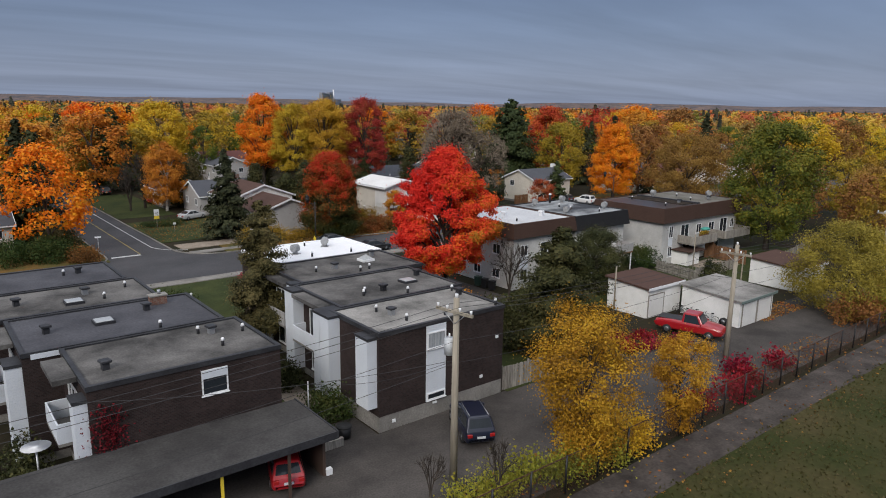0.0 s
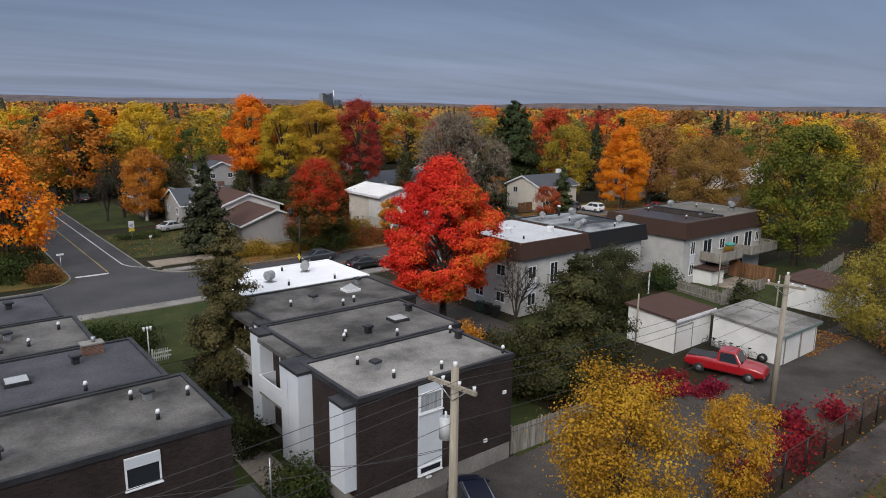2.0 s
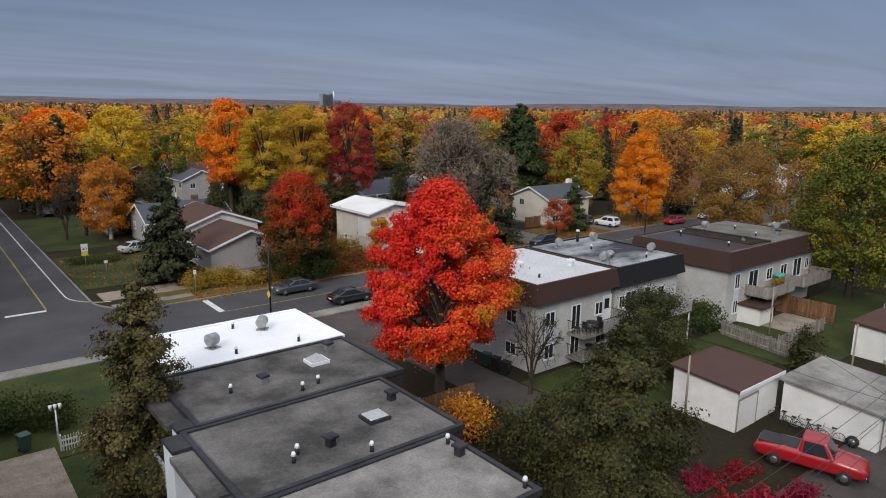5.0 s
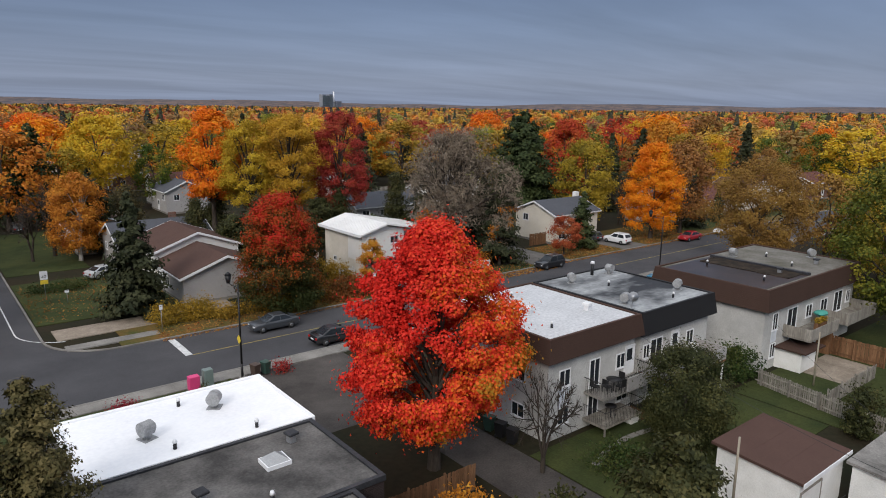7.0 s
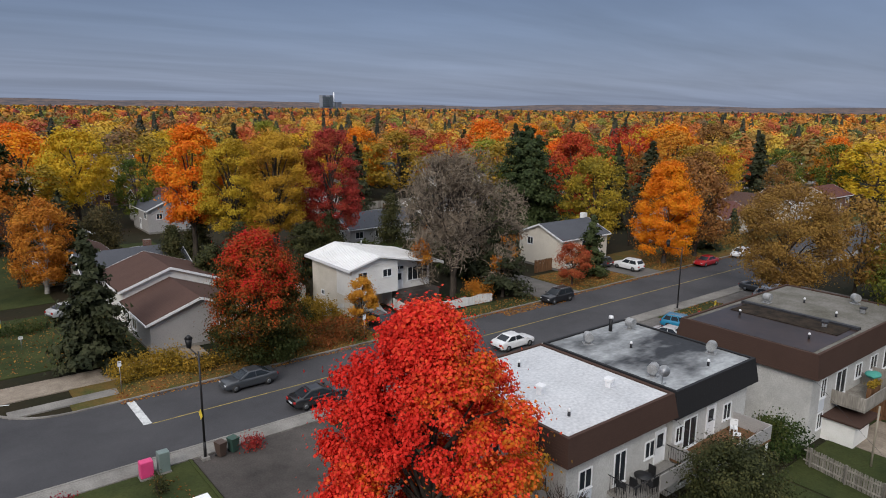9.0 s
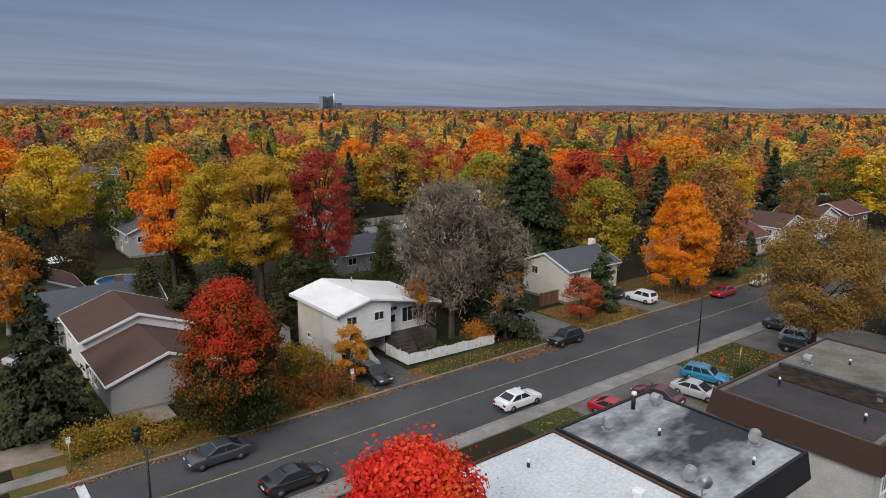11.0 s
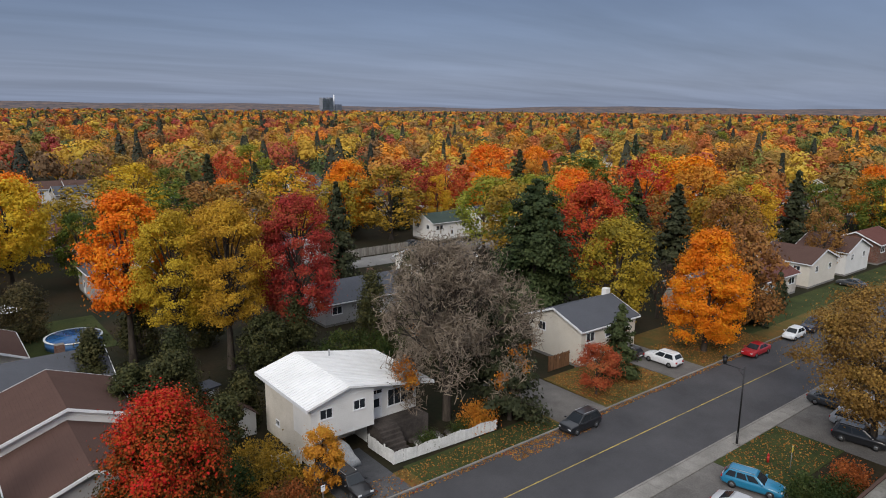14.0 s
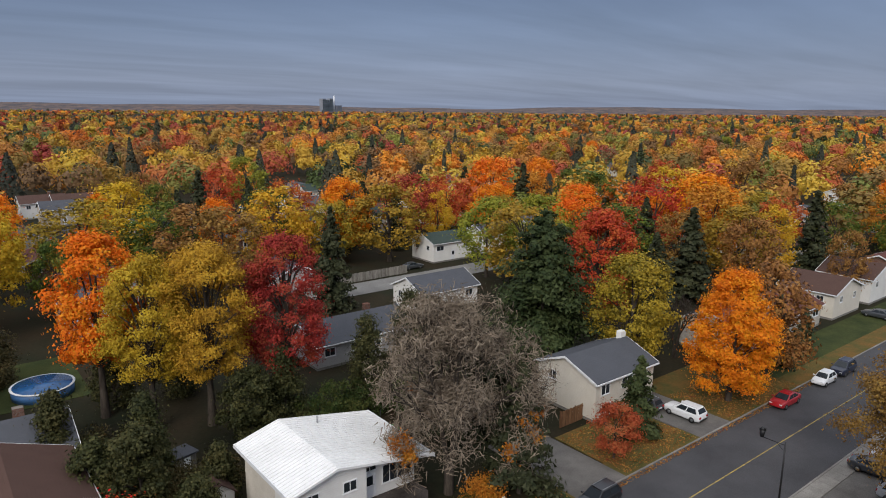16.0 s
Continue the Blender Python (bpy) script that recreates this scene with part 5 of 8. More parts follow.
for _ in range(9000):
    if len(spots) >= 135:
        break
    x, y, d = wedge(78, 250)
    if free(x, y, 3.2) and all((x - a) ** 2 + (y - b) ** 2 > 120 for a, b in spots):
        spots.append((x, y))
for x, y in ((9, 133), (112, 52), (121, 58), (116, 40), (128, 48), (104, 36), (134, 60), (96, 30), (140, 50), (125, 36)):
    spots.append((x, y))
for x, y in spots:
    p = TRY.choices(PROTO, wts)[0][0]
    k = TRY.uniform(1.0, 1.55)
    if y < 66 and x > 90:
        p, k = TRY.choice((PROTO[4][0], PROTO[3][0], PROTO[9][0])), TRY.uniform(0.55, 0.8)
    if math.hypot(x, y) < 125:
        k *= 0.85
    copy_thing(p, pose(x, y, 0, 0, 0, TRY.uniform(0, 360)) @ Matrix.Diagonal((k * TRY.uniform(0.9, 1.1), k * TRY.uniform(0.9, 1.1), (0.45 + 0.45 * k) * TRY.uniform(0.9, 1.12), 1)))

# woods farther off: one object for each leaf colour, with haze mixed in
FARKEYS = ("amber_leaves", "golden_yellow_leaves", "orange_maple_leaves", "olive_yellow_leaves", "russet_brown_leaves", "red_orange_leaves", "green_leaves", "yellow_green_leaves", "wine_red_leaves", "dark_conifer_needles")
# the added 0.03 lifts each leaf colour to paint in distance haze
HAZEMATS = [leafmat("far_" + k, [tuple(0.96 * v + 0.03 for v in c) for c in LEAFCOLS[k]], 0.3, 0.025, leafy=0.1) for k in FARKEYS]
FARNAMES = ("amber", "golden", "orange", "olive", "russet", "red", "green", "yellow-green", "wine-red", "dark conifer")
FARW = np.array([17, 13, 11, 12, 13, 9, 11, 4, 3, 8.0])
FARKIND = {"amber": 0, "gold": 1, "orange": 2, "olive": 3, "russet": 4, "red": 5, "green": 6, "lime": 7, "wine": 8, "spruce": 9}
frng = np.random.default_rng(77)
bank = [[] for _ in HAZEMATS]
outs = [[] for _ in HAZEMATS]
sizes = [[] for _ in HAZEMATS]


def far_crown(x, y, k, r, hgt, cards, size):
    """One crown of the far woods: rounded clumps over an upright or spreading form."""
    if k == 9:
        zz = frng.uniform(0, 1, cards) ** 1.2
        a = frng.uniform(0, math.tau, cards)
        u = np.c_[np.cos(a), np.sin(a), np.full(cards, 0.5)]
        q = np.c_[u[:, :2] * (r * 0.55 * (1.06 - zz))[:, None], zz * hgt * 1.1]
    else:
        nc = max(5, cards // 16)
        c = frng.normal(size=(nc, 3))
        c /= np.linalg.norm(c, axis=1)[:, None]
        c[:, 2] = np.abs(c[:, 2]) * 1.35 - 0.5
        c *= frng.uniform(0.72, 0.92, (nc, 1))
        v = frng.normal(size=(cards, 3))
        v /= np.linalg.norm(v, axis=1)[:, None]
        i = frng.integers(0, nc, cards)
        q = (c[i] + v * 0.24) * np.array([r, r, hgt * 0.47]) + np.array([0, 0, hgt * 0.52])
        u = c[i] + v * 0.4 + np.array([0, 0, 0.15])
    bank[k].append(q + np.array([x, y, 0]))
    outs[k].append(u)
    sizes[k].append(np.full(len(q), size))


for d0, d1, count, cards, size, rad, apart in ((225, 620, 640, 540, 1.25, 7.9, 14.5), (600, 1600, 1700, 160, 2.5, 9.4, 20), (1550, 4500, 2200, 44, 6.0, 14, 32)):
    cells = set()
    done = 0
    for _ in range(count * 4):
        if done >= count:
            break
        d = math.sqrt(frng.uniform(d0 ** 2, d1 ** 2))
        a = math.radians(38 + frng.uniform(-43, 41))
        x, y = 18 + d * math.sin(a), 18 + d * math.cos(a)
        cell = (int(x / apart), int(y / apart))
        if cell in cells or 66 < y < 86 and x < 420 or 57 < x < 92 and y < 292 or 95 < x < 142 and y < 240:
            continue
        if d0 < 300 and (any((x - hx) ** 2 + (y - hy) ** 2 < hr ** 2 for hx, hy, hr in HOUSES) or any((x - kx) ** 2 + (y - ky) ** 2 < (kr + 4) ** 2 for kx, ky, kr, kk in KNOWN_ALL if kr < 9)):
            continue
        cells.add(cell)
        done += 1
        k = int(frng.choice(len(HAZEMATS), p=FARW / FARW.sum()))
        for kx, ky, kr, kk in KNOWN_ALL:
            if kr >= 9 and (x - kx) ** 2 + (y - ky) ** 2 < kr ** 2:
                k = FARKIND[kk]
        far_crown(x, y, k, rad * frng.uniform(0.65, 1.2), frng.uniform(11.5, 18.5), cards, size)
for x, y, r, kind in KNOWN_ALL:
    if math.hypot(x - 18, y - 18) >= 275 and r < 12:
        far_crown(x, y, FARKIND[kind], r, 15, 640, 1.2)
for k, (m, nm) in enumerate(zip(HAZEMATS, FARNAMES)):
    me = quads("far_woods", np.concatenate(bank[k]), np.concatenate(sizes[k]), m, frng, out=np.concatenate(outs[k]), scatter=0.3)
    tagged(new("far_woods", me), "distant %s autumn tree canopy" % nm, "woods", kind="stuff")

# low wooded hills on the horizon, bluish distance haze painted into their colour
HILL = surf("hazy_wooded_hill", (0.07, 0.066, 0.075), (0.16, 0.115, 0.1), 0.018, 1.0, 0, 0.2, 0.11, stretch=(1, 1, 3), blot=0.3)
bm = bmesh.new()
prev = None
for i in range(161):
    a = radians(-20 + i * 118 / 160)
    hh = 40 + 26 * noise.noise((i * 0.035, 3.1, 0)) + 9 * noise.noise((i * 0.16, 1.7, 0)) + (34 if i < 80 else 0) * (1 - i / 80)
    row = [bm.verts.new((40 + rr * math.sin(a), 60 + rr * math.cos(a), zz)) for rr, zz in ((3900, -1), (4250, hh * 0.8), (4500, hh), (4700, -1))]
    if prev:
        for j in range(3):
            bm.faces.new((prev[j], prev[j + 1], row[j + 1], row[j]))
    prev = row
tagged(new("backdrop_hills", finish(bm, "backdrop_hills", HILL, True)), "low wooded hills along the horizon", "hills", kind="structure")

# distant apartment tower with a slim stack
TW = thing("apartment_tower", 1860, 3363, 0, 30, "distant grey high-rise apartment block with slim chimney", "tower")
TWM = surf("grey_concrete_tower", (0.2, 0.215, 0.25), (0.28, 0.295, 0.33), 0.02, 0.9)
boxes("block", TW, TWM, (-52, -18, -10, 10, 0, 80))
boxes("block", TW, TWM, (-18, 22, -8, 12, 0, 72))
boxes("block", TW, TWM, (22, 55, -10, 10, 0, 82))
for f in range(12):
    boxes("balcony_band", TW, TWM if f % 2 else GREENGREY, (-53, 56, -12, -10, 22 + f * 4.6, 24.6 + f * 4.6))
tubes("chimney_shaft", TW, TRIM, ((82, 0, 0), (82, 0, 98), 4, 3.4))
boxes("low_block", TW, TWM, (95, 150, -10, 10, 0, 46))

# ---------------------------------------------------------------- townhouse fronts and roofs
def pier(parent, x0, x1, y0, y1, z0, z1):
    p = boxes("pier", parent, SIDING, (x0, x1, y0, y1, z0, z1), label="white sided wall pier")
    boxes("pier_cap", p, COPING, (x0 - 0.05, x1 + 0.03, y0 - 0.05, y1 + 0.05, z1 + 0.002, z1 + 0.16))
    return p


pier(T1, 19.45, 20.095, 31.0, 32.3, 1.55, 5.75)
pier(T1, 19.3, 20.095, 35.2, 36.35, 0.75, 6.0)
pier(T2, 19.3, 20.895, 36.42, 37.2, 0.75, 6.0)
pier(T2, 20.1, 20.895, 41.6, 42.9, 0.5, 6.05)
pier(T3, 20.8, 21.595, 43.2, 44.0, 0.4, 6.1)
pier(T3, 20.9, 21.595, 48.4, 49.4, 0.4, 6.1)


def loggia(parent, x, y0, y1, zf, panel_mat, out=1.0):
    """A balcony on a west front: floor, solid front and side panels, soffit, window behind."""
    b = boxes("balcony", parent, CONCRETE, (x - out, x - 0.003, y0, y1, zf - 0.15, zf))
    boxes("balcony_panel", b, panel_mat, (x - out, x - out + 0.08, y0, y1, zf + 0.003, zf + 1.0), (x - out + 0.08, x - 0.003, y0, y0 + 0.08, zf + 0.003, zf + 1.0), (x - out + 0.08, x - 0.003, y1 - 0.08, y1, zf + 0.003, zf + 1.0))
    boxes("canopy", b, TARROOF, (x - out, x - 0.07, y0, y1, zf + 2.95, zf + 3.2))
    window(parent, "W", x, (y0 + y1) / 2, zf + 0.2, 2.4, 2.0, GLASS, 2)
    window(parent, "W", x, (y0 + y1) / 2, 0.75, 2.0, 1.4, GLASS, 1)


loggia(T2, 20.9, 37.5, 41.4, 2.9, SIDING)
loggia(T3, 21.6, 44.2, 48.2, 2.9, SIDINGGREY)
loggia(T4, 22.4, 50.2, 54.8, 2.9, SIDINGGREY)
# tall sided strip with curtained window
boxes("siding_strip", T1, SIDING, (23.5, 25.0, 30.74, 30.797, 1.05, 5.95), label="tall white sided strip under window")
window(T1, "S", 24.25, 30.735, 4.45, 1.42, 1.05, CURTAIN, 0)
window(T1, "S", 24.25, 30.735, 1.15, 1.42, 0.45, GLASS, 0)
boxes("wall_lamp", T1, TRIM, (24.0, 24.3, 30.68, 30.79, 0.85, 0.95))
for xx, zz in ((27.9, 1.55), (21.0, 0.45), (29.2, 4.0)):
    boxes("wall_vent", T1, TRIM, (xx, xx + 0.22, 30.72, 30.798, zz, zz + 0.18))
for yy in (52, 54.4):
    window(T4, "E", 32.6, yy, 3.8, 1.3, 1.2)
for tt, xx, yy in ((T1, 29.9, 33.4), (T2, 30.9, 39.5), (T3, 32.4, 46.2)):
    window(tt, "E", xx, yy, 3.8, 1.6, 1.2)
    door(tt, "E", xx, yy - 1.6, 0.6)
window(T4, "N", 27, 56.1, 3.8, 1.4, 1.2)
window(S1, "S", 11.2, 32.4, 4.35, 1.35, 1.35, GLASS, 0)
boxes("blind_box", S1, SIDING, (10.55, 11.85, 32.33, 32.395, 5.25, 5.68))
loggia(S1, 5.35, 34.2, 37.4, 2.9, SIDING, 1.1)
pier(S1, 4.75, 5.345, 32.5, 33.5, 0.4, 5.4)
loggia(S2, 3.6, 41.2, 44.6, 2.9, SIDING, 1.2)
pier(S2, 2.85, 3.595, 38.9, 40.3, 0.4, 5.5)
boxes("parapet_flashing", S2, SIDING, (4.0, 14.1, 38.62, 38.69, 5.85, 6.13))
IVY = thing("climbing_ivy", 6.1, 32.2, 0.3, 0, "red climbing vine on the brick wall", "vine")
irng = np.random.default_rng(8)
ip = np.c_[irng.normal(0, 0.42, 1600), irng.uniform(0.0, 0.17, 1600), irng.uniform(0, 5.0, 1600) * irng.uniform(0.8, 1, 1600)]
o = new("foliage", quads("foliage", ip, 0.12, leafmat("dark_red_vine_leaves", [(0.1, 0.01, 0.01), (0.2, 0.02, 0.018)], 0.2), irng))
o.parent = IVY

vents([(22.9, 32.0, "pipe"), (22.8, 33.5, "box"), (22.4, 34.6, "pipe"), (25.5, 31.5, "pipe"), (29.2, 34.6, "box"), (29.4, 35.6, "pipe"), (29.6, 31.3, "pipe")], 6.1)
vents([(23.6, 38.0, "pipe"), (24.0, 38.5, "pipe"), (25.4, 38.3, "box"), (28.2, 39.3, "flat"), (29.9, 40.5, "box"), (26.5, 36.9, "pipe")], 6.15)
vents([(24.1, 45.7, "pipe"), (25.8, 45.8, "box"), (29.3, 46.8, "sky"), (30.7, 48.1, "box"), (27.0, 43.9, "pipe"), (28.0, 44.2, "pipe")], 6.2)
vents([(25.6, 52.2, "dome"), (29.2, 53.6, "dome"), (26.3, 50.5, "pipe"), (27.8, 54.8, "pipe"), (30.0, 50.3, "pipe")], 6.25)
vents([(6.6, 34.4, "box"), (12.6, 36.6, "box"), (12.4, 34.3, "pipe"), (12.0, 37.0, "pipe"), (14.2, 36.0, "pipe")], 6.1)
vents([(5.2, 41.8, "box"), (8.2, 42.0, "flat"), (10.9, 43.1, "box"), (11.9, 44.2, "chim"), (10.6, 39.2, "pipe")], 6.15)
vents([(4.6, 48.6, "box"), (8.6, 49.0, "box"), (9.4, 47.2, "pipe"), (11.2, 49.4, "pipe"), (7.6, 47.2, "flat")], 6.2)
vents([(4.2, 54.0, "pipe"), (8.4, 55.2, "pipe"), (9.4, 55.4, "box")], 6.25)

# ---------------------------------------------------------------- carport
CP = thing("carport", 0, 0, 0, 0, "long open carport with weathered grey flat roof", "carport")
boxes("roof", CP, surf("weathered_roll_roofing", (0.038, 0.036, 0.036), (0.078, 0.075, 0.073), 0.35, 0.92, 0, 0.5, 8.0), (-14, 15.5, 27.6, 32.35, 2.72, 2.86))
boxes("fascia", CP, COPING, (-14, 15.56, 27.52, 27.597, 2.5, 2.9), (15.503, 15.58, 27.6, 32.35, 2.5, 2.9))
boxes("end_wall", CP, BROWNTRIM, (15.2, 15.35, 28.6, 32.3, 0, 2.715))
for i in range(9):
    boxes("post", CP, YELLOW if i == 7 else BROWNTRIM, (-13.5 + i * 3.3, -13.38 + i * 3.3, 27.75, 27.87, 0, 2.715))
boxes("wall_block", CP, TRIM, (15.36, 15.7, 28.5, 28.75, 0, 0.35))
boxes("low_wall", thing("planter_wall", 16.6, 33.2, 0, 0, "low grey timber retaining wall", "wall"), WOODGREY, (-0.15, 0.15, -2.4, 2.4, 0, 0.7), (0.15, 1.1, -2.4, -2.2, 0, 0.5))
BN = thing("waste_bin", 18.2, 31.6, 0, 0, "round black waste bin beside the wall", "bin")
tubes("drum", BN, DARKSTEEL, ((0, 0, 0), (0, 0, 0.7), 0.36, 0.42), n=14)
tubes("rim", BN, RUBBER, ((0, 0, 0.69), (0, 0, 0.76), 0.45, 0.45), n=14)
SD = thing("satellite_dish", 3.35, 34.4, 0, 0, "white round dish on a thin post", "dish")
tubes("post", SD, STEEL, ((0, 0, 0), (0, 0, 2.9), 0.05, 0.05))
tubes("dish", SD, TRIM, ((0, 0, 2.9), (0, 0, 3.05), 0.1, 0.65), n=18)

# ---------------------------------------------------------------- apartments: fronts towards the yards
def balcony(parent, x0, x1, y, out, zf, railing, floor, solid=False, top=1.0):
    b = boxes("balcony", parent, floor, (x0, x1, y - out, y - 0.003, zf - 0.16, zf))
    if solid:
        boxes("balcony_panel", b, railing, (x0, x1, y - out, y - out + 0.06, zf + 0.003, zf + top), (x0, x0 + 0.06, y - out + 0.06, y - 0.01, zf + 0.003, zf + top), (x1 - 0.06, x1, y - out + 0.06, y - 0.01, zf + 0.003, zf + top))
    else:
        ts = [((x0, y - out, zf + top), (x1, y - out, zf + top), 0.03, 0.03), ((x0, y - out, zf + top), (x0, y, zf + top), 0.03, 0.03), ((x1, y - out, zf + top), (x1, y, zf + top), 0.03, 0.03)]
        k = int((x1 - x0) / 0.16)
        for i in range(k + 1):
            xx = x0 + (x1 - x0) * i / k
            ts.append(((xx, y - out, zf), (xx, y - out, zf + top), 0.014, 0.014))
        for i in range(1, int(out / 0.16)):
            for xx in (x0, x1):
                ts.append(((xx, y - 0.16 * i, zf), (xx, y - 0.16 * i, zf + top), 0.014, 0.014))
        tubes("railing", b, railing, *ts, n=4)
    return b


YA = 48.95
for xx, z0, w, h in ((50.2, 3.5, 1.1, 1.2), (50.2, 0.9, 1.1, 1.2), (53.2, 2.75, 1.1, 2.0), (56.0, 3.4, 1.0, 1.1), (53.2, 0.5, 1.1, 1.9), (56.4, 0.9, 1.3, 1.1)):
    window(APA, "S", xx, YA, z0, w, h)
door(APA, "S", 57.0, YA, 2.75)
boxes("spandrel", APA, SIDING, (49.6, 50.8, YA - 0.03, YA - 0.002, 2.15, 3.4))
balcony(APA, 52.2, 57.8, YA, 1.7, 2.65, DARKSTEEL, CONCRETE)
boxes("balcony_slab_edge", APA, SIDINGGREY, (54.6, 57.8, YA - 1.78, YA - 1.72, 2.55, 3.55))
balcony(APA, 52.2, 56.2, YA, 1.9, 0.75, DARKSTEEL, WOODGREY)
for xx in (52.3, 56.1):
    boxes("deck_post", APA, WOODGREY, (xx, xx + 0.1, YA - 1.85, YA - 1.75, 0, 0.59))
boxes("deck_cabinet", APA, STUCCO, (55.2, 56.2, YA - 1.8, YA - 0.9, 0, 0.585))
for i in range(5):
    boxes("step", APA, WOODBROWN, (56.25 + i * 0.28, 56.53 + i * 0.28, YA - 1.8, YA - 0.8, 0.0, 0.72 - i * 0.15))
for yy in (51.5, 54.5, 57.2):
    window(APA, "W", 48.65, yy, 3.5, 1.2, 1.1)
    window(APA, "W", 48.65, yy, 0.9, 1.2, 1.0)
for xx, z0, w, h in ((60.2, 2.75, 1.5, 2.0), (64.6, 3.3, 1.0, 1.2), (59.0, 3.4, 0.8, 1.1), (60.2, 0.4, 1.6, 1.9), (63.8, 0.7, 1.2, 1.2)):
    window(APB, "S", xx, YA, z0, w, h)
door(APB, "S", 62.6, YA, 2.75)
balcony(APB, 58.2, 65.6, YA, 2.6, 2.65, SIDINGGREY, WOODBROWN, True, 0.95)
for xx in (58.4, 65.4):
    boxes("deck_post", APB, TRIM, (xx, xx + 0.1, YA - 2.5, YA - 2.4, 0, 2.48))
for xx in (50.5, 55, 60, 65):
    window(APA if xx < 57 else APB, "N", xx, 59.25, 3.4, 1.6, 1.3)
window(APB, "E", 67.05, 52.0, 3.3, 1.2, 1.1)
# long building
YC = 46.55
for xx, z0, w, h in ((73.4, 3.3, 0.9, 1.5), (73.4, 0.9, 0.9, 1.3), (76.4, 2.75, 1.8, 2.0), (79.6, 3.3, 1.2, 1.2), (82.6, 3.3, 1.4, 1.2), (85.6, 2.75, 1.8, 2.0), (87.8, 3.3, 0.9, 1.2), (77.0, 0.5, 1.6, 1.9), (84.0, 0.5, 1.6, 1.9)):
    window(APC, "S", xx, YC, z0, w, h)
boxes("spandrel", APC, SIDING, (72.95, 73.85, YC - 0.03, YC - 0.002, 2.3, 3.2))
balcony(APC, 75.0, 80.4, YC, 2.3, 2.65, WOODGREY, WOODGREY, True, 0.9)
balcony(APC, 82.4, 88.6, YC, 2.3, 2.65, WOODGREY, WOODGREY, True, 0.9)
boxes("lean_to", APC, STUCCO, (74.0, 76.6, YC - 2.2, YC - 0.003, 0, 1.75))
boxes("lean_to_roof", APC, FASCIABROWN, (73.7, 77.4, YC - 2.6, YC - 0.003, 1.753, 1.88))
door(APC, "E", 76.6, YC - 1.2, 0, 0.8, 1.65)
for i in range(6):
    boxes("step", APC, WOODBROWN, (80.5 + i * 0.28, 80.78 + i * 0.28, YC - 1.7, YC - 0.6, 0, 2.4 - i * 0.4))
boxes("roof_patch", APC, WETROOF, (71.8, 79.6, 46.9, 56.3, 6.985, 7.0), label="wet dark brown roof membrane")
boxes("roof_strip", APC, ROOFSCRUB, (76.9, 79.595, 47.4, 55.8, 7.002, 7.05), label="dark weedy strip of roof gravel")
boxes("roof_ridge", APC, COPING, (79.6, 80.0, 46.9, 56.3, 6.985, 7.2))
vents([(50.6, 50.6, "pipe"), (55.6, 51.8, "box"), (51.5, 53.6, "box"), (53.5, 57.4, "pipe")], 6.98, "white roof vents")
vents([(59.2, 51.2, "dome"), (60.6, 57.6, "dome"), (65.8, 57.8, "dome"), (66.0, 51.2, "dome"), (63.6, 50.0, "pipe"), (62.4, 55.2, "pipe")], 6.98, "apartment roof vents")
vents([(74.6, 48.4, "pipe"), (78.4, 48.9, "box"), (82.0, 49.5, "pipe"), (85.0, 48.6, "box"), (87.6, 50.2, "dome"), (81.5, 55.0, "dome"), (76.2, 54.6, "pipe"), (84.2, 53.0, "pipe")], 7.0, "apartment roof vents")
AN = thing("roof_antenna", 58.4, 50.0, 6.98, 0, "grey dish antenna on the apartment roof", "antenna")
tubes("mast", AN, STEEL, ((0, 0, 0), (0, 0, 1.0), 0.03, 0.03), ((-0.4, 0, 0.0), (0.4, 0, 0.05), 0.03, 0.03))
tubes("dish", AN, STEEL, ((0, 0, 0.9), (-0.25, -0.25, 1.05), 0.08, 0.36), n=16)
AN2 = thing("roof_pipe", 64.2, 58.4, 6.98, 0, "black flue pipe with white cap", "flue")
tubes("pipe", AN2, DARKSTEEL, ((0, 0, 0), (0, 0, 1.0), 0.14, 0.14))
tubes("cap", AN2, TRIM, ((0, 0, 1.0), (0, 0, 1.2), 0.2, 0.16))


def chair(x, y, z, turn, mat, label):
    c = thing("patio_chair", x, y, z, turn, label, "chair", "patio chairs")
    boxes("seat", c, mat, (-0.24, 0.24, -0.24, 0.24, 0.4, 0.46))
    boxes("backrest", c, mat, (-0.24, 0.24, 0.2, 0.25, 0.46, 0.95))
    for a in (-0.21, 0.21):
        for b in (-0.21, 0.21):
            boxes("leg", c, mat, (a - 0.02, a + 0.02, b - 0.02, b + 0.02, 0, 0.4))
    return c


def table(x, y, z, mat, label, r=0.5):
    t = thing("patio_table", x, y, z, 0, label, "table", "patio tables")
    tubes("tabletop", t, mat, ((0, 0, 0.7), (0, 0, 0.74), r, r), n=18)
    for i in range(4):
        a = i * math.pi / 2 + 0.7
        tubes("leg", t, mat, ((math.cos(a) * r * 0.8, math.sin(a) * r * 0.8, 0), (math.cos(a) * r * 0.6, math.sin(a) * r * 0.6, 0.7), 0.025, 0.025))


table(54.1, 48.0, 2.65, DARKSTEEL, "dark metal table on the apartment balcony")
for a, b, t in ((53.3, 47.9, 90), (54.9, 48.1, -90), (54.1, 47.4, 180), (52.7, 48.4, 20)):
    chair(a, b, 2.65, t, DARKSTEEL, "dark metal chair on the apartment balcony")
chair(63.6, 47.6, 2.65, 30, TRIM, "white plastic chair on the brown deck")
chair(64.3, 48.2, 2.65, -60, TRIM, "white plastic chair on the brown deck")
table(54.0, 48.0, 0.75, DARKSTEEL, "dark grill table on the lower deck", 0.4)
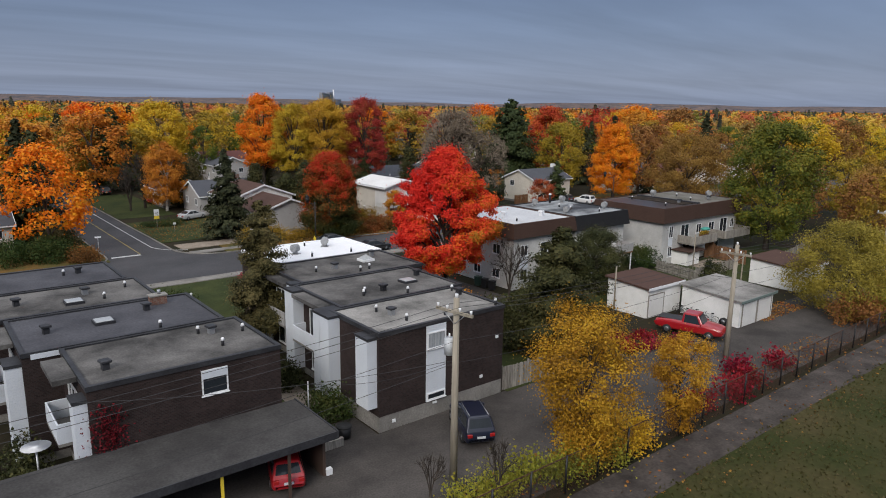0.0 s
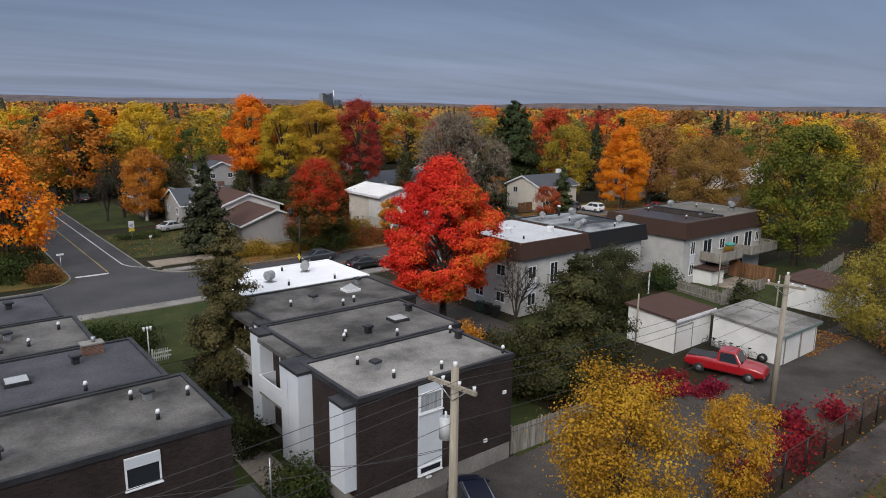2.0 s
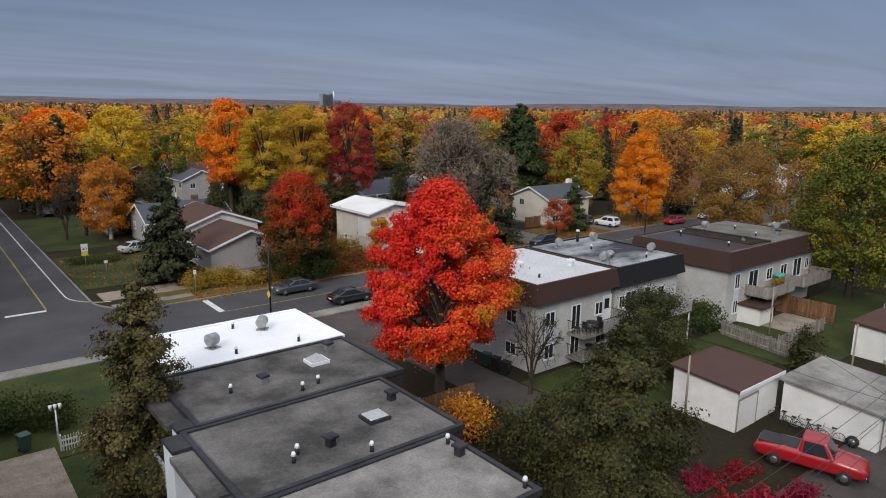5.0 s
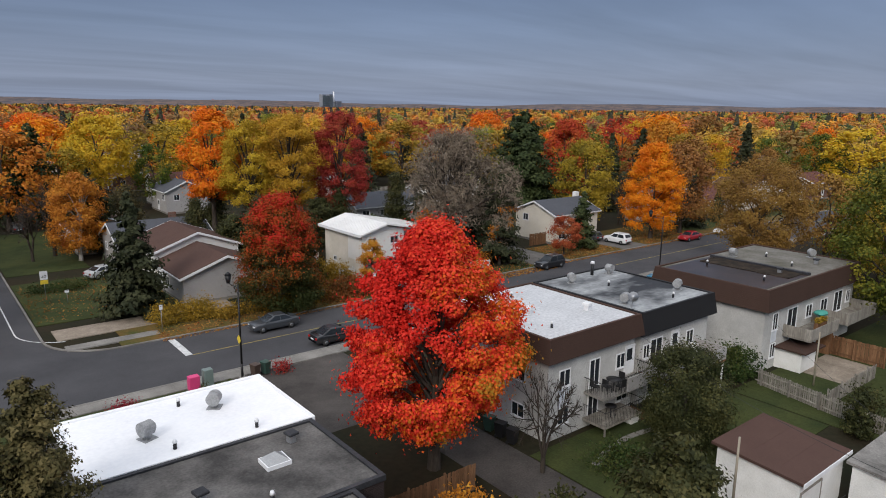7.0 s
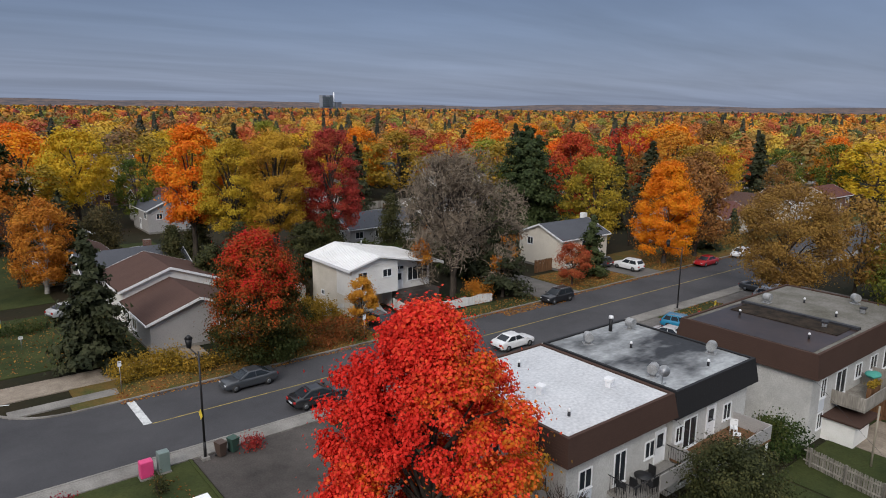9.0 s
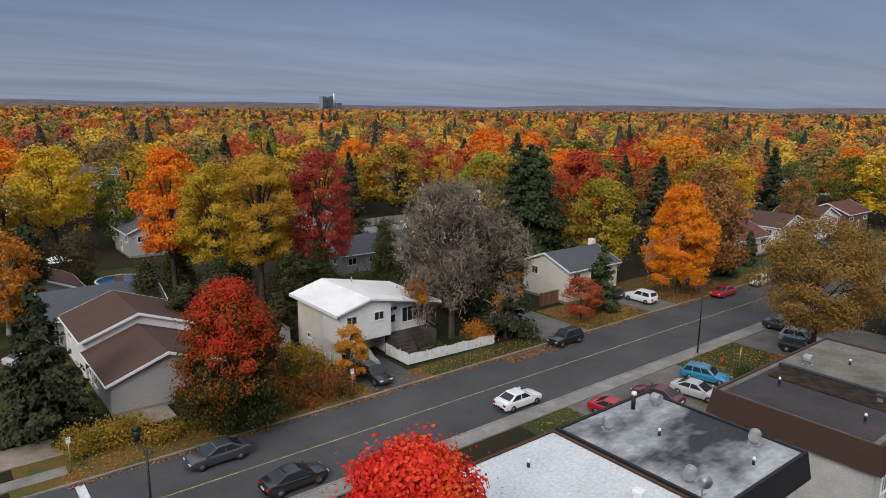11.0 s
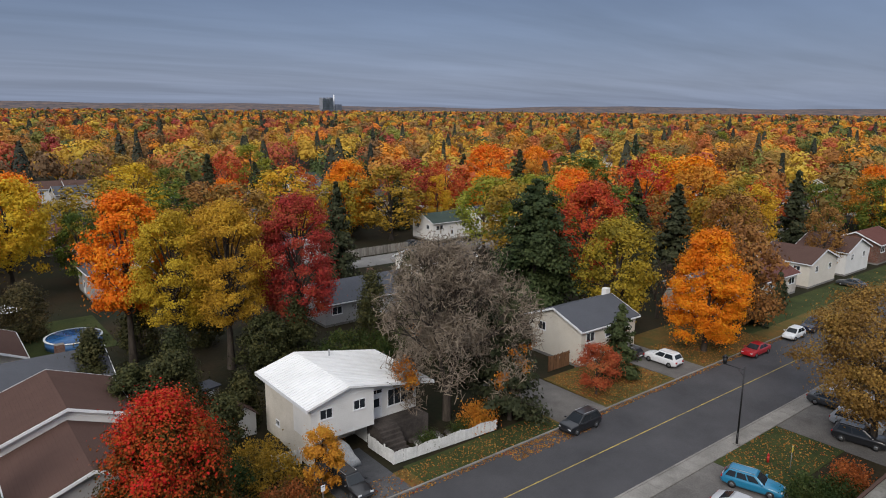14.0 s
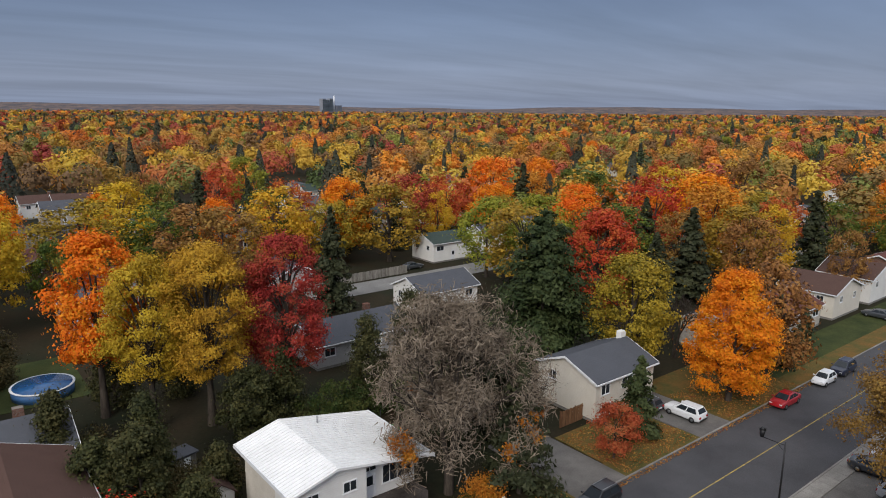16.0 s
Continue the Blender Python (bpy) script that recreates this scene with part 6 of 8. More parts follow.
UM = thing("folded_parasol", 79.3, 45.4, 2.65, 0, "folded teal parasol on the balcony", "parasol")
tubes("pole", UM, STEEL, ((0, 0, 0), (0, 0, 1.6), 0.03, 0.03))
bm = bmesh.new()
bmesh.ops.create_icosphere(bm, subdivisions=2, radius=0.7)
for v in bm.verts:
    v.co = Vector((v.co.x, v.co.y * 0.8, v.co.z * 0.35 + 1.35)) + Vector((1, 1, 1)) * noise.noise(v.co * 4) * 0.12
part("canopy", bm, TEAL, UM)
PL = thing("balcony_planter", 78.2, 44.9, 2.65, 0, "balcony planter with dry yellow plants", "planter")
boxes("trough", PL, WOODBROWN, (-0.9, 0.9, -0.15, 0.15, 0, 0.9))
o = tagged(new("foliage", quads("foliage", np.c_[irng.uniform(-0.9, 0.9, 500), irng.normal(0, 0.15, 500), irng.uniform(0.9, 1.25, 500)], 0.12, OLIVE, irng)), kind="stuff")
o.parent = PL

# ---------------------------------------------------------------- garages
def garage(x0, x1, y0, y1, h0, h1, roof, label, doors, dside="S"):
    g = thing("garage", 0, 0, 0, 0, label, "garage", "garages")
    bm = bmesh.new()
    prism(bm, [(x0, y0, 0), (x0, y1, 0), (x0, y1, h1), (x0, y0, h0)], (x1 - x0, 0, 0))
    part("wall", bm, STUCCO, g)
    bm = bmesh.new()
    prism(bm, [(x0 - 0.25, y0 - 0.25, h0 + 0.003), (x0 - 0.25, y1 + 0.25, h1 + 0.003), (x0 - 0.25, y1 + 0.25, h1 + 0.16), (x0 - 0.25, y0 - 0.25, h0 + 0.16)], (x1 - x0 + 0.5, 0, 0))
    part("roof", bm, roof, g)
    boxes("eaves_trim", g, GREENGREY if roof is TARROOFLIGHT else TRIM, (x0 - 0.27, x1 + 0.27, y0 - 0.3, y0 - 0.255, h0 - 0.08, h0 + 0.17))
    for c, w in doors:
        d = boxes("garage_door", g, SIDINGWARM, (c - w / 2, c + w / 2, y0 - 0.05, y0 - 0.003, 0.02, 2.1))
        boxes("door_frame", d, WOODGREY, (c - w / 2 - 0.09, c - w / 2 - 0.003, y0 - 0.07, y0 - 0.003, 0.02, 2.2), (c + w / 2 + 0.003, c + w / 2 + 0.09, y0 - 0.07, y0 - 0.003, 0.02, 2.2), (c - w / 2, c + w / 2, y0 - 0.07, y0 - 0.003, 2.103, 2.2))
    return g


garage(51.9, 57.2, 34.7, 39.2, 2.75, 3.05, SHINGLEBROWN, "white garage with brown roof beside the lane", ((53.2, 2.3),))
garage(56.2, 62.2, 28.2, 33.9, 2.35, 2.75, TARROOFLIGHT, "white double garage with pale grey roof", ((57.9, 2.4), (60.6, 2.4)))
garage(73.0, 79.0, 30.6, 36.0, 2.4, 2.8, SHINGLEBROWN, "white garage with brown roof behind shrubs", ((75.0, 2.4),))

# bicycles against the garage
def bicycle(x, y, turn, mat, label):
    b = thing("bicycle", x, y, 0, turn, label, "bicycle", "bicycles by the garage")
    for sx in (-0.52, 0.52):
        bm = bmesh.new()
        k = 16
        for i in range(k):
            a0, a1 = i * math.tau / k, (i + 1) * math.tau / k
            tube(bm, (sx + 0.33 * math.cos(a0), 0, 0.35 + 0.33 * math.sin(a0)), (sx + 0.33 * math.cos(a1), 0, 0.35 + 0.33 * math.sin(a1)), 0.022, 0.022, 5, False)
        for i in range(4):
            a0 = i * math.pi / 4
            tube(bm, (sx - 0.32 * math.cos(a0), 0, 0.35 - 0.32 * math.sin(a0)), (sx + 0.32 * math.cos(a0), 0, 0.35 + 0.32 * math.sin(a0)), 0.005, 0.005, 3, False)
        part("wheel", bm, RUBBER, b)
    tubes("frame", b, mat, ((-0.52, 0, 0.35), (-0.1, 0, 0.3), 0.02, 0.02), ((-0.1, 0, 0.3), (0.38, 0, 0.8), 0.02, 0.02), ((-0.2, 0, 0.8), (0.38, 0, 0.85), 0.02, 0.02), ((-0.1, 0, 0.3), (-0.2, 0, 0.88), 0.02, 0.02), ((-0.52, 0, 0.35), (-0.2, 0, 0.8), 0.015, 0.015), ((0.38, 0, 0.9), (0.52, 0, 0.35), 0.02, 0.02), n=5)
    tubes("handlebar", b, DARKSTEEL, ((0.36, -0.28, 0.98), (0.36, 0.28, 0.98), 0.016, 0.016), ((0.38, 0, 0.85), (0.36, 0, 0.98), 0.018, 0.018), n=5)
    boxes("saddle", b, RUBBER, (-0.34, -0.08, -0.07, 0.07, 0.88, 0.94))


for i, m in enumerate((DARKSTEEL, GREENGREY, BINGREEN, DARKSTEEL, STEEL)):
    bicycle(55.6 - (i % 2) * 0.35, 33.6 - i * 0.75, 84 + i * 5, m, "old bicycle leaning by the garage wall")
WHL = thing("spare_tyre", 55.75, 29.4, 0, 0, "old tyre leaning on the garage wall", "tyre")
tubes("tyre", WHL, RUBBER, ((0, 0, 0.36), (0.2, 0, 0.36), 0.36, 0.36), n=18)
tubes("rim", WHL, RIM, ((-0.012, 0, 0.36), (0.02, 0, 0.36), 0.2, 0.2), n=14)

# ---------------------------------------------------------------- white split-level house
WH = thing("white_house", 0, 0, 0, 0, "white split-level house with white ribbed metal roof", "house", "suburban houses")
bm = bmesh.new()
prism(bm, [(61.2, 91.3, 2.35), (67.4, 91.3, 2.35), (67.4, 91.3, 6.0), (64.6, 91.3, 6.6), (61.2, 91.3, 5.7)], (0, 3.4, 0))
part("wall", bm, SIDINGWARM, WH, "white upper storey overhanging the garage")
bm = bmesh.new()
prism(bm, [(61.22, 94.71, 0), (73.0, 94.71, 0), (73.0, 94.71, 5.0), (64.6, 94.71, 6.6), (61.22, 94.71, 5.7)], (0, 5.9, 0))
part("wall", bm, STUCCOBEIGE, WH, "beige rendered side wall")
bm = bmesh.new()
prism(bm, [(67.43, 92.6, 0), (73.0, 92.6, 0), (73.0, 92.6, 5.0), (67.43, 92.6, 6.05)], (0, 2.1, 0))
part("wall", bm, SIDINGWARM, WH, "white entrance wall with big window")
boxes("side_wall", WH, STUCCOBEIGE, (61.2, 61.4, 91.32, 94.7, 0, 2.345))
g = boxes("garage_door", WH, SIDINGWARM, (62.2, 65.2, 94.6, 94.7, 0.05, 2.1))
for nm, xa, za, xb, zb in (("roof", 60.6, 5.62, 64.6, 6.72), ("roof", 64.6, 6.72, 73.7, 4.95)):
    bm = bmesh.new()
    prism(bm, [(xa, 90.7, za), (xb, 90.7, zb), (xb, 90.7, zb + 0.2), (xa, 90.7, za + 0.2)], (0, 10.5, 0))
    rf = part(nm, bm, METALWHITE, WH, "white ribbed metal roof slope")
    k = int(10.5 / 0.42)
    for i in range(k):
        bm = bmesh.new()
        yy = 90.9 + i * 0.42
        prism(bm, [(xa, yy, za + 0.203), (xb, yy, zb + 0.203), (xb, yy, zb + 0.25), (xa, yy, za + 0.25)], (0, 0.06, 0))
        part("rib", bm, METALWHITE, rf)
boxes("bargeboard", WH, TRIM, (60.5, 60.597, 90.7, 101.2, 5.5, 5.84))
boxes("bargeboard", WH, TRIM, (73.703, 73.78, 90.7, 101.2, 4.86, 5.18))
for xx in (62.6, 65.9):
    window(WH, "S", xx, 91.3, 4.25, 1.25, 0.95)
window(WH, "S", 71.2, 92.6, 2.9, 3.0, 1.7, GLASS, 3)
door(WH, "S", 68.5, 92.6, 2.2, 0.95, 2.0)
window(WH, "S", 68.5, 92.6, 4.45, 1.3, 0.5)
window(WH, "S", 66.6, 94.71, 1.2, 1.4, 0.6)
window(WH, "W", 61.22, 98.0, 1.4, 0.8, 0.6)
boxes("terrace", WH, GRAVEL, (67.45, 73.0, 90.6, 92.59, 0, 2.05))
for i in range(5):
    boxes("step", WH, GRAVEL, (67.5, 69.6, 90.6 - (i + 1) * 0.3, 90.6 - i * 0.3, 0, 1.75 - i * 0.34))
tubes("stovepipe", WH, STEEL, ((67.5, 99.5, 6.3), (67.5, 99.5, 7.0), 0.08, 0.08))
SHD = thing("garden_shed", 59.0, 101.6, 0, 90, "small white garden shed with dark gable roof", "shed")
bm = bmesh.new()
prism(bm, [(-1.2, -1.1, 0), (-1.2, 1.1, 0), (-1.2, 1.1, 2.1), (-1.2, 0, 3.0), (-1.2, -1.1, 2.1)], (2.4, 0, 0))
part("wall", bm, SIDINGWARM, SHD)
for s in (1, -1):
    bm = bmesh.new()
    prism(bm, [(-1.4, 0, 3.02), (-1.4, s * 1.3, 1.96), (-1.4, s * 1.3, 2.06), (-1.4, 0, 3.12)], (2.8, 0, 0))
    part("roof", bm, SHINGLEBROWN, SHD)


def slat_fence(name, p, q, h, mat, label, w=0.13, gap=0.02, wave=0.0, rails=True, pointed=False, z=0.0):
    p, q = Vector((*p, z)), Vector((*q, z))
    d = q - p
    L = d.length
    f = thing(name, p.x, p.y, z, math.degrees(math.atan2(d.y, d.x)), label, "fence")
    bm = bmesh.new()
    if pointed:
        prism(bm, [(0, 0, 0.05), (w, 0, 0.05), (w, 0, h - 0.08), (w / 2, 0, h), (0, 0, h - 0.08)], (0, 0.022, 0))
    else:
        box(bm, 0, w, 0, 0.022, 0.05, h)
    me = finish(bm, "slat", mat)
    n = int(L / (w + gap))
    fr = random.Random(n)
    for i in range(n):
        o = new("slat", me)
        o.parent = f
        o.matrix_basis = pose(i * (w + gap), fr.uniform(-0.008, 0.008), 0, fr.uniform(-1, 1), fr.uniform(-0.8, 0.8), 0) @ Matrix.Diagonal((1, 1, 1 + wave * math.sin(i * 0.35) + fr.uniform(-0.02, 0.02), 1))
    if rails:
        boxes("rail", f, mat, (0, L, 0.024, 0.07, 0.3, 0.4))
        boxes("rail", f, mat, (0, L, 0.024, 0.07, h - 0.35, h - 0.25))
    for i in range(int(L / 2.4) + 1):
        boxes("post", f, mat, (min(i * 2.4, L), min(i * 2.4, L) + 0.1, 0.07, 0.17, 0, h + 0.05))
    return f


WHITEWOOD = surf("white_painted_boards", (0.58, 0.58, 0.57), (0.72, 0.72, 0.71), 1.5, 0.7, 0, 0.3, 10, jitter=0.06)
slat_fence("garden_fence", (67.0, 87.6), (78.6, 87.0), 1.15, WHITEWOOD, "white board garden fence with wavy top", 0.16, 0.004, 0.06, z=0.1)
slat_fence("garden_fence", (66.9, 91.6), (67.0, 87.6), 1.25, WHITEWOOD, "white board fence beside the driveway", 0.16, 0.004, 0.05, z=0.1)
slat_fence("garden_fence", (58.2, 92.8), (61.0, 92.6), 1.5, WHITEWOOD, "weathered white picket gate beside the house", 0.13, 0.05, z=0.05)
slat_fence("yard_fence", (67.2, 35.6), (69.2, 45.6), 1.35, WOODGREY, "grey weathered picket yard fence", 0.12, 0.04, pointed=True)
slat_fence("yard_fence", (69.2, 40.2), (78.0, 40.2), 1.3, WOODGREY, "grey weathered picket fence beside the patio", 0.12, 0.04, pointed=True)
slat_fence("yard_fence", (30.1, 30.9), (37.5, 30.6), 1.7, WOODGREY, "dark weathered board fence behind the townhouse", 0.14, 0.02)
slat_fence("yard_fence", (34.5, 47.6), (41.5, 47.6), 1.7, WOODBROWN, "brown board fence of the back garden", 0.14, 0.015)
slat_fence("yard_fence", (80.9, 40.5), (81.0, 46.0), 1.8, WOODBROWN, "tall brown board privacy fence", 0.14, 0.01)
slat_fence("yard_fence", (93.5, 94.2), (97.2, 94.2), 1.9, WOODBROWN, "brown board gate beside the cream house", 0.14, 0.01)
slat_fence("yard_fence", (97.5, 160.6), (121, 161.0), 1.8, WOODGREY, "grey board fence along the back street", 0.3, 0.01)
slat_fence("yard_fence", (86, 38), (98, 40), 1.6, WOODGREY, "grey weathered board yard fence", 0.16, 0.02)
bx = thing("orange_sign", 37.2, 30.55, 0, 0, "small orange plastic sign on the fence", "sign")
boxes("plate", bx, ORANGE, (-0.22, 0.22, -0.03, 0.0, 1.0, 1.55))

# chain fence along the lane: posts, rails and wires
CF = thing("chain_link_fence", 14.0, 19.9, 0, 0, "rusty chain-link fence along the lane", "fence")
bm = bmesh.new()
tube(bm, (0, 0, 0), (0, 0, 2.1), 0.055, 0.055, 8)
post_me = finish(bm, "post", DARKSTEEL, True)
bm = bmesh.new()
tube(bm, (0, 0, 2.05), (2.5, 0, 2.05), 0.03, 0.03, 5)
for i in range(17):
    u = i * 0.15
    tube(bm, (u, 0.0, 0.05), (min(2.5, u + 2.0), 0.0, 0.05 + (min(2.5, u + 2.0) - u)), 0.005, 0.005, 3, False)
    tube(bm, (u, 0.012, 2.05), (min(2.5, u + 2.0), 0.012, 2.05 - (min(2.5, u + 2.0) - u)), 0.005, 0.005, 3, False)
for i in range(1, 14):
    u = i * 0.15
    tube(bm, (0, 0, 0.05 + u), (2.0 - u, 0, 2.05), 0.005, 0.005, 3, False)
    tube(bm, (0, 0.012, 2.05 - u), (2.0 - u, 0.012, 0.05), 0.005, 0.005, 3, False)
mesh_me = finish(bm, "mesh_panel", RUST)
for i in range(24):
    o = new("post", post_me)
    o.parent, o.location = CF, (i * 2.5, 0, 0)
    o = new("mesh_panel", mesh_me)
    o.parent, o.location = CF, (i * 2.5, 0, 0)

# ---------------------------------------------------------------- poles, lamps, cables
def utility_pole(x, y, h, turn, label, transformer=False):
    p = thing("utility_pole", x, y, 0, turn, label, "utility pole", "utility poles")
    tubes("pole", p, WOODPOLE, ((0, 0, 0), (0, 0, h), 0.21, 0.15), n=12)
    boxes("crossarm", p, WOODPOLE, (-1.15, 1.15, 0.1, 0.22, h - 0.75, h - 0.6))
    for u in (-1.05, -0.35, 0.45, 1.05):
        i = tubes("insulator", p, TRIM, ((u, 0.16, h - 0.6), (u, 0.16, h - 0.42), 0.05, 0.07))
    tubes("pole_cap", p, TRIM, ((0, 0, h), (0, 0, h + 0.2), 0.07, 0.09))
    tubes("brace", p, STEEL, ((-0.7, 0.18, h - 0.72), (0, 0.14, h - 1.3), 0.02, 0.02), ((0.7, 0.18, h - 0.72), (0, 0.14, h - 1.3), 0.02, 0.02))
    if transformer:
        t = tubes("transformer", p, plain("pale_grey_enamel", (0.5, 0.52, 0.54), 0.4), ((0.42, 0, h - 3.0), (0.42, 0, h - 2.15), 0.25, 0.25), n=14)
        tubes("bushing", t, TRIM, ((0.42, 0, h - 2.15), (0.42, 0, h - 1.9), 0.06, 0.04))
        boxes("bracket", t, STEEL, (0.1, 0.25, -0.06, 0.06, h - 2.9, h - 2.3))
    return p


utility_pole(20.3, 24.2, 9.8, 100, "weathered wooden utility pole with grey transformer", True)
utility_pole(48.4, 25.0, 9.0, 100, "weathered wooden utility pole with crossarm")
utility_pole(82.0, 26.0, 9.0, 100, "weathered wooden utility pole beside the lane")
utility_pole(-14.0, 23.6, 9.5, 100, "weathered wooden utility pole beside the lane")


def cable(p, q, sag, r=0.012, label="thin overhead cable between poles"):
    p, q = Vector(p), Vector(q)
    bm = bmesh.new()
    n = 14
    side = Vector((-(q - p).y, (q - p).x, 0)).normalized() * r
    rise = Vector((0, 0, r))
    prev = None
    for i in range(n + 1):
        c = p.lerp(q, i / n) - Vector((0, 0, sag * 4 * (i / n) * (1 - i / n)))
        ring = [bm.verts.new(c + o) for o in (side, rise, -side, -rise)]
        if prev:
            for j in range(4):
                bm.faces.new((prev[j], prev[(j + 1) % 4], ring[(j + 1) % 4], ring[j]))
        prev = ring
    tagged(new("overhead_cable", finish(bm, "overhead_cable", WIRE)), label, "cable", "overhead cables")


for dy, dz in ((-1.0, -0.4), (-0.3, -0.4), (0.45, -0.4), (0.0, -2.2), (0.1, -3.4)):
    cable((-14, 23.6 + dy, 9.5 + dz), (20.3, 24.2 + dy, 9.8 + dz), 0.5)
    cable((20.3, 24.2 + dy, 9.8 + dz), (48.4, 25.0 + dy, 9.0 + dz), 0.5)
    cable((48.4, 25.0 + dy, 9.0 + dz), (82, 26.0 + dy, 9.0 + dz), 0.6)
cable((20.3, 24.2, 6.6), (4.9, 32.3, 5.6), 0.4, label="service cable from pole to house")
cable((20.3, 24.2, 6.6), (16.8, 33.0, 3.2), 0.5, label="service cable from pole to house")
cable((48.4, 25.0, 6.4), (57.8, 48.5, 5.4), 0.8, label="service cable from pole to apartments")
cable((48.4, 25.0, 6.4), (71.2, 46.2, 5.2), 0.8, label="service cable from pole to apartments")
PS = thing("service_post", 16.8, 33.2, 0, 0, "thin grey steel service post", "post")
tubes("pole", PS, STEEL, ((0, 0, 0), (0, 0, 3.3), 0.05, 0.04))
for x, y, h in ((50.6, 37.4, 4.6), (72.4, 42.6, 4.4), (66.5, 33.6, 4.6)):
    PQ = thing("yard_pole", x, y, 0, 0, "thin weathered wooden yard pole", "pole", "yard poles")
    tubes("pole", PQ, WOODPOLE, ((0, 0, 0), (0, 0, h), 0.08, 0.06))


def street_lamp(x, y, h, sign=False, arm=1.9):
    s = thing("street_lamp", x, y, 0.1, 0, "black street lamp with curved lantern arm", "street lamp", "street lamps")
    tubes("pole", s, DARKSTEEL, ((0, 0, 0), (0, 0, 1.2), 0.11, 0.1), ((0, 0, 1.2), (0, 0, h), 0.085, 0.06), n=10)
    tubes("arm", s, DARKSTEEL, ((0, 0, h - 0.3), (0, arm, h - 0.3), 0.04, 0.035), ((0, 0, h - 0.9), (0, 0.7, h - 0.3), 0.025, 0.025))
    l = tubes("lantern", s, DARKSTEEL, ((0, arm, h - 0.3), (0, arm, h + 0.35), 0.16, 0.26), n=8)
    tubes("lantern_roof", l, DARKSTEEL, ((0, arm, h + 0.353), (0, arm, h + 0.6), 0.3, 0.05), n=8)
    boxes("base_plinth", s, CONCRETE, (-0.25, 0.25, -0.25, 0.25, -0.1, 0.12))
    if sign:
        bm = bmesh.new()
        c = 0.38
        prism(bm, [(-0.14, -c, 3.2), (-0.14, 0, 3.2 - c), (-0.14, c, 3.2), (-0.14, 0, 3.2 + c)], (0.02, 0, 0))
        part("warning_sign", bm, YELLOW, s, "yellow diamond warning sign")
    return s


street_lamp(37.3, 70.6, 7.6, True)
street_lamp(94.2, 71.4, 7.6)
street_lamp(150, 71.4, 7.6)


def road_sign(x, y, h, mat, w, hh, label, bars=0, turn=0):
    s = thing("road_sign", x, y, 0, turn, label, "sign", "road signs")
    tubes("post", s, STEEL, ((0, 0.03, 0), (0, 0.03, h), 0.03, 0.03))
    boxes("plate", s, mat, (-w / 2, w / 2, -0.02, 0.0, h - hh, h))
    for i in range(bars):
        boxes("bar", s, DARKSTEEL, (-w * 0.3, w * 0.3, -0.026, -0.021, h - hh * (0.3 + 0.3 * i), h - hh * (0.18 + 0.3 * i)))
    return s


sg = road_sign(28.9, 104.5, 3.2, TRIM, 0.75, 0.95, "white speed limit sign with yellow tab", 0)
boxes("tab", sg, YELLOW, (-0.37, 0.37, -0.02, 0, 1.75, 2.2))
fc = bpy.data.curves.new("digits", "FONT")
fc.body, fc.size, fc.align_x, fc.extrude = "40", 0.5, "CENTER", 0.003
fo = bpy.data.objects.new("digits", fc)
fm = bpy.data.meshes.new_from_object(fo)
bpy.data.objects.remove(fo)
fm.materials.append(DARKSTEEL)
dg = new("digits", fm)
dg.parent = sg
dg.matrix_basis = pose(0, -0.024, 2.4, 90, 0, 0)
road_sign(93.0, 66.0, 2.6, YELLOW, 0.5, 0.5, "small yellow road sign on steel post", 1, 10)
road_sign(35.6, 85.4, 2.8, TRIM, 0.3, 0.45, "narrow parking sign on steel post", 1)
road_sign(58.6, 84.6, 2.7, TRIM, 0.35, 0.5, "white parking sign on steel post", 1)
road_sign(17.6, 89.0, 2.8, TRIM, 0.7, 0.2, "street name sign at the junction", 1)
road_sign(30.5, 101.5, 1.5, TRIM, 0.4, 0.3, "small white lawn sign", 1)
HY = thing("fire_hydrant", 93.4, 68.1, 0.06, 0, "red fire hydrant on the grass", "hydrant")
tubes("barrel", HY, REDPAINT, ((0, 0, 0), (0, 0, 0.65), 0.12, 0.1), n=10)
tubes("bonnet", HY, REDPAINT, ((0, 0, 0.65), (0, 0, 0.82), 0.14, 0.04), n=10)
tubes("outlet", HY, REDPAINT, ((-0.2, 0, 0.5), (0.2, 0, 0.5), 0.06, 0.06))
PB = thing("utility_box", 33.5, 70.5, 0.05, 0, "pink wrapped utility cabinet beside the pavement", "cabinet")
boxes("cabinet", PB, PINK, (-0.4, 0.4, -0.3, 0.3, 0.12, 1.2), bevel=0.04)
boxes("base", PB, CONCRETE, (-0.45, 0.45, -0.35, 0.35, 0, 0.12))
PB = thing("utility_box", 34.6, 70.6, 0.05, 0, "grey-green utility cabinet beside the pavement", "cabinet")
boxes("cabinet", PB, GREENGREY, (-0.35, 0.35, -0.3, 0.3, 0.1, 1.45), bevel=0.03)
boxes("base", PB, CONCRETE, (-0.4, 0.4, -0.35, 0.35, 0, 0.1))


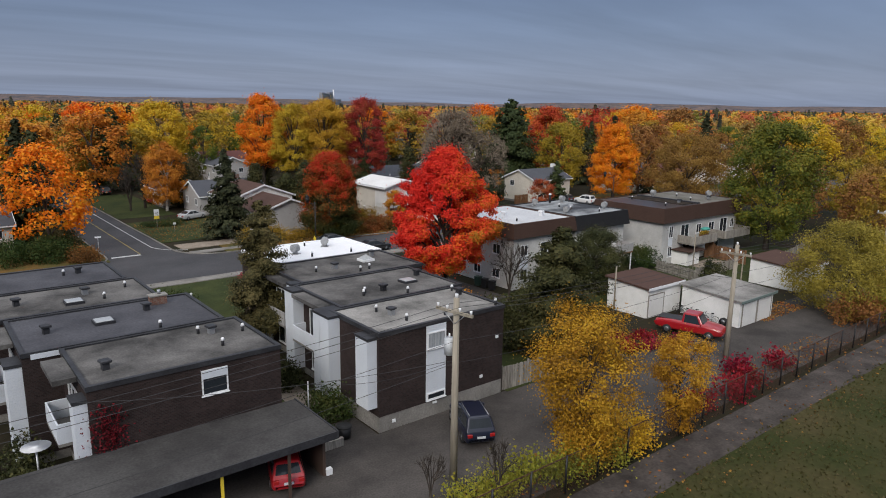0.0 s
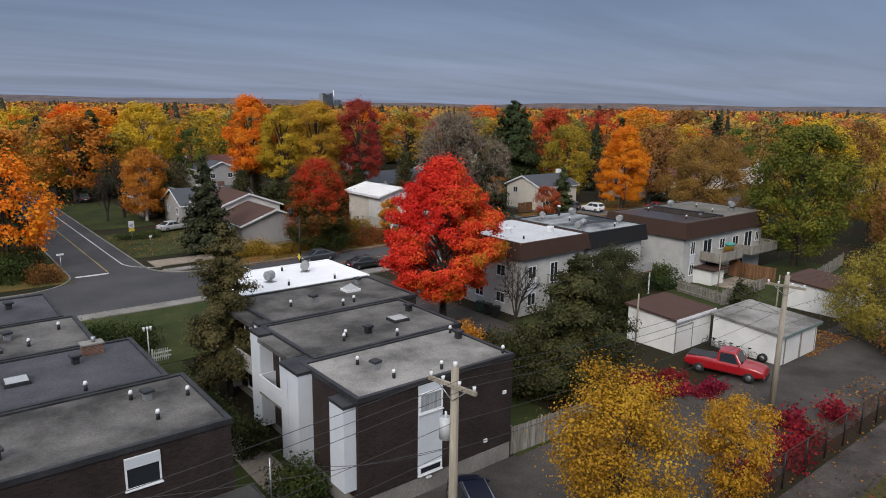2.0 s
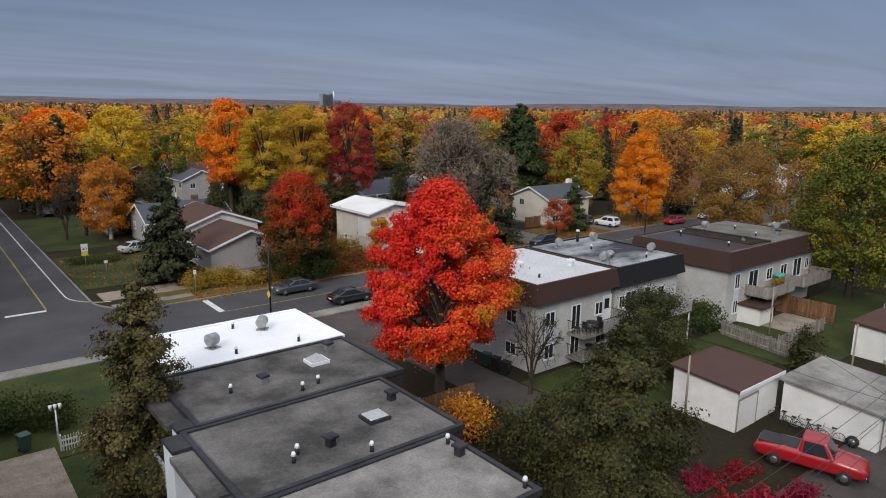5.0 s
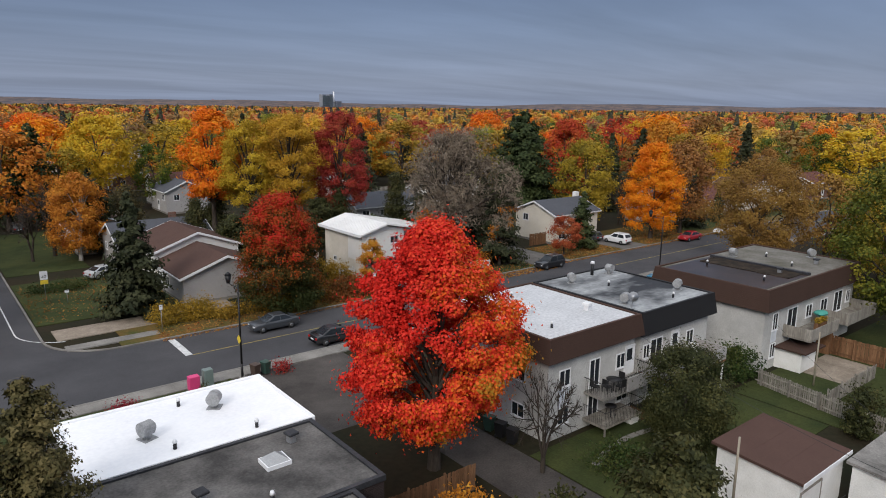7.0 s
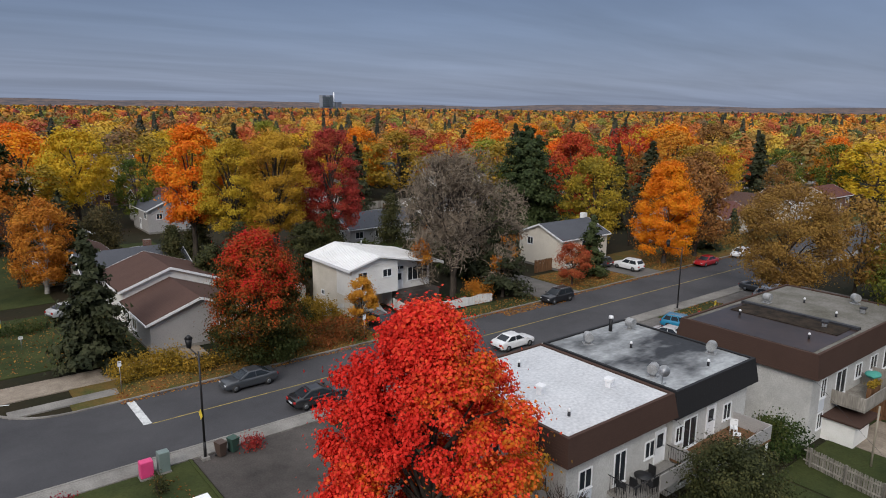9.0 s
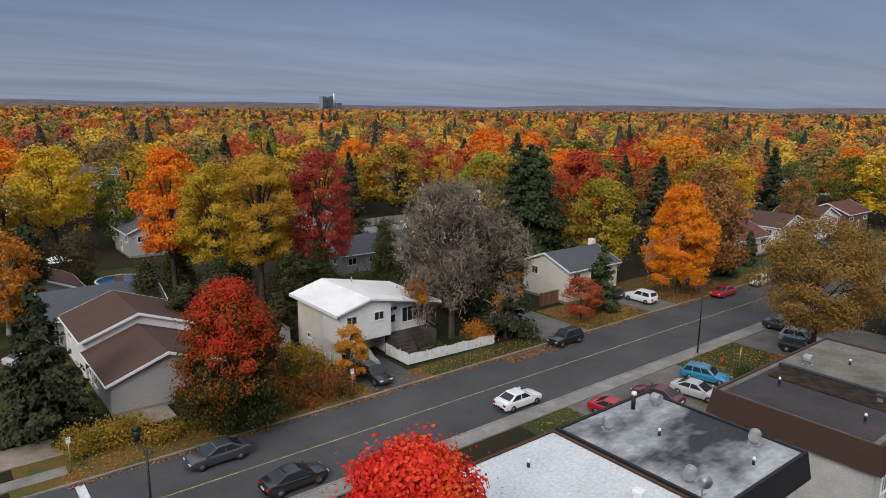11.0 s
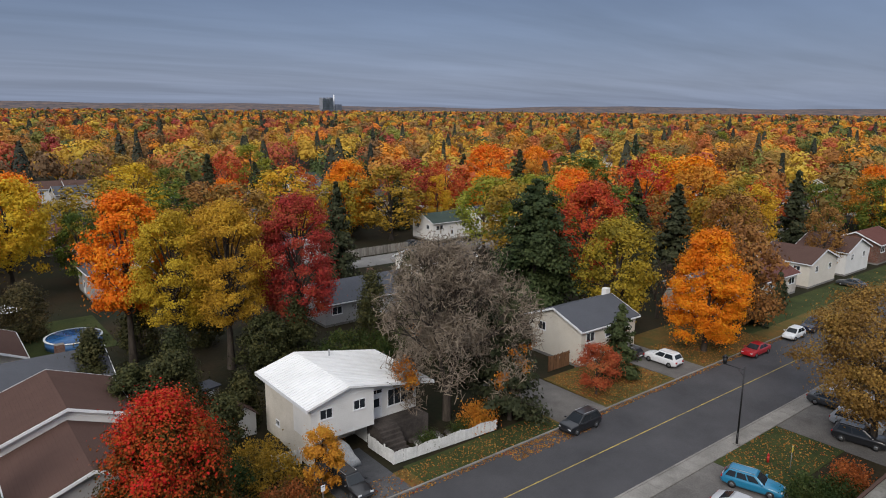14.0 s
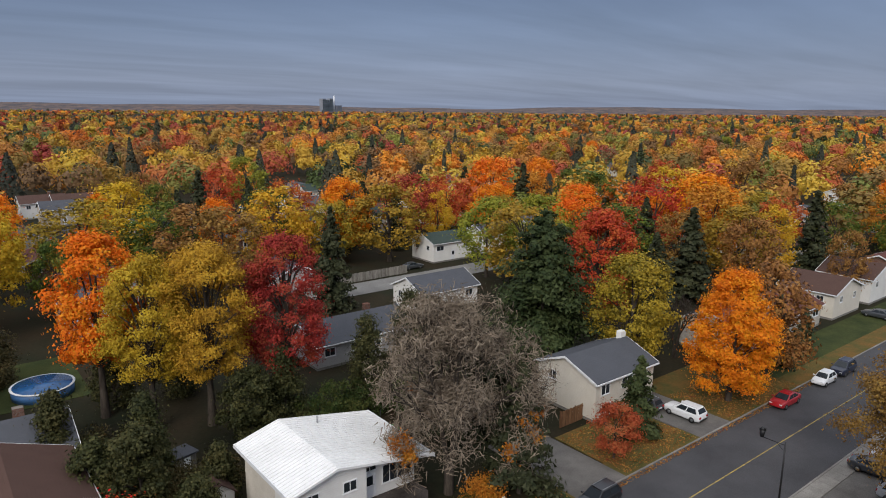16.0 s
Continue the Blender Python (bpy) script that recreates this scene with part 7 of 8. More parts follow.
def wheelie_bin(x, y, turn, mat, label):
    b = thing("wheelie_bin", x, y, 0.02, turn, label, "bin", "wheelie bins")
    bm = bmesh.new()
    lo = [bm.verts.new(p) for p in ((-0.22, -0.25, 0.08), (0.22, -0.25, 0.08), (0.22, 0.25, 0.08), (-0.22, 0.25, 0.08))]
    hi = [bm.verts.new(p) for p in ((-0.29, -0.33, 1.0), (0.29, -0.33, 1.0), (0.29, 0.33, 1.0), (-0.29, 0.33, 1.0))]
    bm.faces.new(lo[::-1])
    bm.faces.new(hi)
    for i in range(4):
        bm.faces.new((lo[i], lo[(i + 1) % 4], hi[(i + 1) % 4], hi[i]))
    part("bin_body", bm, mat, b)
    boxes("lid", b, mat, (-0.31, 0.31, -0.36, 0.35, 1.003, 1.07))
    for sx in (-0.24, 0.24):
        tubes("wheel", b, RUBBER, ((sx - 0.03, 0.25, 0.1), (sx + 0.03, 0.25, 0.1), 0.1, 0.1), n=10)


for x, y, m, l in ((39.2, 70.5, BINGREEN, "dark green wheelie bin by the driveway"), (38.3, 70.4, BROWNTRIM, "brown wheelie bin by the driveway"), (46.9, 50.2, DARKSTEEL, "dark wheelie bin beside the apartment wall"), (46.9, 51.3, DARKSTEEL, "dark wheelie bin beside the apartment wall"), (46.9, 52.4, BINGREEN, "green wheelie bin beside the apartment wall"), (34.4, 48.6, BINGREEN, "green wheelie bin behind the townhouse"), (16.6, 58.6, BINGREEN, "green wheelie bin on the lawn")):
    wheelie_bin(x, y, 15, m, l)

# garden lamp and gate by the corner lawn
GL = thing("garden_lamp", 18.3, 58.4, 0.05, 0, "white three-headed garden lamp post", "lamp")
tubes("post", GL, TRIM, ((0, 0, 0), (0, 0, 2.2), 0.06, 0.04))
for u in (-0.25, 0, 0.25):
    tubes("lantern", GL, TRIM, ((u, 0, 2.15), (u, 0, 2.45), 0.06, 0.11))
slat_fence("garden_gate", (18.2, 57.2), (19.6, 57.2), 1.0, WHITEWOOD, "low white garden gate", 0.05, 0.09)
structure("path_court", PAVER, "brown paver path and terrace between townhouses", (14.9, 18.0, 50.0, 58.0, -0.1, 0.06), (17.6, 19.4, 34.0, 42.0, -0.1, 0.058), (33.0, 34.2, 40, 46, -0.1, 0.056))

# pool and garden things behind
PO = thing("round_pool", 51.4, 137.6, 0, 0, "round above-ground pool with blue liner", "pool")
tubes("pool_wall", PO, BIRDBLUE, ((0, 0, 0), (0, 0, 1.15), 3.3, 3.3), n=32)
tubes("pool_rim", PO, TRIM, ((0, 0, 1.152), (0, 0, 1.22), 3.42, 3.42), n=32)
tubes("water", PO, WATER, ((0, 0, 1.1), (0, 0, 1.235), 3.15, 3.15), n=32)
TP = thing("trampoline", 76.8, 103.5, 0, 0, "round trampoline with green mat and net posts", "trampoline")
tubes("mat", TP, BINGREEN, ((0, 0, 0.8), (0, 0, 0.84), 2.0, 2.0), n=24)
tubes("pad", TP, plain("bright_green_pad", (0.08, 0.3, 0.08), 0.6), ((0, 0, 0.76), (0, 0, 0.835), 2.3, 2.3), n=24)
for i in range(6):
    a = i * math.pi / 3
    tubes("net_post", TP, DARKSTEEL, ((2.3 * math.cos(a), 2.3 * math.sin(a), 0), (2.3 * math.cos(a), 2.3 * math.sin(a), 2.5), 0.03, 0.03))
GZ = thing("garden_gazebo", 45.8, 152.0, 0, 12, "garden gazebo with pale fabric canopy", "gazebo")
for u in (-1.5, 1.5):
    for v in (-1.5, 1.5):
        tubes("post", GZ, DARKSTEEL, ((u, v, 0), (u, v, 2.2), 0.05, 0.05))
bm = bmesh.new()
cnr = [bm.verts.new((u * 1.75, v * 1.75, 2.15)) for u, v in ((-1, -1), (1, -1), (1, 1), (-1, 1))]
top = bm.verts.new((0, 0, 3.0))
for i in range(4):
    bm.faces.new((cnr[i], cnr[(i + 1) % 4], top))
bm.faces.new(cnr[::-1])
part("canopy", bm, TRIM, GZ)
GS = thing("garden_shed", 58.6, 110.2, 0, 15, "small weathered grey garden shed", "shed")
boxes("wall", GS, WOODGREY, (-1.2, 1.2, -0.9, 0.9, 0, 1.7))
boxes("roof", GS, SHINGLEGREY, (-1.4, 1.4, -1.1, 1.1, 1.703, 1.85))
boxes("door", GS, TRIM, (-0.1, 0.6, -0.95, -0.903, 0.05, 1.5))
for i in range(14):
    ST = thing("garden_stone", 69.5 + (i % 5) * 1.25 + random.uniform(-0.3, 0.3), 88.4 + (i // 5) * 0.85 + random.uniform(-0.2, 0.2), 0.1, random.uniform(0, 180), "flat grey garden stone in the terrace", "stone", "garden stones")
    bm = bmesh.new()
    bmesh.ops.create_icosphere(bm, subdivisions=2, radius=0.55)
    for v in bm.verts:
        v.co = Vector((v.co.x, v.co.y * 0.75, v.co.z * 0.35 + 0.08)) + Vector((1, 1, 0.4)) * noise.noise(v.co * 2.2 + Vector((i, 0, 0))) * 0.25
    part("stone", bm, GRAVEL if i % 2 else CONCRETE, ST)

# ---------------------------------------------------------------- vehicles
def loft(bm, rings):
    prev = None
    for ring in rings:
        cur = [bm.verts.new(p) for p in ring]
        if prev:
            n = len(cur)
            for i in range(n):
                bm.faces.new((prev[i], prev[(i + 1) % n], cur[(i + 1) % n], cur[i]))
        else:
            bm.faces.new(cur[::-1])
        prev = cur
    bm.faces.new(prev)


def car(kind, x, y, turn, mat, label, z=0.02):
    """A parked vehicle, its nose along its own x. kind: sedan, suv, wagon, hatch, pickup."""
    L, W, H, belt = {"sedan": (4.75, 1.82, 1.46, 0.98), "suv": (4.6, 1.85, 1.68, 1.05), "wagon": (4.7, 1.8, 1.5, 0.95), "hatch": (4.0, 1.72, 1.5, 0.95), "pickup": (5.7, 1.98, 1.98, 1.15)}[kind]
    c = thing(kind if kind in ("pickup", "sedan") else "car", x, y, z, turn, label, "truck" if kind == "pickup" else "car", "parked vehicles")
    a, w = L / 2, W / 2
    hood = {"sedan": 0.98, "suv": 1.08, "wagon": 0.9, "hatch": 0.92, "pickup": 1.1}[kind]
    tail = {"sedan": 1.08, "suv": 1.08, "wagon": 0.95, "hatch": 0.98, "pickup": 1.1}[kind]
    stations = [(-a, 0.55, 0.80, 0.42), (-a + 0.12, tail - 0.1, 0.93, 0.3), (-a + 0.5, tail, 0.985, 0.24), (-a * 0.45, belt + 0.02, 1.0, 0.22), (a * 0.3, belt, 1.0, 0.22), (a * 0.45, belt - 0.0, 0.995, 0.22), (a - 0.55, hood - 0.06, 0.96, 0.24), (a - 0.15, hood - 0.17, 0.88, 0.28), (a, 0.58, 0.74, 0.4)]
    if kind == "pickup":
        stations = [(sx, zt + (0.1 if 0.6 < zt else 0.25), kw, zq + 0.2) for sx, zt, kw, zq in stations]
    rings = []
    for sx, zt, kw, zb in stations:
        hw = w * kw
        rings.append([(sx, -hw * 0.9, zb), (sx, hw * 0.9, zb), (sx, hw, zb + 0.12), (sx, hw, zt - 0.22 if zt - 0.22 > zb + 0.14 else zb + 0.15), (sx, hw * 0.93, zt - 0.05), (sx, hw * 0.7, zt), (sx, -hw * 0.7, zt), (sx, -hw * 0.93, zt - 0.05), (sx, -hw, zt - 0.22 if zt - 0.22 > zb + 0.14 else zb + 0.15), (sx, -hw, zb + 0.12)])
    bm = bmesh.new()
    loft(bm, rings)
    bmesh.ops.recalc_face_normals(bm, faces=bm.faces)
    bmesh.ops.bevel(bm, geom=[e for e in bm.edges if e.calc_face_angle(0) > 0.3], offset=0.05, segments=2, affect="EDGES", profile=0.6)
    body = part("body", bm, mat, c, smooth=True)
    # cabin: base and top rectangles
    xr0, xr1, xf1, xf0 = {"sedan": (-a * 0.84, -a * 0.38, a * 0.1, a * 0.54), "suv": (-a * 0.97, -a * 0.78, a * 0.12, a * 0.52), "wagon": (-a * 0.96, -a * 0.78, a * 0.12, a * 0.44), "hatch": (-a * 0.95, -a * 0.68, a * 0.12, a * 0.5), "pickup": (-a * 0.2, -a * 0.16, a * 0.26, a * 0.46)}[kind]
    b0, b1 = w * 0.92, w * 0.72
    zb = belt - 0.06
    base = [Vector((xr0, -b0, zb)), Vector((xf0, -b0, zb)), Vector((xf0, b0, zb)), Vector((xr0, b0, zb))]
    top = [Vector((xr1, -b1, H - 0.03)), Vector((xf1, -b1, H - 0.03)), Vector((xf1, b1, H - 0.03)), Vector((xr1, b1, H - 0.03))]
    bm = bmesh.new()
    vb = [bm.verts.new(p) for p in base]
    vt = [bm.verts.new(p) for p in top]
    vr = [bm.verts.new((p.x * 0.97 + 0.0 * xf1, p.y * 0.86, H + 0.02)) for p in top]
    for i in range(4):
        j = (i + 1) % 4
        bm.faces.new((vb[i], vb[j], vt[j], vt[i]))
        bm.faces.new((vt[i], vt[j], vr[j], vr[i]))
    bm.faces.new(vr)
    bmesh.ops.recalc_face_normals(bm, faces=bm.faces)
    bmesh.ops.bevel(bm, geom=[e for e in bm.edges if e.is_manifold and e.calc_face_angle(0) > 0.3], offset=0.07, segments=2, affect="EDGES", profile=0.6)
    part("cabin", bm, mat, c)

    def glass(name, i, j, u0, u1, lo=0.14, hi=0.9):
        p = lambda u, v: (base[i].lerp(base[j], u)).lerp(top[i].lerp(top[j], u), v)
        q = [p(u0, lo), p(u1, lo), p(u1, hi), p(u0, hi)]
        nrm = (q[1] - q[0]).cross(q[3] - q[0]).normalized()
        bm = bmesh.new()
        prism(bm, [v - nrm * 0.01 for v in q], nrm * 0.022)
        part(name, bm, GLASS, c)

    glass("windscreen", 1, 2, 0.06, 0.94, 0.1)
    glass("rear_window", 3, 0, 0.08, 0.92, 0.25 if kind in ("suv", "wagon", "hatch") else 0.12)
    cuts = ((0.12, 0.86),) if kind == "pickup" else ((0.1, 0.48), (0.52, 0.88)) if kind != "wagon" else ((0.06, 0.3), (0.34, 0.6), (0.64, 0.9))
    for u0, u1 in cuts:
        glass("side_window", 0, 1, u0, u1)
        glass("side_window", 2, 3, 1 - u1, 1 - u0)
    r = 0.33 if kind != "pickup" else 0.39
    for sx in (-a * 0.6, a * 0.62):
        for sy in (-1, 1):
            wh = tubes("wheel", c, RUBBER, ((sx, sy * (w - 0.2), r), (sx, sy * (w + 0.015), r), r, r), n=18)
            tubes("rim", wh, RIM, ((sx, sy * (w + 0.0), r), (sx, sy * (w + 0.028), r), r * 0.58, r * 0.5), n=12)
    for sy in (-1, 1):
        boxes("headlight", c, LAMPCLEAR, (a - 0.17, a - 0.045, min(sy * w * 0.45, sy * w * 0.8), max(sy * w * 0.45, sy * w * 0.8), 0.6, 0.73), bevel=0.02)
        boxes("tail_light", c, LAMPRED, (-a + 0.005, -a + 0.14, min(sy * w * 0.55, sy * w * 0.86), max(sy * w * 0.55, sy * w * 0.86), 0.66, 0.86), bevel=0.02)
        boxes("mirror", c, mat, (xf0 - 0.28, xf0 - 0.12, min(sy * w * 0.96, sy * (w + 0.16)), max(sy * w * 0.96, sy * (w + 0.16)), belt + 0.02, belt + 0.16), bevel=0.02)
    boxes("bumper", c, DARKSTEEL if kind in ("suv", "pickup") else mat, (a - 0.03, a + 0.05, -w * 0.68, w * 0.68, 0.38, 0.54), bevel=0.02)
    boxes("number_plate", c, PLATE, (-a - 0.02, -a + 0.03, -0.24, 0.24, 0.6, 0.72))
    if kind in ("suv", "wagon"):
        for sy in (-1, 1):
            tubes("roof_rail", c, STEEL, ((xr1 + 0.1, sy * w * 0.6, H + 0.05), (xf1 - 0.1, sy * w * 0.6, H + 0.05), 0.02, 0.02), n=6)
    if kind == "pickup":
        boxes("bed_cover", c, COPING, (-a + 0.2, xr0 - 0.06, -w * 0.72, w * 0.72, 1.19, 1.27), label="dark grey bed cover")
    return c


CW = paint("white_car_paint", (0.72, 0.73, 0.75))
CB = paint("black_car_paint", (0.012, 0.013, 0.016))
CG = paint("dark_grey_car_paint", (0.045, 0.05, 0.058))
CR = paint("red_car_paint", (0.36, 0.01, 0.016))
CM = paint("maroon_car_paint", (0.085, 0.008, 0.016))
CSV = paint("silver_car_paint", (0.42, 0.43, 0.45))
CBL = paint("teal_blue_car_paint", (0.015, 0.19, 0.34))
CN = paint("navy_car_paint", (0.007, 0.01, 0.028))
car("sedan", 69.4, 74.0, 0, CW, "white sedan parked by the south kerb")
car("sedan", 47.6, 74.1, 0, CB, "black sedan parked by the south kerb")
car("sedan", 44.6, 80.7, 180, CG, "dark grey sedan on the street")
car("sedan", 74.6, 67.3, -78, CR, "bright red sedan in the apartment parking", 0.035)
car("sedan", 80.2, 66.9, 98, CM, "maroon sedan in the apartment parking", 0.035)
car("sedan", 84.0, 65.3, -82, CSV, "silver sedan in the apartment parking", 0.035)
car("wagon", 88.2, 66.8, -74, CBL, "teal-blue estate car in the parking", 0.035)
car("suv", 103.8, 64.6, -80, CB, "black SUV in the apartment parking", 0.035)
car("sedan", 110.2, 69.6, -85, CG, "dark sedan beside the brown tree", 0.035)
car("sedan", 113.2, 68.8, -85, CSV, "silver car beneath the brown tree", 0.035)
car("suv", 106.8, 66.0, -82, CSV, "grey car behind the black SUV", 0.035)
car("suv", 85.3, 82.5, 180, CB, "black SUV parked by the north kerb")
car("sedan", 119.0, 82.4, 180, CR, "red sedan parked by the north kerb")
car("hatch", 129.3, 82.4, 180, CW, "white hatchback parked by the north kerb")
car("suv", 135.0, 82.4, 180, CN, "navy car parked by the north kerb")
car("suv", 106.6, 87.6, 90, CW, "white SUV in the driveway", 0.12)
car("wagon", 105.0, 92.0, 90, CG, "dark car at the garage end of the driveway", 0.12)
car("wagon", 62.1, 86.6, -88, CB, "black estate car in the dark driveway", 0.12)
car("suv", 24.7, 27.9, 64, CN, "navy blue SUV on the back lane", 0.015)
car("hatch", 13.7, 29.9, 70, CR, "red hatchback under the carport", 0.015)
car("pickup", 51.3, 29.9, -74, CR, "bright red pickup beside the garage", 0.015)
car("suv", 32.0, 152, 90, CB, "black vehicle in a driveway by the side street", 0.05)
car("sedan", 37.5, 134, 15, CR, "dark red car by a side street house", 0.05)
car("sedan", 36.4, 111.5, 20, CSV, "silver car half hidden by a hedge", 0.1)
car("sedan", 165.5, 89.0, 90, CG, "dark car in a driveway", 0.08)
car("sedan", 124, 163.5, 0, CG, "dark car on the back street", 0.03)

# covered car: one soft sheet over the shape of a car
CV = thing("covered_car", 64.0, 91.6, 0.12, -90, "car under a pale grey fabric cover", "car")
bm = bmesh.new()
rings = []
for i in range(13):
    u = -2.3 + i * 4.6 / 12
    ht = 0.75 + 0.72 * math.exp(-((u + 0.15) / 1.15) ** 4) if abs(u) < 2.25 else 0.55
    hw = 0.9 * (1 - 0.12 * abs(u / 2.3) ** 3)
    ring = []
    for j in range(11):
        a = math.pi * j / 10
        ring.append((u, -hw * math.cos(a) * (1 if 0 < j < 10 else 1.03), max(0.02, ht * math.sin(a) ** 0.55)))
    rings.append(ring)
loft(bm, rings)
part("cover", bm, surf("pale_grey_car_cover", (0.36, 0.36, 0.36), (0.48, 0.48, 0.47), 1.0, 0.8, 0, 0.4, 6), CV, smooth=True)

# ---------------------------------------------------------------- hedges, shrubs and small plants
shrub("hedge", 16.2, 62.4, 3.6, 1.3, 1.9, HEDGE, 9000, 0.15, 51, "clipped dark green hedge along the lawn", category="hedge", clumps=130, turn=-24)
shrub("hedge", 47.5, 86.6, 7.0, 0.9, 1.5, OLIVE, 6000, 0.17, 52, "loose yellow-green hedge beside the street", category="hedge", clumps=110)
shrub("hedge", 38.6, 88.3, 3.2, 1.3, 1.8, OLIVE, 7000, 0.16, 193, "loose yellow-green hedge on the corner verge", category="hedge", clumps=90)
shrub("hedge", 11.2, 92.0, 4.2, 3.4, 2.6, HEDGE, 12000, 0.19, 53, "dense dark shrubs at the junction corner", category="hedge", clumps=110)
shrub("shrub", 15.8, 88.6, 1.5, 1.8, 1.5, leafmat("rusty_shrub_leaves", [(0.1, 0.05, 0.02), (0.22, 0.1, 0.03), (0.3, 0.13, 0.03)], 0.3), 4500, 0.16, 191, "rust-brown shrub by the rounded kerb", clumps=60)
shrub("shrub", 15.0, 97.5, 1.8, 3.2, 2.4, DRYCON, 7000, 0.19, 192, "olive shrubs beside the side street", clumps=80)
shrub("shrub", 17.5, 42.0, 0.9, 0.9, 2.6, CEDAR, 2500, 0.14, 54, "upright dark cedar shrub by the townhouse")
shrub("shrub", 18.6, 39.8, 0.7, 0.7, 2.2, CEDAR, 2000, 0.14, 55, "upright dark cedar shrub by the townhouse")
shrub("shrub", 18.6, 34.6, 1.2, 1.3, 1.7, HEDGE, 3000, 0.14, 56, "rounded green shrub beside the brick wall")
shrub("shrub", 2.0, 36.5, 2.6, 3.0, 1.9, CEDAR, 4500, 0.17, 57, "dark juniper bushes by the deck")
shrub("shrub", 89.6, 62.6, 1.3, 1.6, 2.2, HEDGE, 4000, 0.17, 58, "green bush beside the parking")
shrub("shrub", 91.6, 61.4, 1.3, 1.3, 2.2, HEDGE, 3500, 0.17, 59, "green bush beside the parking")
shrub("shrub", 93.4, 61.6, 1.4, 1.2, 2.6, leafmat("burnt_orange_leaves", [(0.25, 0.05, 0.02), (0.4, 0.1, 0.03)], 0.3), 3500, 0.17, 60, "burnt orange bush beside the parking")
shrub("shrub", 71.5, 88.6, 0.8, 0.8, 1.3, HEDGE, 1800, 0.13, 61, "round clipped bush behind the white fence")
shrub("shrub", 75.4, 88.4, 1.1, 0.8, 1.3, HEDGE, 2000, 0.13, 62, "green bush behind the white fence")
shrub("shrub", 77.4, 88.6, 1.6, 1.2, 2.6, AMBER, 4500, 0.17, 63, "amber shrub under the bare tree")
shrub("shrub", 55.6, 86.4, 3.6, 2.0, 1.9, leafmat("orange_brown_shrub_leaves", [(0.08, 0.07, 0.022), (0.22, 0.08, 0.025), (0.34, 0.1, 0.03)], 0.3), 7000, 0.18, 64, "tangled orange and green shrubs by the kerb", clumps=80)
shrub("shrub", 57.6, 92.5, 2.2, 3.0, 2.6, OLIVE, 5500, 0.18, 65, "olive shrubs beside the white house", clumps=70)
shrub("shrub", 53.5, 91.5, 2.2, 2.4, 2.8, HEDGE, 4500, 0.18, 66, "dark green shrubs under the maple", clumps=70)
shrub("shrub", 58.0, 105.5, 4.5, 2.6, 2.6, DRYCON, 8000, 0.2, 67, "tangled dark garden shrubs", clumps=80)
shrub("shrub", 76.0, 110.0, 4.5, 3.4, 4.2, HEDGE, 8000, 0.24, 68, "tall dark green garden thicket", clumps=90)
shrub("shrub", 86.0, 108.0, 5.5, 3.2, 4.6, HEDGE, 9000, 0.24, 69, "tall dark green garden thicket", clumps=90)
shrub("shrub", 51.5, 115.0, 3.2, 4.4, 3.2, DRYCON, 7000, 0.22, 70, "dull olive garden thicket", clumps=90)
shrub("shrub", 41.4, 101.0, 0.9, 1.4, 2.2, HEDGE, 2500, 0.15, 71, "dark green bush beside the entrance")
shrub("shrub", 38.3, 44.4, 1.3, 1.2, 2.6, AMBER, 2600, 0.18, 72, "amber shrub behind the fence")
shrub("shrub", 40.5, 40.2, 3.0, 2.6, 2.6, CEDAR, 6000, 0.2, 73, "dark shrubs behind the townhouse garden", clumps=70)
shrub("shrub", 69.0, 47.6, 1.8, 1.6, 2.4, HEDGE, 4500, 0.18, 74, "green bush between the apartment buildings")
shrub("shrub", 50.0, 44.6, 1.5, 1.2, 1.2, HEDGE, 1800, 0.15, 75, "low green bush in the backyard")
shrub("shrub", 68.6, 37.6, 1.1, 1.1, 2.4, CEDAR, 2500, 0.16, 76, "rounded dark cedar by the picket fence")
shrub("shrub", 40.4, 70.2, 0.6, 0.5, 0.9, WINE, 700, 0.12, 77, "small dark shrub by the driveway")
shrub("shrub", 28.4, 69.8, 1.0, 0.5, 0.7, WINE, 900, 0.12, 78, "small wine-red shrub by the pavement")
shrub("shrub", 33.7, 68.3, 0.35, 0.35, 1.3, CEDAR, 700, 0.1, 79, "small pointed cedar beside the cabinet")
shrub("shrub", 30.5, 107.5, 3.0, 1.0, 0.9, HEDGE, 2500, 0.15, 80, "low dark hedge on the lawn")
shrub("shrub", 22.0, 22.2, 3.2, 0.9, 1.2, LIME, 3500, 0.14, 81, "yellow-green weeds along the fence")
shrub("shrub", 26.4, 20.6, 2.6, 0.8, 1.7, LIME, 3500, 0.14, 82, "yellow-green suckers under the elm")
shrub("shrub", 30.4, 20.4, 1.6, 0.7, 2.4, GOLD, 2500, 0.14, 83, "golden saplings along the fence")
for i, (x, y, s) in enumerate(((29.5, 21.3, 0.8), (38.4, 21.2, 1.3), (42.2, 20.9, 1.6), (44.6, 21.4, 1.5), (46.4, 23.0, 1.3), (50.0, 21.6, 1.5), (47.0, 28.6, 1.1), (45.4, 29.8, 1.0), (43.6, 30.6, 0.9))):
    shrub("sumac", x, y, 1.2 * s * 0.6, 0.8 * s * 0.6, 1.5 * s * 0.5, SUMAC, int(420 * s), 0.22, 90 + i, "crimson sumac bush along the fence", clumps=24)
for i, (x, y) in enumerate(((66.5, 22.5), (74, 21.5), (80.5, 24.0), (69.5, 20.6))):
    shrub("shrub", x, y, 2.6, 1.8, 2.8, LIME if i % 2 else RUSSET, 3500, 0.2, 110 + i, "tangled autumn scrub by the lane", clumps=50)
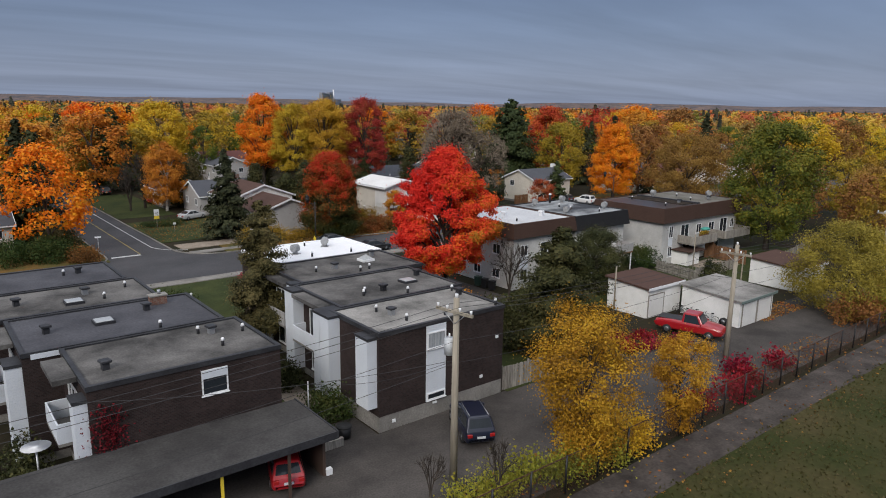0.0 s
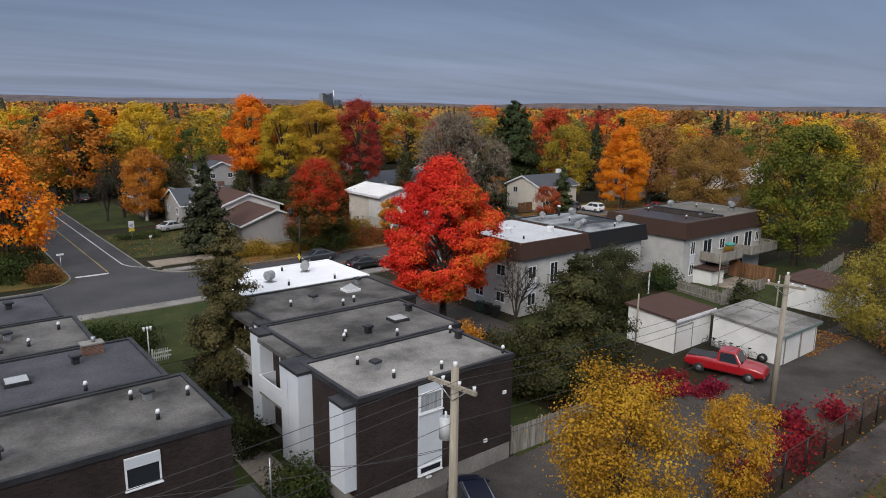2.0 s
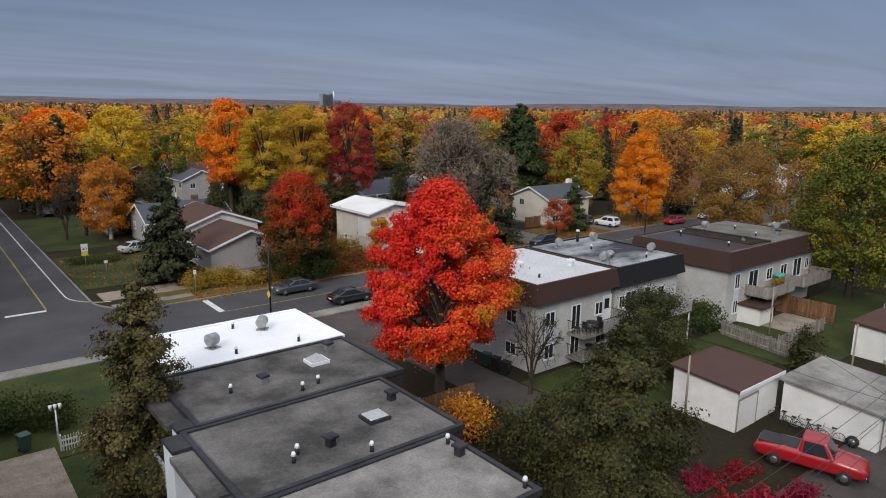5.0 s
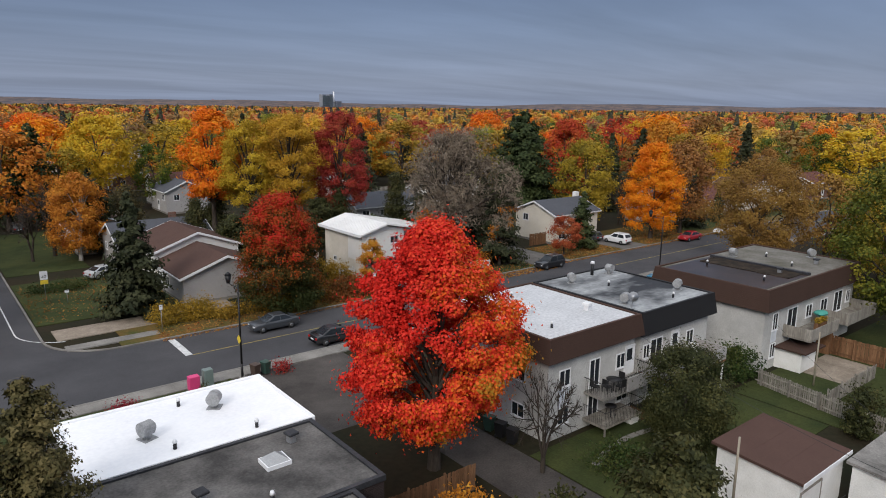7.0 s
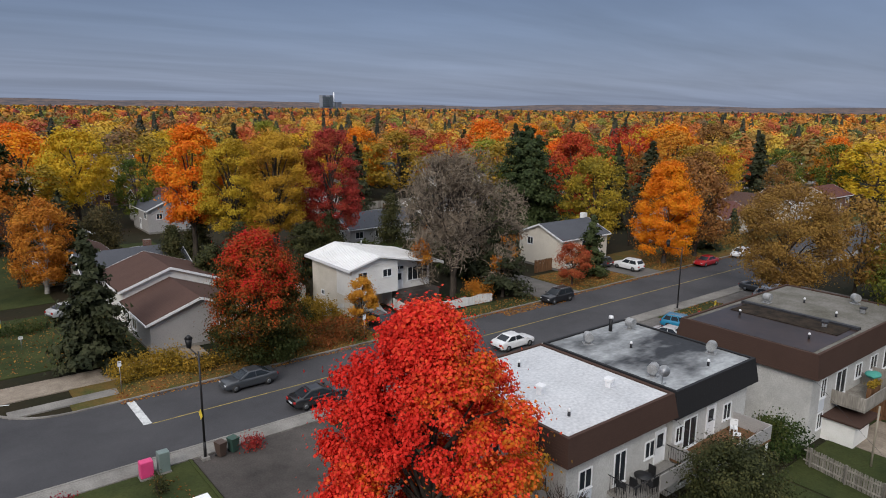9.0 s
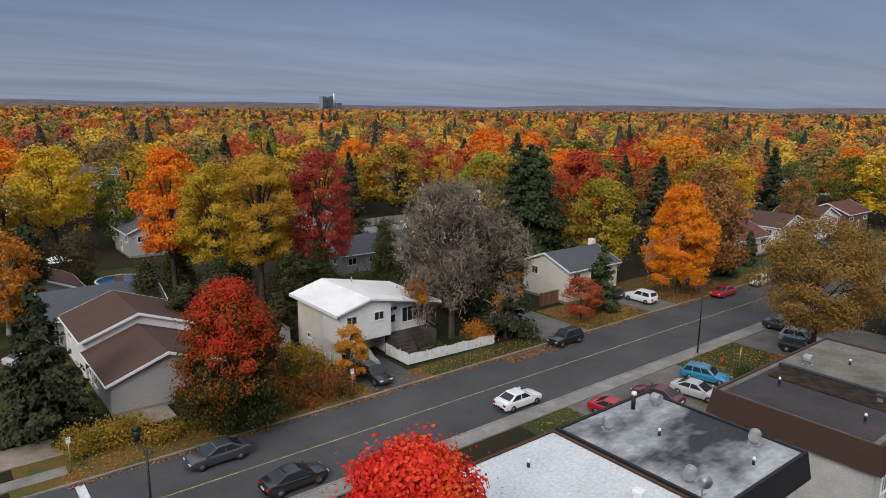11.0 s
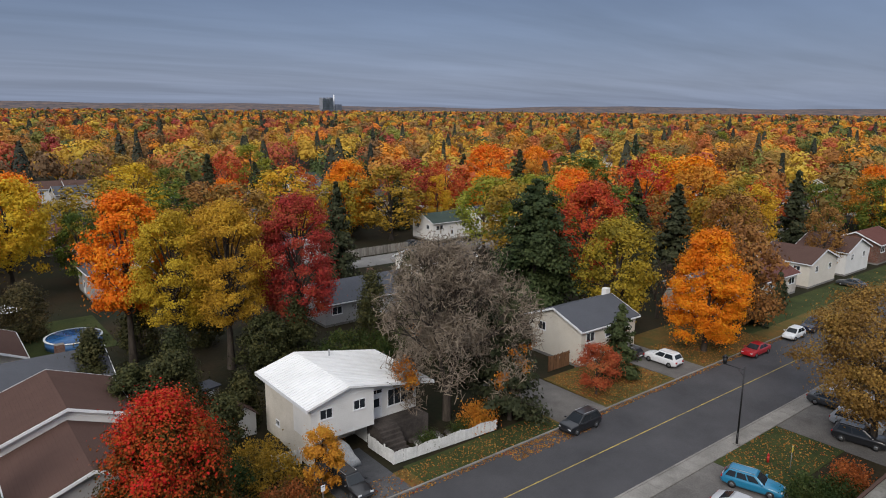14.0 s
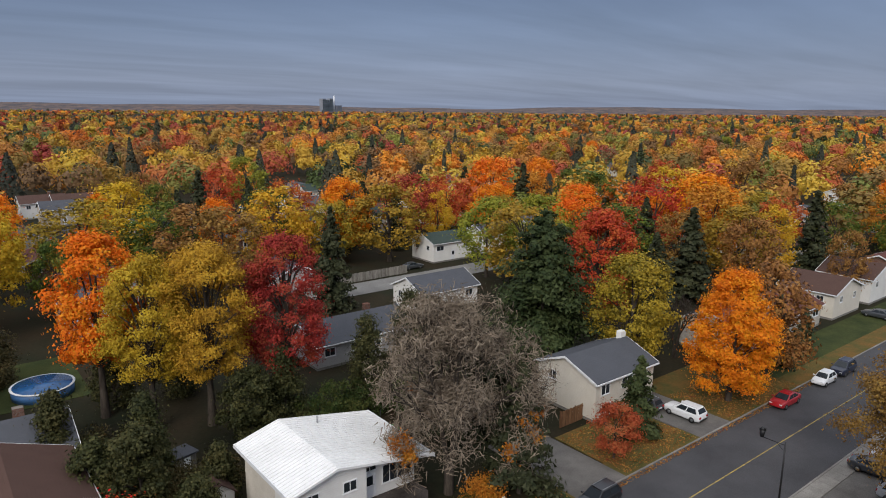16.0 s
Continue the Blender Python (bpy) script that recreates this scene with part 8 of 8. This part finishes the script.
tree("conifer_shrub", 66.0, 37.0, 3.6, 1.1, 0.2, CEDAR, 2500, 0.18, "cone", 120, "small conical cedar in the backyard", category="conifer", clumps=50, fill=0.2, limbs=4)
for i, (x, y, h) in enumerate(((20.9, 21.5, 3.4), (18.2, 23.4, 2.6))):
    bare_tree("sapling", x, y, h, h * 0.3, 130 + i, "leafless sapling beside the lane", None, 0, 3)
for i, (x, y, hh, rr) in enumerate(((131.0, 89.5, 9.5, 2.6), (140.5, 90.0, 6.0, 1.2))):
    conifer("spruce", x, y, hh, rr, NEEDLE, 3500, 0.4, 140 + i, "dark green spruce by a front garden")
for i, (x, y) in enumerate(((88.8, 100.0), (84.0, 98.5))):
    conifer("spruce", x, y, 11.0, 3.0, NEEDLE, 5000, 0.4, 150 + i, "dark spruce beside the cream house", ragged=0.4)
bare_tree("bare_tree", 122.0, 99.0, 9.0, 3.6, 160, "leafless grey tree behind the orange maple", None, 0, 4)
bare_tree("bare_tree", 30.6, 126.0, 8.0, 3.0, 161, "leafless grey tree beside the birch", None, 0, 4)

for i, (x, y, sx, sy, h) in enumerate(((46.6, 32.0, 2.0, 0.7, 0.25), (47.4, 28.8, 1.8, 0.6, 0.3), (44.8, 33.0, 1.4, 0.8, 0.3))):
    shrub("creeper", x, y, sx, sy, h, SUMAC, 1100, 0.13, 210 + i, "dark red creeper sprawling beside the garages", clumps=60)

# fallen leaves and grass tufts
lrng = np.random.default_rng(31)


def litter(x0, x1, y0, y1, n, z, size=0.11):
    return np.c_[lrng.uniform(x0, x1, n), lrng.uniform(y0, y1, n), np.full(n, z) + lrng.uniform(0.0, 0.03, n)]


fl = [litter(35, 130, 83.0, 83.58, 2600, 0.035), litter(35, 84, 83.8, 86.5, 2200, 0.12), litter(91.4, 103.2, 84.0, 92.5, 2600, 0.125), litter(110, 126, 83.9, 92, 2600, 0.13), litter(76, 86, 81.6, 83.3, 700, 0.03), litter(15, 70, 15.5, 20.3, 420, 0.05), litter(26.6, 41, 95, 112, 1500, 0.1), litter(15, 60, 20.6, 23.5, 1500, 0.03), litter(67, 72.5, 61, 71, 500, 0.08), litter(90, 100.8, 65, 71, 900, 0.08), litter(82.5, 86.5, 60.5, 64.5, 500, 0.05), litter(33.4, 35.2, 48, 71, 300, 0.07), litter(60, 68, 27.5, 30.2, 900, 0.03)]
tagged(new("fallen_leaves", quads("fallen_leaves", np.concatenate(fl), 0.16, FALLEN, lrng, 0.92, tri=False)), "fallen orange and brown leaves on verges", "leaves", kind="stuff")
gt = [litter(-20, 80, -4, 17.3, 30000, 0.05)]
g = np.concatenate(gt)
g[:, 2] += 0.03
tagged(new("grass_tufts", quads("grass_tufts", g, 0.13, leafmat("field_grass_blades", [(0.045, 0.05, 0.014), (0.075, 0.07, 0.024), (0.1, 0.08, 0.036)], 0.3, 0.15), lrng, 0.0, 1.3)), "rough tufts of field grass", "grass", kind="stuff")

# pavement slabs and steps seen from above
bm = bmesh.new()
box(bm, 0, 1.46, 0, 1.5, 0, 0.012)
slab = finish(bm, "slab", CONCRETE)
for i in range(90):
    o = new("slab", slab)
    o.parent = pave
    o.location = (10 + i * 1.5, Y_S - 1.72, 0.106 + (i * 7 % 5) * 0.001)
bm = bmesh.new()
box(bm, 0, 0.7, 0, 0.45, 0, 0.03)
stone = finish(bm, "stepping_stone", CONCRETE)
SP = thing("stepping_stones", 49.0, 45.6, 0.05, 0, "curved path of grey stepping stones", "path")
for i in range(11):
    o = new("stepping_stone", stone)
    o.parent = SP
    o.matrix_basis = pose(i * 0.78, 0.9 * math.sin(i * 0.28) - 0.6, 0, 0, 0, 14 * math.cos(i * 0.28))
